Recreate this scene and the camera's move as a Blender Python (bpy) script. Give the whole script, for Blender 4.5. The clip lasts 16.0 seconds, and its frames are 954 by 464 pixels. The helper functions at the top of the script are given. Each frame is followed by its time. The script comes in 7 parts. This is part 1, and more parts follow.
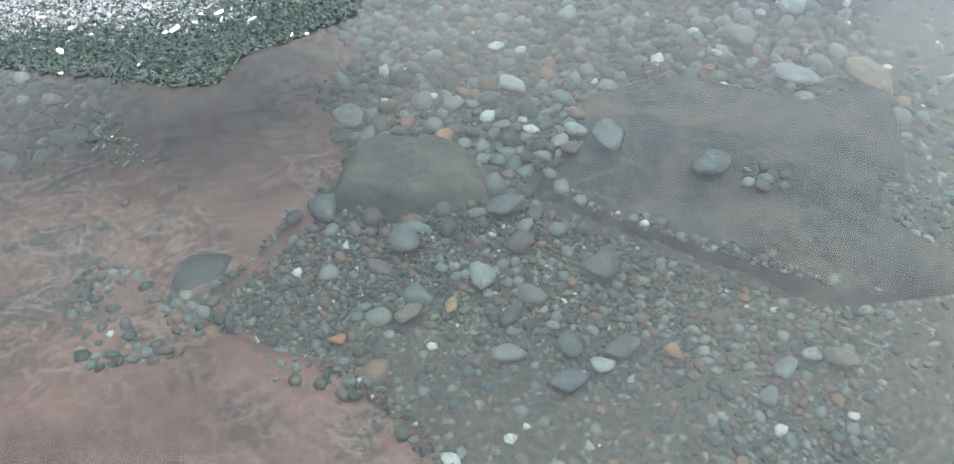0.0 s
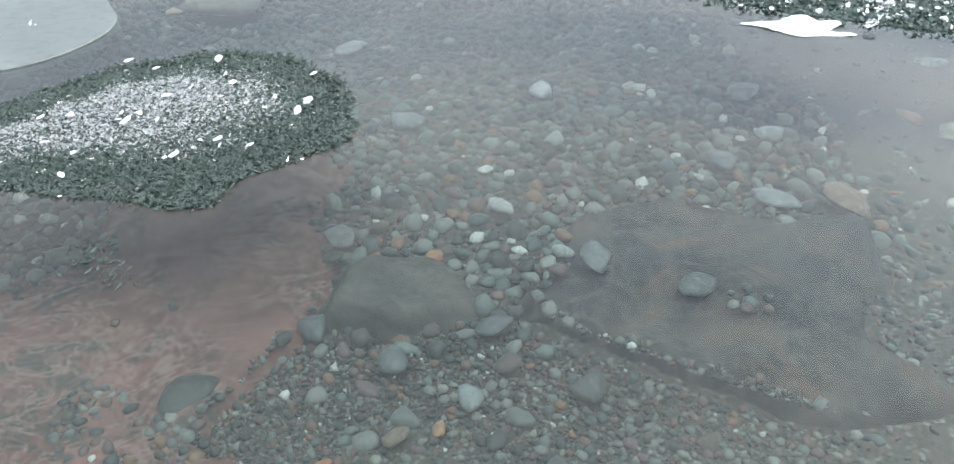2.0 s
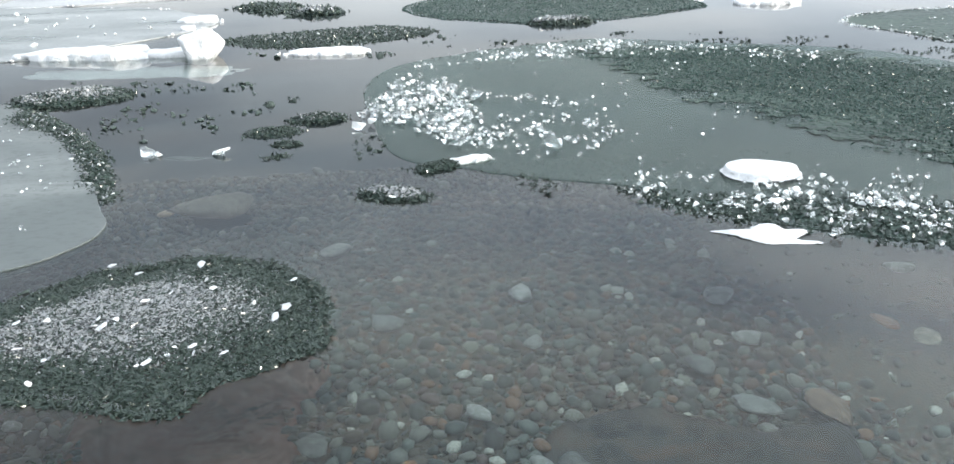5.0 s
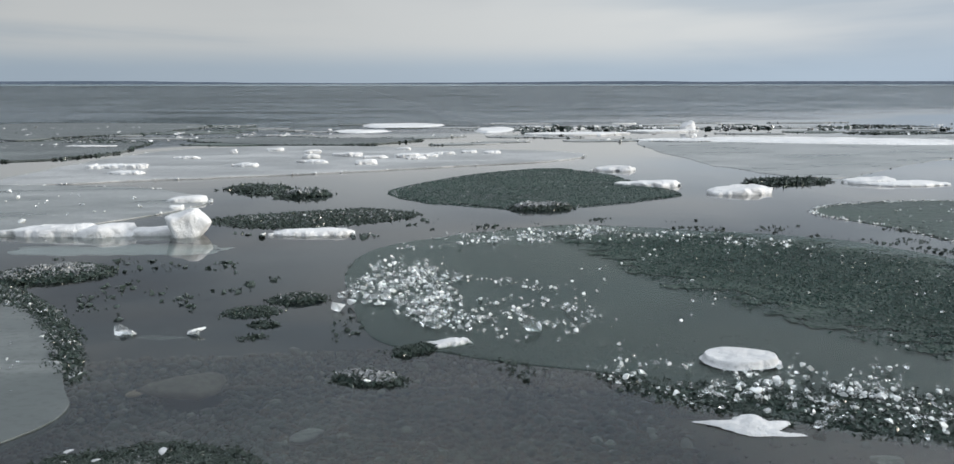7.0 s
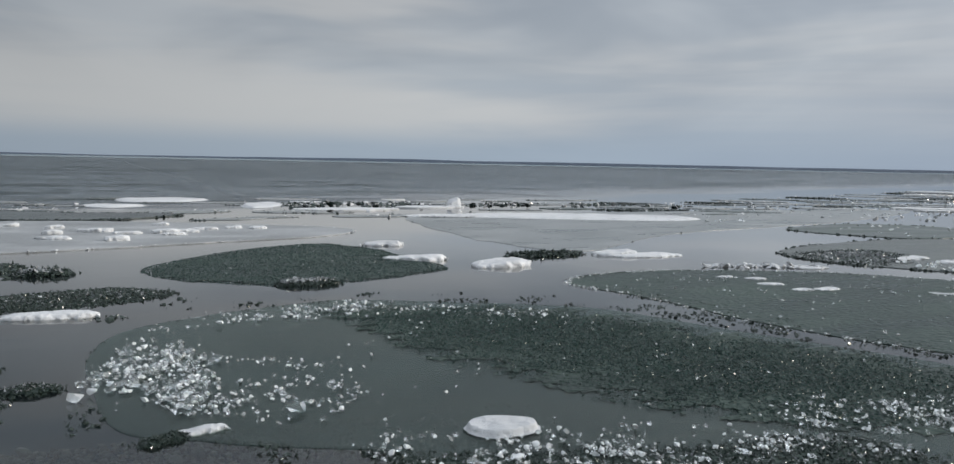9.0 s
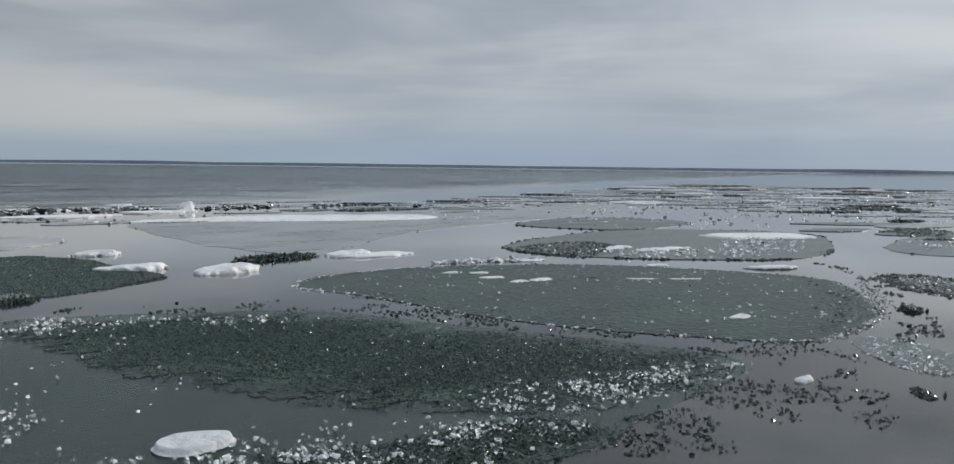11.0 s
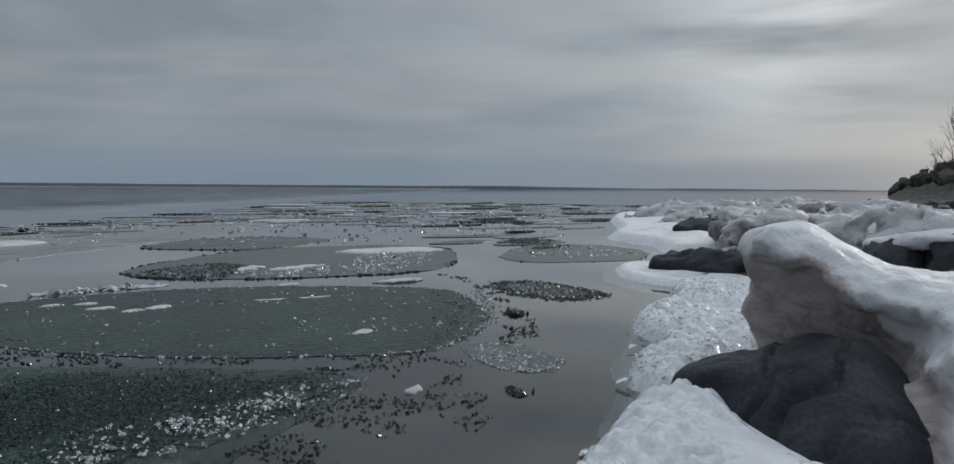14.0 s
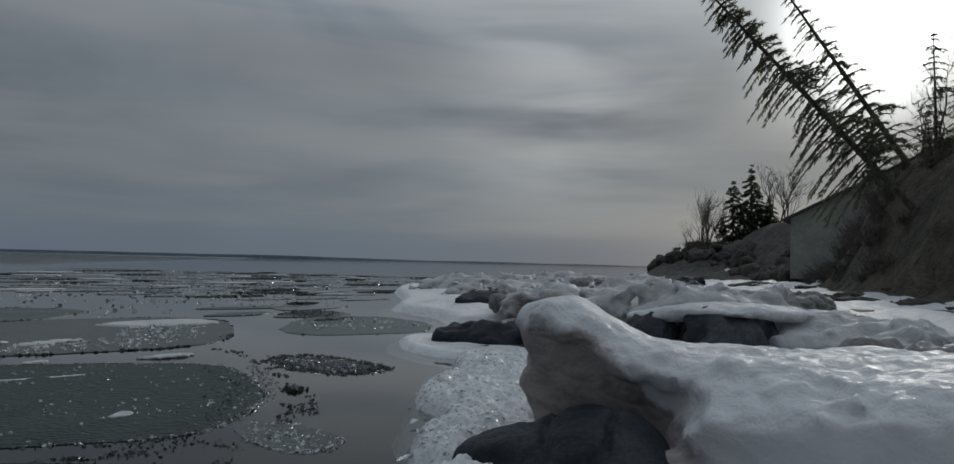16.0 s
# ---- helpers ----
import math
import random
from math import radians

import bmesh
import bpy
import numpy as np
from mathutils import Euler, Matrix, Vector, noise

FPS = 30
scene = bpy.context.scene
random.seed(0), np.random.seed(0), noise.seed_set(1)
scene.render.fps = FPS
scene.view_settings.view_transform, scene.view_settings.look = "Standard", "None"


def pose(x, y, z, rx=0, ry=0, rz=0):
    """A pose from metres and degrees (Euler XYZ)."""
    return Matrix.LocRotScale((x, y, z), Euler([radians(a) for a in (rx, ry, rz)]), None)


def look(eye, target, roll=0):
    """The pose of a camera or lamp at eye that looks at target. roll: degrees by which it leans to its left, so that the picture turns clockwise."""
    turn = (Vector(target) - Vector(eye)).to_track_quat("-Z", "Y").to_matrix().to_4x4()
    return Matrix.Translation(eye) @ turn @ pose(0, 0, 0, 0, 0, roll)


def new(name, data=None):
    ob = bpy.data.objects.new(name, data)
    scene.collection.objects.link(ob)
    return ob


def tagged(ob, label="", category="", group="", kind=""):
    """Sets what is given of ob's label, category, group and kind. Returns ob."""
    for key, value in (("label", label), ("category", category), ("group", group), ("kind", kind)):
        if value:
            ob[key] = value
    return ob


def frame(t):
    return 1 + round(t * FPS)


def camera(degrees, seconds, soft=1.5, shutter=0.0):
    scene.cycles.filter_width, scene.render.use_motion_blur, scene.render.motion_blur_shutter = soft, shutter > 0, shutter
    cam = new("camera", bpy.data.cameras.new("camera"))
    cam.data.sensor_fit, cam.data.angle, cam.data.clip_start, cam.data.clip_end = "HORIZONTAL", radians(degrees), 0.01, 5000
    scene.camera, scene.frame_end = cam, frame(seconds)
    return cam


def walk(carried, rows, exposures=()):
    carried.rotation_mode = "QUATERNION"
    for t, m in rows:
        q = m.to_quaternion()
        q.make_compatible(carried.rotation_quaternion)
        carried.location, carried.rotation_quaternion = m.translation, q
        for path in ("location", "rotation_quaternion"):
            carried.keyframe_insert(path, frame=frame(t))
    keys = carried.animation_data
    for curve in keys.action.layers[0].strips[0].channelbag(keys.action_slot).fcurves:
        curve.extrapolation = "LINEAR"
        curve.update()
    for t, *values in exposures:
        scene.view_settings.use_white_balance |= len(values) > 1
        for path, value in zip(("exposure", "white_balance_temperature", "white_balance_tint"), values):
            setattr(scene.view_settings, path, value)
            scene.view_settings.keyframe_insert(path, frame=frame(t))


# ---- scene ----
cam = camera(60.3, 16.0)
PATH = [
    (0, (-0.256, -0.027, 1.497), (-0.156, 1.415, 0.115), -3.0),
    (0.5, (-0.254, -0.032, 1.497), (-0.149, 1.461, 0.171), -3.0),
    (1, (-0.257, -0.036, 1.508), (-0.129, 1.508, 0.243), -2.5),
    (1.5, (-0.251, -0.034, 1.539), (-0.101, 1.549, 0.326), -2.1),
    (2, (-0.247, -0.037, 1.546), (-0.1, 1.577, 0.373), -2.0),
    (2.5, (-0.236, -0.026, 1.563), (-0.082, 1.626, 0.446), -1.9),
    (3, (-0.242, -0.022, 1.566), (-0.071, 1.656, 0.491), -1.7),
    (3.2, (-0.265, -0.021, 1.573), (-0.067, 1.66, 0.508), -1.3),
    (5.3, (-0.184, -0.015, 1.605), (0.029, 1.847, 0.907), -1.3),
    (5.5, (-0.176, -0.013, 1.608), (0.039, 1.866, 0.958), -1.3),
    (6, (-0.162, -0.013, 1.614), (0.061, 1.899, 1.072), -0.7),
    (6.5, (-0.16, -0.006, 1.623), (0.076, 1.93, 1.178), -0.3),
    (7, (-0.165, 0.006, 1.624), (0.106, 1.955, 1.269), 0.0),
    (7.5, (-0.172, 0.011, 1.624), (0.139, 1.965, 1.337), 0.2),
    (8, (-0.17, 0.012, 1.62), (0.201, 1.966, 1.404), 0.4),
    (8.5, (-0.158, -0.008, 1.623), (0.412, 1.902, 1.452), 0.9),
    (9, (-0.107, 0.017, 1.61), (0.697, 1.841, 1.443), 1.2),
    (9.5, (-0.097, -0.027, 1.638), (0.883, 1.709, 1.473), 1.5),
    (9.7, (-0.099, -0.03, 1.648), (0.919, 1.684, 1.483), 1.5),
    (11.8, (0.408, -0.214, 1.618), (1.864, 1.149, 1.465), 0.1),
    (12, (0.425, -0.207, 1.625), (1.907, 1.127, 1.472), 0.0),
    (12.5, (0.44, -0.21, 1.62), (1.997, 1.036, 1.467), -0.0),
    (13, (0.506, -0.232, 1.628), (2.161, 0.881, 1.476), 0.1),
    (13.5, (0.541, -0.266, 1.624), (2.293, 0.688, 1.485), 0.3),
    (14, (0.554, -0.287, 1.635), (2.365, 0.553, 1.529), 0.4),
    (14.5, (0.569, -0.283, 1.628), (2.45, 0.394, 1.573), 0.9),
    (15, (0.585, -0.288, 1.647), (2.509, 0.257, 1.653), 0.8),
    (15.5, (0.631, -0.274, 1.642), (2.582, 0.167, 1.681), 0.9),
    (16, (0.649, -0.275, 1.648), (2.617, 0.075, 1.723), 1.4),
]
EXPOSURES = [(0.0, 2.33, 6600, 8), (0.5, 2.33, 6600, 8), (1.0, 2.32, 6600, 8), (1.5, 2.21, 6620, 8), (2.0, 2.13, 6640, 8), (3.2, 2.05, 6640, 8), (5.3, 1.32, 6660, 8), (6.0, 0.90, 6680, 9), (7.0, 0.42, 6680, 9), (8.0, 0.22, 6650, 10), (9.7, 0.02, 6620, 10), (12.0, 0.04, 6520, 9), (12.5, -0.09, 6500, 9), (13.5, -0.43, 6430, 8), (14.0, -0.60, 6430, 8), (14.5, -0.72, 6400, 8), (15.5, -1.12, 6390, 7), (16.0, -1.40, 6380, 7)]
walk(cam, [(t, look(e, a, r)) for t, e, a, r in PATH], EXPOSURES)

# ---- world and sun ----
SUN = Vector((0.928, -0.262, 0.264)).normalized()


def link(tree, a, b):
    tree.links.new(a, b)


def node(tree, kind, **values):
    n = tree.nodes.new(kind)
    for key, value in values.items():
        n.inputs[key.replace("_", " ")].default_value = value
    return n


def mixed(tree, fac, a, b, blend="MIX"):
    """A colour mix; each argument is a socket or a plain value."""
    n = tree.nodes.new("ShaderNodeMix")
    n.data_type, n.blend_type = "RGBA", blend
    for slot, v in ((0, fac), (6, a), (7, b)):
        if isinstance(v, bpy.types.NodeSocket):
            link(tree, v, n.inputs[slot])
        else:
            n.inputs[slot].default_value = v if slot == 0 else (*v, 1)
    return n.outputs[2]


def maths(tree, op, a, b=0.0, clamp=False):
    n = tree.nodes.new("ShaderNodeMath")
    n.operation, n.use_clamp = op, clamp
    for slot, v in ((0, a), (1, b)):
        if isinstance(v, bpy.types.NodeSocket):
            link(tree, v, n.inputs[slot])
        else:
            n.inputs[slot].default_value = v
    return n.outputs[0]


def mixed_value(tree, fac, a, b):
    n = tree.nodes.new("ShaderNodeMix")
    for slot, v in ((0, fac), (2, a), (3, b)):
        if isinstance(v, bpy.types.NodeSocket):
            link(tree, v, n.inputs[slot])
        else:
            n.inputs[slot].default_value = v
    return n.outputs[0]


def ranged(tree, v, a, b, c=0.0, d=1.0):
    n = tree.nodes.new("ShaderNodeMapRange")
    n.interpolation_type = "SMOOTHSTEP"
    link(tree, v, n.inputs[0])
    for slot, x in zip((1, 2, 3, 4), (a, b, c, d)):
        n.inputs[slot].default_value = x
    return n.outputs[0]


def noised(tree, vector, scale, detail=3.0, rough=0.55, stretch=(1, 1, 1), turn=0.0, warp=0.0):
    m = tree.nodes.new("ShaderNodeMapping")
    m.inputs["Scale"].default_value = stretch
    m.inputs["Rotation"].default_value = (0.5, 0.7, turn)
    link(tree, vector, m.inputs["Vector"])
    n = node(tree, "ShaderNodeTexNoise", Scale=scale, Detail=detail, Roughness=rough, Distortion=warp)
    link(tree, m.outputs[0], n.inputs["Vector"])
    return n.outputs["Fac"]


world = bpy.data.worlds.new("overcast_sky")
scene.world = world
world.use_nodes = True
wt = world.node_tree
wt.nodes.clear()
way = wt.nodes.new("ShaderNodeTexCoord").outputs["Generated"]
split = wt.nodes.new("ShaderNodeSeparateXYZ")
link(wt, way, split.inputs[0])
up = split.outputs[2]
sky = wt.nodes.new("ShaderNodeTexSky")
sky.sky_type, sky.sun_disc = "NISHITA", False
sky.sun_elevation, sky.sun_rotation = radians(15.3), radians(105.8)
blue = mixed(wt, 1.0, sky.outputs[0], (0.09, 0.09, 0.09), "MULTIPLY")
# stratus: long low bands near the horizon, broader lumps overhead
bands = noised(wt, way, 1.6, 4, 0.5, (1.0, 1.0, 9.0), 0.4, 0.4)
lumps = noised(wt, way, 2.3, 4, 0.55, (1.0, 1.0, 2.6), 0.9, 0.6)
cloud = mixed(wt, ranged(wt, lumps, 0.36, 0.66), (0.265, 0.305, 0.36), (0.385, 0.425, 0.475))
cloud = mixed(wt, ranged(wt, bands, 0.42, 0.64, 0.0, 0.6), cloud, (0.46, 0.475, 0.495))
low = ranged(wt, up, 0.0, 0.15, 0.85, 0.0)
cloud = mixed(wt, low, cloud, (0.27, 0.35, 0.45))
pale = maths(wt, "MULTIPLY", ranged(wt, up, 0.015, 0.05), ranged(wt, up, 0.16, 0.06))
cloud = mixed(wt, maths(wt, "MULTIPLY", pale, ranged(wt, bands, 0.3, 0.6, 0.05, 0.55)), cloud, (0.53, 0.535, 0.54))
patches = ranged(wt, noised(wt, way, 1.1, 3, 0.5, (1.0, 1.0, 2.4), 0.2, 0.4), 0.36, 0.64)
cloud = mixed(wt, 1.0, cloud, mixed(wt, patches, (0.82, 0.83, 0.86), (1.1, 1.09, 1.07)), "MULTIPLY")
cloud = mixed(wt, 0.05, cloud, blue)
# an overcast sky is brightest overhead
over = wt.nodes.new("ShaderNodeVectorMath")
over.operation = "SCALE"
link(wt, cloud, over.inputs[0])
# and brighter on the side of the sun
side_of = wt.nodes.new("ShaderNodeVectorMath")
side_of.operation = "DOT_PRODUCT"
link(wt, way, side_of.inputs[0])
side_of.inputs[1].default_value = (0.962, -0.272, 0.0)
sunward = ranged(wt, side_of.outputs["Value"], -0.75, 1.0, 0.77, 1.30)
link(wt, maths(wt, "MULTIPLY", maths(wt, "MULTIPLY", ranged(wt, up, 0.20, 0.45, 1.0, 2.3), ranged(wt, up, 0.5, 0.95, 1.0, 1.2)), sunward), over.inputs["Scale"])
cloud = over.outputs[0]
# the veiled sun's own glow in the cloud
toward = wt.nodes.new("ShaderNodeVectorMath")
toward.operation = "DOT_PRODUCT"
link(wt, way, toward.inputs[0])
toward.inputs[1].default_value = SUN
near = maths(wt, "MAXIMUM", toward.outputs["Value"], 0.0)
wide = maths(wt, "MULTIPLY", maths(wt, "POWER", near, 60.0), 0.22)
close = maths(wt, "MULTIPLY", maths(wt, "POWER", near, 420.0), 9.0)
glow = maths(wt, "ADD", wide, close)
gap = wt.nodes.new("ShaderNodeVectorMath")
gap.operation = "DOT_PRODUCT"
link(wt, way, gap.inputs[0])
gap.inputs[1].default_value = Vector((0.968, 0.075, 0.205)).normalized()
thin = maths(wt, "MULTIPLY", maths(wt, "POWER", maths(wt, "MAXIMUM", gap.outputs["Value"], 0.0), 130.0), 0.42)
glow = maths(wt, "ADD", glow, maths(wt, "MULTIPLY", thin, ranged(wt, noised(wt, way, 2.6, 3, 0.5, (1.0, 1.0, 7.0), 0.4, 0.3), 0.38, 0.62, 0.0, 1.0)))
tint = mixed(wt, 1.0, (1.0, 0.985, 0.955), (1, 1, 1), "MULTIPLY")
scaled = wt.nodes.new("ShaderNodeVectorMath")
scaled.operation = "SCALE"
link(wt, tint, scaled.inputs[0])
link(wt, glow, scaled.inputs["Scale"])
back = node(wt, "ShaderNodeBackground", Strength=1.0)
link(wt, mixed(wt, 1.0, cloud, scaled.outputs[0], "ADD"), back.inputs["Color"])
link(wt, back.outputs[0], wt.nodes.new("ShaderNodeOutputWorld").inputs[0])

sun = new("sun", bpy.data.lights.new("sun", "SUN"))
sun.data.energy, sun.data.angle, sun.data.color = 3.0, radians(10), (1.0, 0.94, 0.85)
sun.matrix_world = look(SUN * 100, (0, 0, 0))


# ---- materials ----
def material(name):
    m = bpy.data.materials.new(name)
    m.use_nodes = True
    return m, m.node_tree, m.node_tree.nodes["Principled BSDF"]


def bumped(t, height, strength, distance=0.02, below=None):
    b = node(t, "ShaderNodeBump", Strength=strength, Distance=distance)
    link(t, height, b.inputs["Height"])
    if below:
        link(t, below, b.inputs["Normal"])
    return b.outputs[0]


def place(t):
    return t.nodes.new("ShaderNodeNewGeometry").outputs["Position"]


def surface(name, dark, light, rough=0.6, broad=1.5, fine=30.0, bump=0.4, lift=0.02, stain=None, amount=0.4, glass=0.0, ior=1.45, spread=(0.35, 0.65), turn=0.0, stretch=(1, 1, 1)):
    """Two scales of colour, a stain with a shape of its own, and fine relief."""
    m, t, p = material(name)
    at = place(t)
    big = noised(t, at, broad, 4, 0.6, stretch, turn, 0.5)
    small = noised(t, at, fine, 3, 0.6, stretch, turn)
    colour = mixed(t, ranged(t, big, *spread), dark, light)
    colour = mixed(t, ranged(t, small, 0.3, 0.7, 0.0, 0.35), colour, tuple(0.6 * c for c in dark))
    if stain:
        blot = noised(t, at, broad * 2.7, 5, 0.65, (1, 1, 1), 1.0, 1.2)
        colour = mixed(t, ranged(t, blot, 0.52, 0.7, 0.0, amount), colour, stain)
    link(t, colour, p.inputs["Base Color"])
    link(t, ranged(t, small, 0.2, 0.8, rough * 0.8, min(1.0, rough * 1.2)), p.inputs["Roughness"])
    link(t, bumped(t, small, bump, lift, bumped(t, big, bump * 0.6, lift * 4)), p.inputs["Normal"])
    p.inputs["Transmission Weight"].default_value = glass
    p.inputs["IOR"].default_value = ior
    return m


def pebble_material(name, source):
    """Many stone colours, one a stone, with grain and specks. source: Object Info's or Geometry's random."""
    m, t, p = material(name)
    if source == "object":
        pick = t.nodes.new("ShaderNodeObjectInfo").outputs["Random"]
    else:
        pick = t.nodes.new("ShaderNodeNewGeometry").outputs["Random Per Island"]
    ramp = t.nodes.new("ShaderNodeValToRGB")
    ramp.color_ramp.interpolation = "CONSTANT"
    colours = [(0.0, (0.050, 0.053, 0.050)), (0.15, (0.125, 0.130, 0.118)), (0.27, (0.042, 0.041, 0.039)), (0.37, (0.165, 0.168, 0.152)), (0.48, (0.085, 0.066, 0.054)), (0.58, (0.066, 0.078, 0.075)),
               (0.66, (0.185, 0.182, 0.165)), (0.72, (0.135, 0.085, 0.066)), (0.80, (0.120, 0.080, 0.076)), (0.87, (0.125, 0.145, 0.132)), (0.925, (0.20, 0.112, 0.074)), (0.955, (0.24, 0.235, 0.205)), (0.98, (0.52, 0.51, 0.47))]
    while len(ramp.color_ramp.elements) < len(colours):
        ramp.color_ramp.elements.new(0.5)
    for e, (pos, c) in zip(ramp.color_ramp.elements, colours):
        e.position, e.color = pos, (*c, 1)
    link(t, pick, ramp.inputs[0])
    at = place(t)
    grain = noised(t, at, 90, 4, 0.65)
    veins = noised(t, at, 17, 4, 0.6, (1, 1, 2.5), 0.7, 1.0)
    colour = mixed(t, ranged(t, grain, 0.35, 0.7, 0.0, 0.45), ramp.outputs[0], (0.05, 0.053, 0.05))
    colour = mixed(t, ranged(t, veins, 0.55, 0.75, 0.0, 0.35), colour, (0.2, 0.195, 0.18))
    # the water's dimming of stones farther out, painted dark into their colour, in patches
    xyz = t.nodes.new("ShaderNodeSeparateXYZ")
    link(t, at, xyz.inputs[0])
    water_dim = maths(t, "MULTIPLY", ranged(t, maths(t, "ADD", xyz.outputs[1], maths(t, "MULTIPLY", noised(t, at, 1.4, 3), 2.0)), 3.6, 6.2, 0.0, 0.75), ranged(t, veins, 0.2, 0.5, 0.7, 1.0))
    colour = mixed(t, water_dim, colour, (0.040, 0.046, 0.040))
    link(t, colour, p.inputs["Base Color"])
    p.inputs["Roughness"].default_value = 0.55
    link(t, bumped(t, grain, 0.3, 0.005), p.inputs["Normal"])
    return m


def plain_stone(name, colour):
    return surface(name, tuple(0.5 * c for c in colour), tuple(0.8 * c for c in colour), 0.55, 14, 130, 0.5, 0.006, tuple(min(0.7, 1.6 * c) for c in colour), 0.5)


def water_material():
    """Clear shallow water: sky gloss over a see-through tinted body, calm inshore and rippled offshore."""
    m, t, p = material("lake_water")
    t.nodes.remove(p)
    at = place(t)
    xyz = t.nodes.new("ShaderNodeSeparateXYZ")
    link(t, at, xyz.inputs[0])
    wander = noised(t, at, 0.06, 3)
    off = maths(t, "ADD", maths(t, "SUBTRACT", xyz.outputs[1], maths(t, "MULTIPLY", xyz.outputs[0], 0.45)), maths(t, "MULTIPLY", wander, 14.0))
    open_lake = ranged(t, off, 33.0, 46.0)
    chop = noised(t, at, 0.5, 4, 0.65, (0.4, 1.0, 1.0), 0.25, 0.3)
    swell = noised(t, at, 0.10, 4, 0.6, (0.3, 1.0, 1.0), 0.3)
    calm = noised(t, at, 2.2, 2, 0.5, (0.6, 1.0, 1.0), 0.2, 0.4)
    ripple = noised(t, at, 1.7, 3, 0.6, (0.45, 1.0, 1.0), 0.15, 0.3)
    rough = maths(t, "ADD", maths(t, "ADD", maths(t, "MULTIPLY", chop, 1.0), maths(t, "MULTIPLY", ripple, 0.3)), maths(t, "MULTIPLY", swell, 3.5))
    height = maths(t, "ADD", maths(t, "MULTIPLY", rough, maths(t, "MULTIPLY", open_lake, 0.7)), maths(t, "MULTIPLY", calm, 0.0010))
    n = bumped(t, height, 1.0, 1.0)
    gust = noised(t, at, 0.03, 3, 0.6, (0.3, 1.0, 1.0), 0.1, 0.2)
    wind = maths(t, "ADD", maths(t, "MULTIPLY", noised(t, at, 0.28, 4, 0.6, (0.45, 1.0, 1.0), 0.1, 0.2), 0.7), maths(t, "MULTIPLY", gust, 0.3))
    lee = ranged(t, wind, 0.43, 0.57, 0.54, 1.0)
    f = node(t, "ShaderNodeFresnel", IOR=1.42)
    link(t, n, f.inputs["Normal"])
    clear = node(t, "ShaderNodeBsdfTransparent", Color=(0.74, 0.815, 0.78, 1))
    shine = node(t, "ShaderNodeBsdfGlossy", Roughness=0.03)
    link(t, n, shine.inputs["Normal"])
    # a little silt in suspension
    silt = node(t, "ShaderNodeBsdfDiffuse", Color=(0.36, 0.40, 0.40, 1))
    body = t.nodes.new("ShaderNodeMixShader")
    body.inputs[0].default_value = 0.010
    link(t, clear.outputs[0], body.inputs[1])
    link(t, silt.outputs[0], body.inputs[2])
    mix = t.nodes.new("ShaderNodeMixShader")
    # steep ripple faces turn to the shore and mirror less of the low sky
    gloss = maths(t, "MULTIPLY", f.outputs[0], maths(t, "ADD", maths(t, "MULTIPLY", f.outputs[0], 1.5), 0.75))
    link(t, maths(t, "MULTIPLY", maths(t, "MINIMUM", gloss, 0.95), mixed_value(t, open_lake, 1.0, lee)), mix.inputs[0])
    link(t, body.outputs[0], mix.inputs[1])
    link(t, shine.outputs[0], mix.inputs[2])
    link(t, mix.outputs[0], t.nodes["Material Output"].inputs["Surface"])
    return m


def sheet_material(name, dark, light, rough, needle=0.0, clear=0.0, broad=0.7, turn=0.5, shine=0.35):
    """Thin lake ice: greenish grey, with long freezing streaks; needle adds the relief of lying crystals."""
    m, t, p = material(name)
    at = place(t)
    streak = noised(t, at, broad, 5, 0.6, (0.35, 1.2, 1.0), turn, 0.8)
    fine = noised(t, at, 26, 3, 0.65, (0.6, 1.0, 1.0), turn)
    colour = mixed(t, ranged(t, streak, 0.35, 0.68), dark, light)
    colour = mixed(t, ranged(t, fine, 0.45, 0.7, 0.0, 0.4), colour, tuple(0.5 * c for c in dark))
    link(t, colour, p.inputs["Base Color"])
    link(t, ranged(t, streak, 0.3, 0.7, rough * 0.7, rough * 1.3), p.inputs["Roughness"])
    p.inputs["IOR"].default_value = 1.31
    p.inputs["Specular IOR Level"].default_value = shine
    if needle:
        cells = node(t, "ShaderNodeTexVoronoi", Scale=16.0)
        link(t, at, cells.inputs["Vector"])
        n = bumped(t, cells.outputs["Distance"], needle, 0.03, bumped(t, fine, needle, 0.02))
        link(t, n, p.inputs["Normal"])
    else:
        link(t, bumped(t, fine, 0.06, 0.01), p.inputs["Normal"])
    if clear:
        glass = node(t, "ShaderNodeBsdfTransparent", Color=(0.8, 0.88, 0.86, 1))
        mix = t.nodes.new("ShaderNodeMixShader")
        mix.inputs[0].default_value = clear
        link(t, p.outputs[0], mix.inputs[1])
        link(t, glass.outputs[0], mix.inputs[2])
        link(t, mix.outputs[0], t.nodes["Material Output"].inputs["Surface"])
    return m


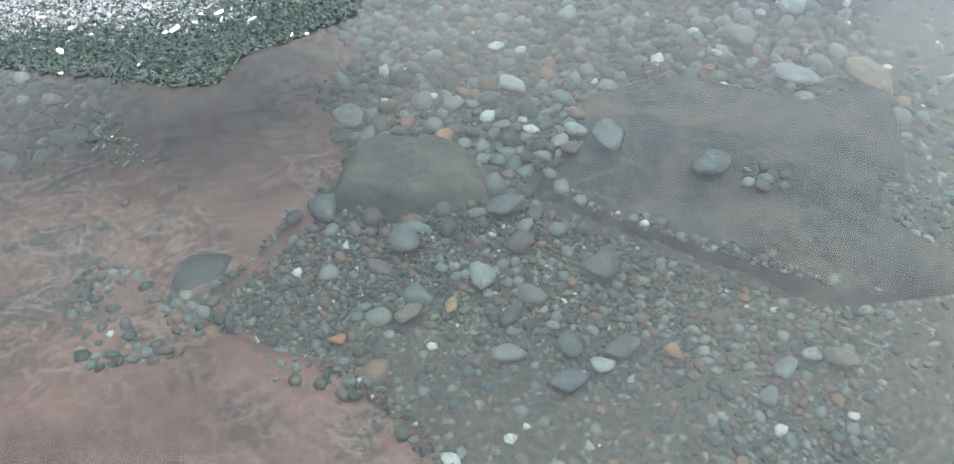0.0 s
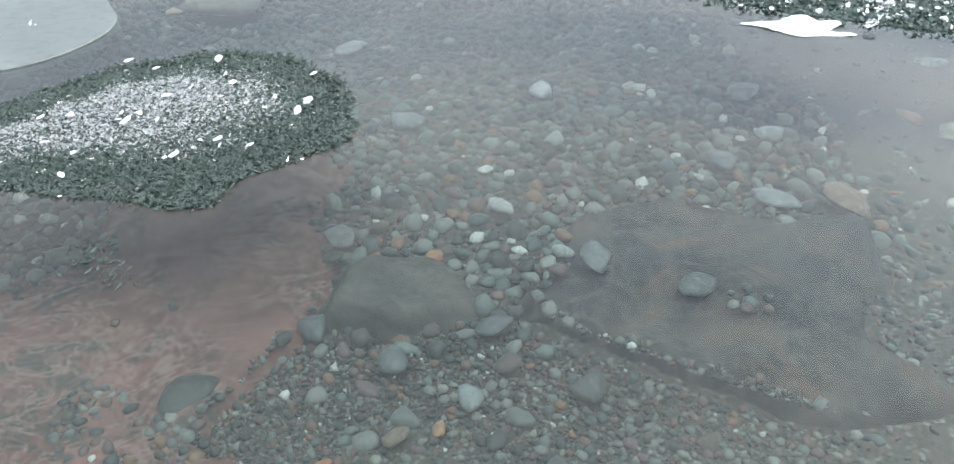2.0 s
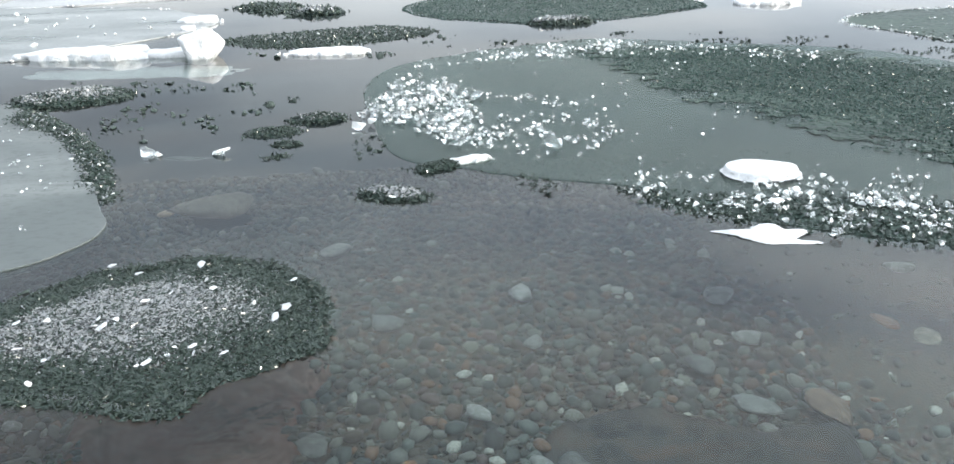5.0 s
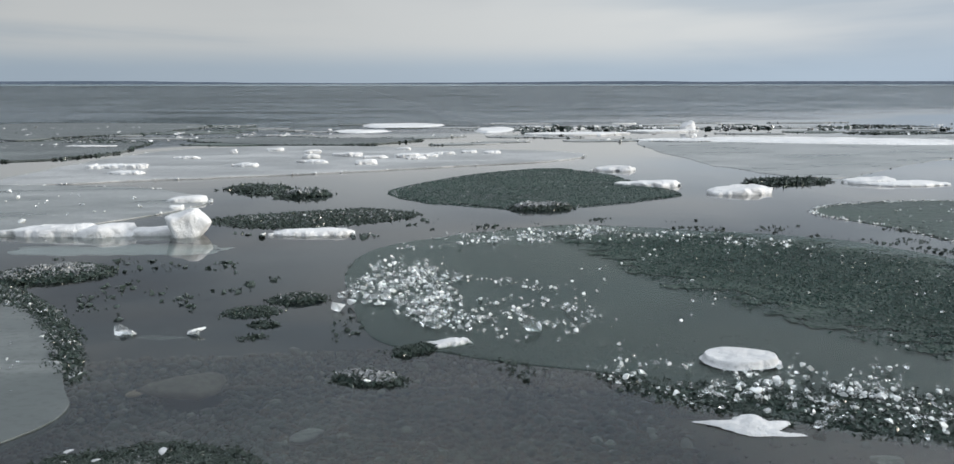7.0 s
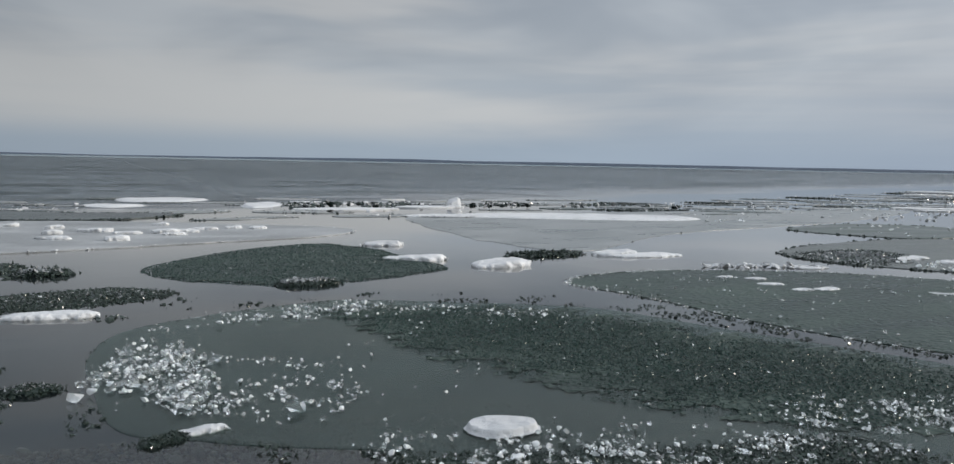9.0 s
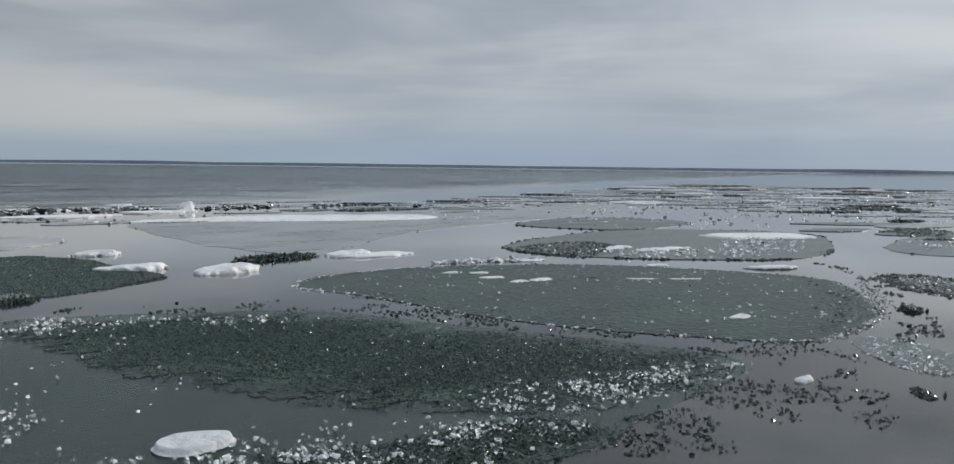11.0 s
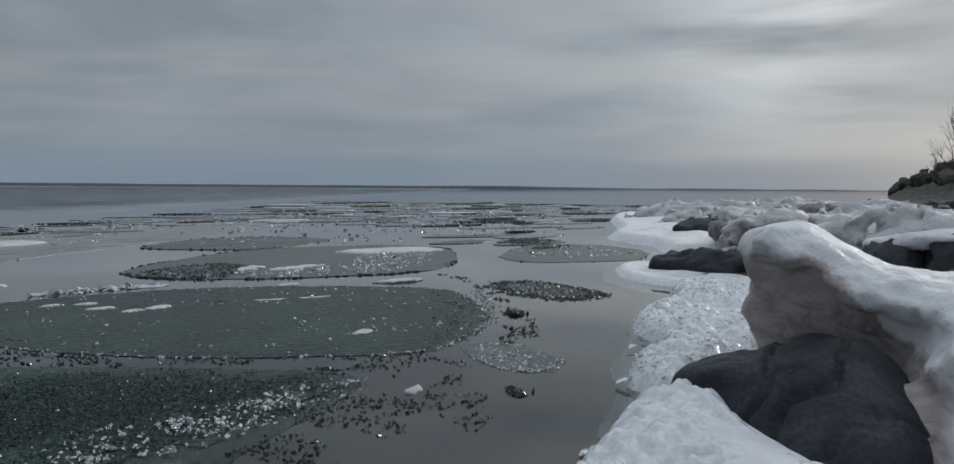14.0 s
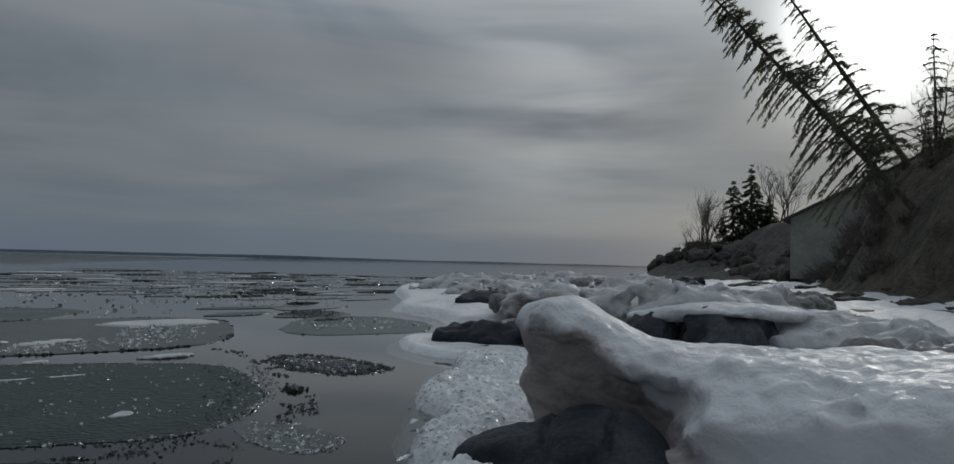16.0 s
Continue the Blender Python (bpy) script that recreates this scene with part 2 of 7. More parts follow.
def snow_material(name, stain_at=None, reach=1.0, base=(0.80, 0.81, 0.825), dirt=(0.20, 0.15, 0.125), rough=0.75, grime=0.25, lip=None):
    """Old wet snow and spray ice; dirt frozen in: loose blots, and one large patch about stain_at."""
    m, t, p = material(name)
    at = place(t)
    broad = noised(t, at, 1.1, 5, 0.6, (1, 1, 1.6), 0.3, 0.6)
    fine = noised(t, at, 16, 4, 0.65)
    grain = noised(t, at, 75, 3, 0.7)
    colour = mixed(t, ranged(t, broad, 0.3, 0.7), base, tuple(0.86 * c for c in base))
    colour = mixed(t, ranged(t, broad, 0.56, 0.74, 0.0, grime), colour, (0.36, 0.33, 0.31))
    if stain_at:
        gone = t.nodes.new("ShaderNodeVectorMath")
        gone.operation = "DISTANCE"
        link(t, at, gone.inputs[0])
        gone.inputs[1].default_value = stain_at
        d = maths(t, "ADD", gone.outputs["Value"], maths(t, "MULTIPLY", noised(t, at, 3.2, 4, 0.6, (1, 1, 1.4), 0.2, 0.6), reach * 0.8))
        blot = ranged(t, d, reach * 0.95, reach * 1.35, 0.95, 0.0)
        layer = noised(t, at, 3.0, 4, 0.6, (1, 1, 3.5), 0.3, 0.4)
        colour = mixed(t, maths(t, "MULTIPLY", blot, ranged(t, layer, 0.3, 0.6, 0.55, 1.0)), colour, dirt)
    if lip:
        # silt in the old layers below a line that drops towards the land, ending at a given y
        xyz = t.nodes.new("ShaderNodeSeparateXYZ")
        link(t, at, xyz.inputs[0])
        under = maths(t, "SUBTRACT", maths(t, "ADD", maths(t, "MULTIPLY", maths(t, "MINIMUM", xyz.outputs[1], 0.0), lip[1]), lip[0]), xyz.outputs[2])
        under = maths(t, "ADD", under, maths(t, "MULTIPLY", maths(t, "SUBTRACT", noised(t, at, 3.5, 4, 0.6), 0.5), 0.4))
        seam = noised(t, at, 2.2, 5, 0.65, (1, 1, 3.2), 0.3, 0.8)
        silty_snow = mixed(t, ranged(t, seam, 0.38, 0.66), dirt, tuple(0.52 * c for c in dirt))
        colour = mixed(t, maths(t, "MULTIPLY", ranged(t, under, -0.04, 0.06, 0.0, 0.9), ranged(t, xyz.outputs[1], lip[2], lip[2] + 0.2)), colour, silty_snow)
    link(t, colour, p.inputs["Base Color"])
    link(t, ranged(t, fine, 0.3, 0.7, rough * 0.5, rough * 1.2), p.inputs["Roughness"])
    link(t, bumped(t, grain, 0.4, 0.01, bumped(t, fine, 0.45, 0.035, bumped(t, noised(t, at, 4.5, 3, 0.5, (1, 1, 1), 0.2, 0.3), 0.7, 0.10))), p.inputs["Normal"])
    p.inputs["Specular IOR Level"].default_value = 0.3
    p.inputs["IOR"].default_value = 1.31
    return m


def ice_material(name, colour, rough, glass, grain=22.0):
    m, t, p = material(name)
    at = place(t)
    n = noised(t, at, grain, 3, 0.6)
    link(t, mixed(t, ranged(t, n, 0.3, 0.7), colour, tuple(0.8 * c for c in colour)), p.inputs["Base Color"])
    p.inputs["Roughness"].default_value = rough
    p.inputs["IOR"].default_value = 1.31
    p.inputs["Transmission Weight"].default_value = glass
    link(t, bumped(t, n, 0.25, 0.01), p.inputs["Normal"])
    return m


WATER = water_material()
BED = surface("lakebed_silt", (0.055, 0.048, 0.041), (0.085, 0.066, 0.053), 0.8, 1.2, 60, 0.25, 0.01, (0.10, 0.06, 0.047), 0.5)

grit = BED.node_tree
spots = node(grit, "ShaderNodeTexVoronoi", Scale=75.0)
link(grit, place(grit), spots.inputs["Vector"])
shade = grit.nodes.new("ShaderNodeSeparateColor")
link(grit, spots.outputs["Color"], shade.inputs[0])
silty = grit.nodes["Principled BSDF"].inputs["Base Color"].links[0].from_socket
# sand grains and grit among the silt: dark, rusty and pale
tone = mixed(grit, ranged(grit, shade.outputs[0], 0.2, 0.8), (0.035, 0.037, 0.033), (0.115, 0.112, 0.10))
tone = mixed(grit, ranged(grit, shade.outputs[1], 0.8, 0.9), tone, (0.17, 0.105, 0.075))
tone = mixed(grit, ranged(grit, shade.outputs[2], 0.93, 0.97), tone, (0.34, 0.33, 0.30))
link(grit, mixed(grit, 0.35, silty, tone), grit.nodes["Principled BSDF"].inputs["Base Color"])
link(grit, bumped(grit, maths(grit, "SUBTRACT", 1.0, spots.outputs["Distance"]), 0.5, 0.008), grit.nodes["Principled BSDF"].inputs["Normal"])


def veined_rock(name, dark, light, vein, weed, scale, amount):
    """Bedrock with a net of veins between darker weedy hollows."""
    m, t, p = material(name)
    at = place(t)
    ridge = maths(t, "ABSOLUTE", maths(t, "SUBTRACT", noised(t, at, scale, 5, 0.6, (0.8, 1.2, 1), 0.4, 1.6), 0.5))
    web = maths(t, "ABSOLUTE", maths(t, "SUBTRACT", noised(t, at, scale * 2.6, 4, 0.6, (1.1, 0.8, 1), 1.3, 1.2), 0.5))
    cloudy = noised(t, at, scale * 0.6, 5, 0.65, (1, 1, 1), 2.0, 1.2)
    broad = noised(t, at, 1.3, 5, 0.6, (1, 1, 1), 0.3, 0.8)
    zone = noised(t, at, 0.8, 3, 0.5, (1, 1, 1), 1.4, 0.8)
    fine = noised(t, at, 34, 4, 0.65)
    colour = mixed(t, ranged(t, broad, 0.35, 0.65), dark, light)
    hollow = maths(t, "MULTIPLY", ranged(t, cloudy, 0.45, 0.62), ranged(t, zone, 0.38, 0.58))
    colour = mixed(t, maths(t, "MULTIPLY", hollow, amount), colour, weed)
    colour = mixed(t, maths(t, "MULTIPLY", ranged(t, ridge, 0.035, 0.0), ranged(t, zone, 0.36, 0.56, 0.18, 0.75)), colour, vein)
    colour = mixed(t, maths(t, "MULTIPLY", ranged(t, web, 0.05, 0.0), ranged(t, zone, 0.34, 0.54, 0.1, 0.5)), colour, vein)
    colour = mixed(t, ranged(t, fine, 0.4, 0.75, 0.0, 0.25), colour, tuple(0.55 * c for c in dark))
    link(t, colour, p.inputs["Base Color"])
    p.inputs["Roughness"].default_value = 0.75
    link(t, bumped(t, broad, 0.4, 0.05), p.inputs["Normal"])
    return m


SANDSTONE = veined_rock("red_sandstone", (0.092, 0.042, 0.034), (0.193, 0.087, 0.070), (0.245, 0.148, 0.121), (0.045, 0.043, 0.036), 5.0, 0.9)
SLATE = veined_rock("dark_bedrock", (0.016, 0.017, 0.019), (0.040, 0.040, 0.040), (0.075, 0.068, 0.058), (0.10, 0.064, 0.045), 2.6, 0.75)
WETROCK = surface("dark_basalt", (0.017, 0.021, 0.026), (0.038, 0.044, 0.051), 0.6, 2.2, 26, 0.5, 0.02, (0.055, 0.057, 0.06), 0.35)
WETROCK.node_tree.nodes["Principled BSDF"].inputs["Specular IOR Level"].default_value = 0.22
SHOREROCK = surface("headland_rock", (0.04, 0.04, 0.035), (0.10, 0.094, 0.08), 0.85, 0.35, 3.0, 0.8, 0.15, (0.11, 0.095, 0.07), 0.5)
DRYGRASS = surface("dry_winter_grass", (0.08, 0.073, 0.057), (0.18, 0.158, 0.115), 0.9, 0.5, 7.0, 1.0, 0.3, (0.032, 0.031, 0.027), 0.9)
# deep water's blue-black dimming is put into this bed colour
DEEP = surface("lakebed_dimmed_by_water", (0.018, 0.030, 0.038), (0.026, 0.040, 0.050), 0.9, 0.05, 0.6, 0.1, 0.1)
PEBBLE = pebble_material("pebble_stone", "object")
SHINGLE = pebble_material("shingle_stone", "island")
BIG_SHEET = sheet_material("thin_clear_ice", (0.035, 0.050, 0.045), (0.085, 0.104, 0.096), 0.30, clear=0.7, shine=0.6)
CLEAR_SHEET = sheet_material("thin_green_ice", (0.034, 0.049, 0.044), (0.072, 0.093, 0.085), 0.36, shine=0.3)
NEEDLE_SHEET = sheet_material("needle_ice", (0.010, 0.024, 0.018), (0.048, 0.070, 0.060), 0.5, 0.8, broad=0.9, turn=0.15, shine=0.3)
GREY_SHEET = sheet_material("grey_lake_ice", (0.10, 0.115, 0.115), (0.25, 0.262, 0.265), 0.35, broad=1.3, shine=0.5)
MID_SHEET = sheet_material("dull_lake_ice", (0.07, 0.082, 0.08), (0.14, 0.155, 0.152), 0.45, 0.4, shine=0.25)
PALE_SHEET = sheet_material("pale_lake_ice", (0.17, 0.18, 0.185), (0.33, 0.34, 0.345), 0.4, broad=1.1, turn=0.2)
DULL_SHEET = sheet_material("thawing_lake_ice", (0.13, 0.145, 0.145), (0.23, 0.246, 0.246), 0.4, clear=0.4, broad=1.1)
FROST_BED = sheet_material("frosted_ice_bed", (0.07, 0.078, 0.08), (0.15, 0.152, 0.16), 0.4, 0.5, clear=0.5, broad=2.2, shine=0.4)
FLOE_ICE = sheet_material("green_floe_ice", (0.008, 0.022, 0.017), (0.052, 0.074, 0.064), 0.36, 0.6, broad=0.8, turn=0.3, shine=0.14)
DARK_CRYSTAL = ice_material("dark_candle_ice", (0.030, 0.043, 0.037), 0.12, 0.0)
GREEN_CRYSTAL = ice_material("green_candle_ice", (0.018, 0.043, 0.036), 0.24, 0.0)
FROST_CRYSTAL = ice_material("frosted_candle_ice", (0.22, 0.232, 0.24), 0.15, 0.0)
CHUNK_ICE = ice_material("clear_ice", (0.93, 0.96, 0.96), 0.04, 0.8, 45.0)
lumpy_ice = CHUNK_ICE.node_tree
# some bits clear, some frosted
link(lumpy_ice, ranged(lumpy_ice, lumpy_ice.nodes.new("ShaderNodeNewGeometry").outputs["Random Per Island"], 0.05, 0.6, 0.3, 0.95), lumpy_ice.nodes["Principled BSDF"].inputs["Transmission Weight"])
SNOW_ICE = snow_material("snow_ice", base=(0.56, 0.57, 0.58), grime=0.12)
SNOW = snow_material("shore_snow")
SHELF_ICE = ice_material("spray_ice", (0.80, 0.82, 0.83), 0.12, 0.0, 20.0)
CRUST_ICE = ice_material("glistening_crust", (0.84, 0.86, 0.865), 0.06, 0.2, 40.0)
SPRUCE = surface("spruce_needles", (0.03, 0.042, 0.024), (0.06, 0.078, 0.042), 0.7, 2.0, 12, 0.2, 0.01)
glowing = SPRUCE.node_tree
thinned = node(glowing, "ShaderNodeBsdfTranslucent", Color=(0.26, 0.28, 0.19, 1))
both = glowing.nodes.new("ShaderNodeMixShader")
both.inputs[0].default_value = 0.45
link(glowing, glowing.nodes["Principled BSDF"].outputs[0], both.inputs[1])
link(glowing, thinned.outputs[0], both.inputs[2])
link(glowing, both.outputs[0], glowing.nodes["Material Output"].inputs["Surface"])
BARK = surface("grey_bark", (0.07, 0.062, 0.052), (0.16, 0.14, 0.12), 0.85, 4, 40, 0.6, 0.01)
SIDING = surface("weathered_siding", (0.30, 0.315, 0.28), (0.40, 0.41, 0.37), 0.8, 0.6, 8, 0.2, 0.01)
ROOFING = surface("roof_felt", (0.05, 0.05, 0.05), (0.08, 0.08, 0.08), 0.85, 1, 12, 0.3, 0.01)
# distance haze is painted in as the blue of the far shore
FARLAND = surface("hazed_wooded_shore", (0.035, 0.055, 0.085), (0.05, 0.072, 0.105), 0.95, 0.01, 0.05, 0.0, 0.1)


# ---- shapes ----
def hashed(i, j, k, seed):
    h = (i * 374761393 + j * 668265263 + k * 2147483647 + seed * 1274126177) & 0xFFFFFFFF
    h = ((h ^ (h >> 13)) * 1274126177) & 0xFFFFFFFF
    return ((h ^ (h >> 16)) & 0xFFFF) / 65535.0


def vnoise(x, y, z=0.0, seed=0):
    """Smooth value noise on arrays, -1 to 1."""
    x, y, z = np.broadcast_arrays(np.asarray(x, float), np.asarray(y, float), np.asarray(z, float))
    i, j, k = (np.floor(v).astype(np.int64) for v in (x, y, z))
    u, v, w = (f * f * (3 - 2 * f) for f in (x - i, y - j, z - k))
    out = 0.0
    for a in (0, 1):
        for b in (0, 1):
            for c in (0, 1):
                out = out + hashed(i + a, j + b, k + c, seed) * (u if a else 1 - u) * (v if b else 1 - v) * (w if c else 1 - w)
    return out * 2 - 1


def fbm(x, y, z=0.0, octaves=4, seed=0):
    out, gain = 0.0, 1.0
    for n in range(octaves):
        out = out + gain * vnoise(np.asarray(x) * 2**n + 7.3 * n, np.asarray(y) * 2**n - 3.1 * n, np.asarray(z) * 2**n, seed + n)
        gain *= 0.5
    return out / 1.9


def step01(v, a, b):
    f = np.clip((v - a) / (b - a), 0, 1)
    return f * f * (3 - 2 * f)


def mesh(name, verts, faces, mat, smooth=False):
    me = bpy.data.meshes.new(name)
    me.from_pydata(np.asarray(verts).tolist(), [], faces if isinstance(faces, list) else faces.tolist())
    me.materials.append(mat)
    if smooth:
        me.polygons.foreach_set("use_smooth", [True] * len(me.polygons))
    me.update()
    return me


def part(name, data, parent, label=""):
    ob = new(name, data)
    ob.parent = parent
    return tagged(ob, label)


def base(name, x, y, z, label, category, group="", kind=""):
    """An Empty that stands for a thing; its parts' meshes are made in world coordinates and moved back."""
    ob = new(name)
    ob.location = (x, y, z)
    return tagged(ob, label, category, group, kind)


def shifted(me, ob):
    me.transform(Matrix.Translation(-Vector(ob.location)))
    return me


def field_mesh(name, f, lo, hi, step, mat):
    """The surface f = 0 (f < 0 inside) over a box, as a smooth net of quads."""
    axes = [np.arange(a, b + step, step) for a, b in zip(lo, hi)]
    X, Y, Z = np.meshgrid(*axes, indexing="ij")
    v = f(X, Y, Z)
    v[0], v[-1], v[:, 0], v[:, -1], v[:, :, 0], v[:, :, -1] = (1.0,) * 6
    s = v < 0
    shape = tuple(n - 1 for n in v.shape)
    cut = lambda a, c: a[tuple(slice(o, o + n) for o, n in zip(c, shape))]
    total, count = np.zeros((*shape, 3)), np.zeros(shape)
    for axis in range(3):
        for p in (0, 1):
            for q in (0, 1):
                c0 = [p, q]
                c0.insert(axis, 0)
                c1 = list(c0)
                c1[axis] = 1
                a, b = cut(v, c0), cut(v, c1)
                hit = cut(s, c0) != cut(s, c1)
                frac = np.where(hit, a / np.where(hit, a - b, 1), 0)
                for n in range(3):
                    total[..., n] += hit * (frac if n == axis else c0[n])
                count += hit
    live = count > 0
    index = np.full(shape, -1)
    index[live] = np.arange(live.sum())
    cell = np.stack(np.nonzero(live), -1)
    verts = (cell + total[live] / count[live][:, None]) * step + np.array(lo)
    faces = []
    for axis in range(3):
        others = [n for n in range(3) if n != axis]
        a = [slice(None)] * 3
        b = [slice(None)] * 3
        a[axis], b[axis] = slice(0, -1), slice(1, None)
        e = np.stack(np.nonzero(s[tuple(a)] != s[tuple(b)]), -1)
        keep = np.all([(e[:, n] > 0) & (e[:, n] < v.shape[n] - 1) for n in others], 0)
        e = e[keep]
        inside = s[tuple(e.T)]
        quad = []
        for d0, d1 in ((-1, -1), (0, -1), (0, 0), (-1, 0)):
            c = e.copy()
            c[:, others[0]] += d0
            c[:, others[1]] += d1
            quad.append(index[tuple(c.T)])
        quad = np.stack(quad, -1)
        flip = inside == (axis == 1)
        quad[flip] = quad[flip][:, ::-1]
        faces.append(quad)
    return mesh(name, verts, np.concatenate(faces), mat, True)


def lump(X, Y, Z, c, r):
    """About the distance to an ellipsoid."""
    return (np.sqrt(((X - c[0]) / r[0]) ** 2 + ((Y - c[1]) / r[1]) ** 2 + ((Z - c[2]) / r[2]) ** 2) - 1) * min(r)


def blend(a, b, k):
    h = np.clip(0.5 + 0.5 * (b - a) / k, 0, 1)
    return b + (a - b) * h - k * h * (1 - h)


def outline(ctrl, seed=0, wob=0.06, per=10, grain=1.0):
    """A closed smooth curve through a few plan points, roughened."""
    c = np.array(ctrl, float)
    n = len(c)
    out = []
    for i in range(n):
        p0, p1, p2, p3 = c[i - 1], c[i], c[(i + 1) % n], c[(i + 2) % n]
        for u in np.arange(per) / per:
            out.append(0.5 * (2 * p1 + (p2 - p0) * u + (2 * p0 - 5 * p1 + 4 * p2 - p3) * u * u + (3 * p1 - p0 - 3 * p2 + p3) * u**3))
    out = np.array(out)
    mid = out.mean(0)
    push = 1 + wob * fbm(out[:, 0] * 2.3 * grain, out[:, 1] * 2.3 * grain, seed * 1.7, 4, seed)
    return mid + (out - mid) * push[:, None]


def oval(cx, cy, rx, ry, turn=0.0, seed=0, wob=0.18, n=36):
    a = np.linspace(0, 2 * np.pi, n, endpoint=False)
    r = 1 + wob * fbm(np.cos(a) * 1.6 + seed, np.sin(a) * 1.6, seed * 0.37, 4, seed)
    x, y = rx * r * np.cos(a), ry * r * np.sin(a)
    c, s = np.cos(radians(turn)), np.sin(radians(turn))
    return np.stack([cx + c * x - s * y, cy + s * x + c * y], -1)


def within(poly, x, y):
    out = np.zeros(np.shape(x), bool)
    for (x0, y0), (x1, y1) in zip(poly, np.roll(poly, -1, 0)):
        if y0 == y1:
            continue
        out ^= ((y0 > y) != (y1 > y)) & (x < (x1 - x0) * (y - y0) / (y1 - y0) + x0)
    return out


def edge_gap(poly, x, y):
    """Distance to the outline, positive inside."""
    best = np.full(np.shape(x), 1e9)
    for (x0, y0), (x1, y1) in zip(poly, np.roll(poly, -1, 0)):
        dx, dy = x1 - x0, y1 - y0
        u = np.clip(((x - x0) * dx + (y - y0) * dy) / (dx * dx + dy * dy + 1e-12), 0, 1)
        best = np.minimum(best, np.hypot(x - x0 - u * dx, y - y0 - u * dy))
    return np.where(within(poly, x, y), best, -best)


def slab_mesh(name, poly, bottom, top, mat, round_off=0.012):
    """A flat sheet with thickness and a rounded rim."""
    bm = bmesh.new()
    face = bm.faces.new([bm.verts.new((x, y, bottom)) for x, y in poly])
    bm.normal_update()
    if face.normal.z > 0:
        face.normal_flip()
    made = bmesh.ops.extrude_face_region(bm, geom=[face], use_keep_orig=True)
    lifted = [v for v in made["geom"] if isinstance(v, bmesh.types.BMVert)]
    for v in lifted:
        v.co.z = top
    bmesh.ops.recalc_face_normals(bm, faces=bm.faces)
    if round_off:
        rim = [e for e in bm.edges if all(abs(v.co.z - top) < 1e-6 for v in e.verts)]
        bmesh.ops.bevel(bm, geom=rim, offset=round_off, segments=2, affect="EDGES", profile=0.6)
    me = bpy.data.meshes.new(name)
    bm.to_mesh(me)
    bm.free()
    me.materials.append(mat)
    return me


def drift_mesh(name, poly, height, step, mat, skirt=None, ragged=None):
    """A heightfield inside an outline; height(gap, x, y)."""
    lo, hi = poly.min(0) - step, poly.max(0) + step
    xs, ys = np.arange(lo[0], hi[0] + step, step), np.arange(lo[1], hi[1] + step, step)
    X, Y = np.meshgrid(xs, ys, indexing="ij")
    g = edge_gap(poly, X, Y)
    Z = height(g, X, Y)
    keep = g > (0.0 if skirt is None else -step * 1.5 - skirt)
    if ragged:
        keep &= ragged(g, X, Y) > 0
    index = np.full(X.shape, -1)
    index[keep] = np.arange(keep.sum())
    quads = np.stack([index[:-1, :-1], index[1:, :-1], index[1:, 1:], index[:-1, 1:]], -1).reshape(-1, 4)
    quads = quads[(quads >= 0).all(1)]
    return mesh(name, np.stack([X[keep], Y[keep], Z[keep]], -1), quads, mat, True)


rng = np.random.default_rng(7)
OCTA = np.array([(1, 0, 0), (-1, 0, 0), (0, 1, 0), (0, -1, 0), (0, 0, 1), (0, 0, -1)], float)
OCTA_FACES = np.array([(0, 2, 4), (2, 1, 4), (1, 3, 4), (3, 0, 4), (2, 0, 5), (1, 2, 5), (3, 1, 5), (0, 3, 5)])


def turns(n, tilt):
    """Random turns, tipped up to tilt radians from the level."""
    a, b, c = rng.uniform(0, 2 * np.pi, n), rng.normal(0, tilt, n), rng.normal(0, tilt, n)
    ca, sa, cb, sb, cc, sc = np.cos(a), np.sin(a), np.cos(b), np.sin(b), np.cos(c), np.sin(c)
    z = np.zeros(n)
    A = np.array([[ca, -sa, z], [sa, ca, z], [z, z, z + 1]]).transpose(2, 0, 1)
    B = np.array([[cb, z, sb], [z, z + 1, z], [-sb, z, cb]]).transpose(2, 0, 1)
    C = np.array([[z + 1, z, z], [z, cc, -sc], [z, sc, cc]]).transpose(2, 0, 1)
    return A @ B @ C


def shard_mesh(name, at, size, mat, tilt=0.6, shape=(1.0, 0.42, 0.3)):
    """Ice crystals as pointed slivers."""
    n = len(at)
    s = np.asarray(size)[:, None] * np.array(shape) * rng.uniform(0.55, 1.35, (n, 3))
    v = np.einsum("nij,nkj->nki", turns(n, tilt), OCTA[None] * s[:, None]) + np.asarray(at)[:, None]
    v += rng.normal(0, 0.12, v.shape) * np.asarray(size)[:, None, None]
    return mesh(name, v.reshape(-1, 3), (OCTA_FACES[None] + 6 * np.arange(n)[:, None, None]).reshape(-1, 3), mat)


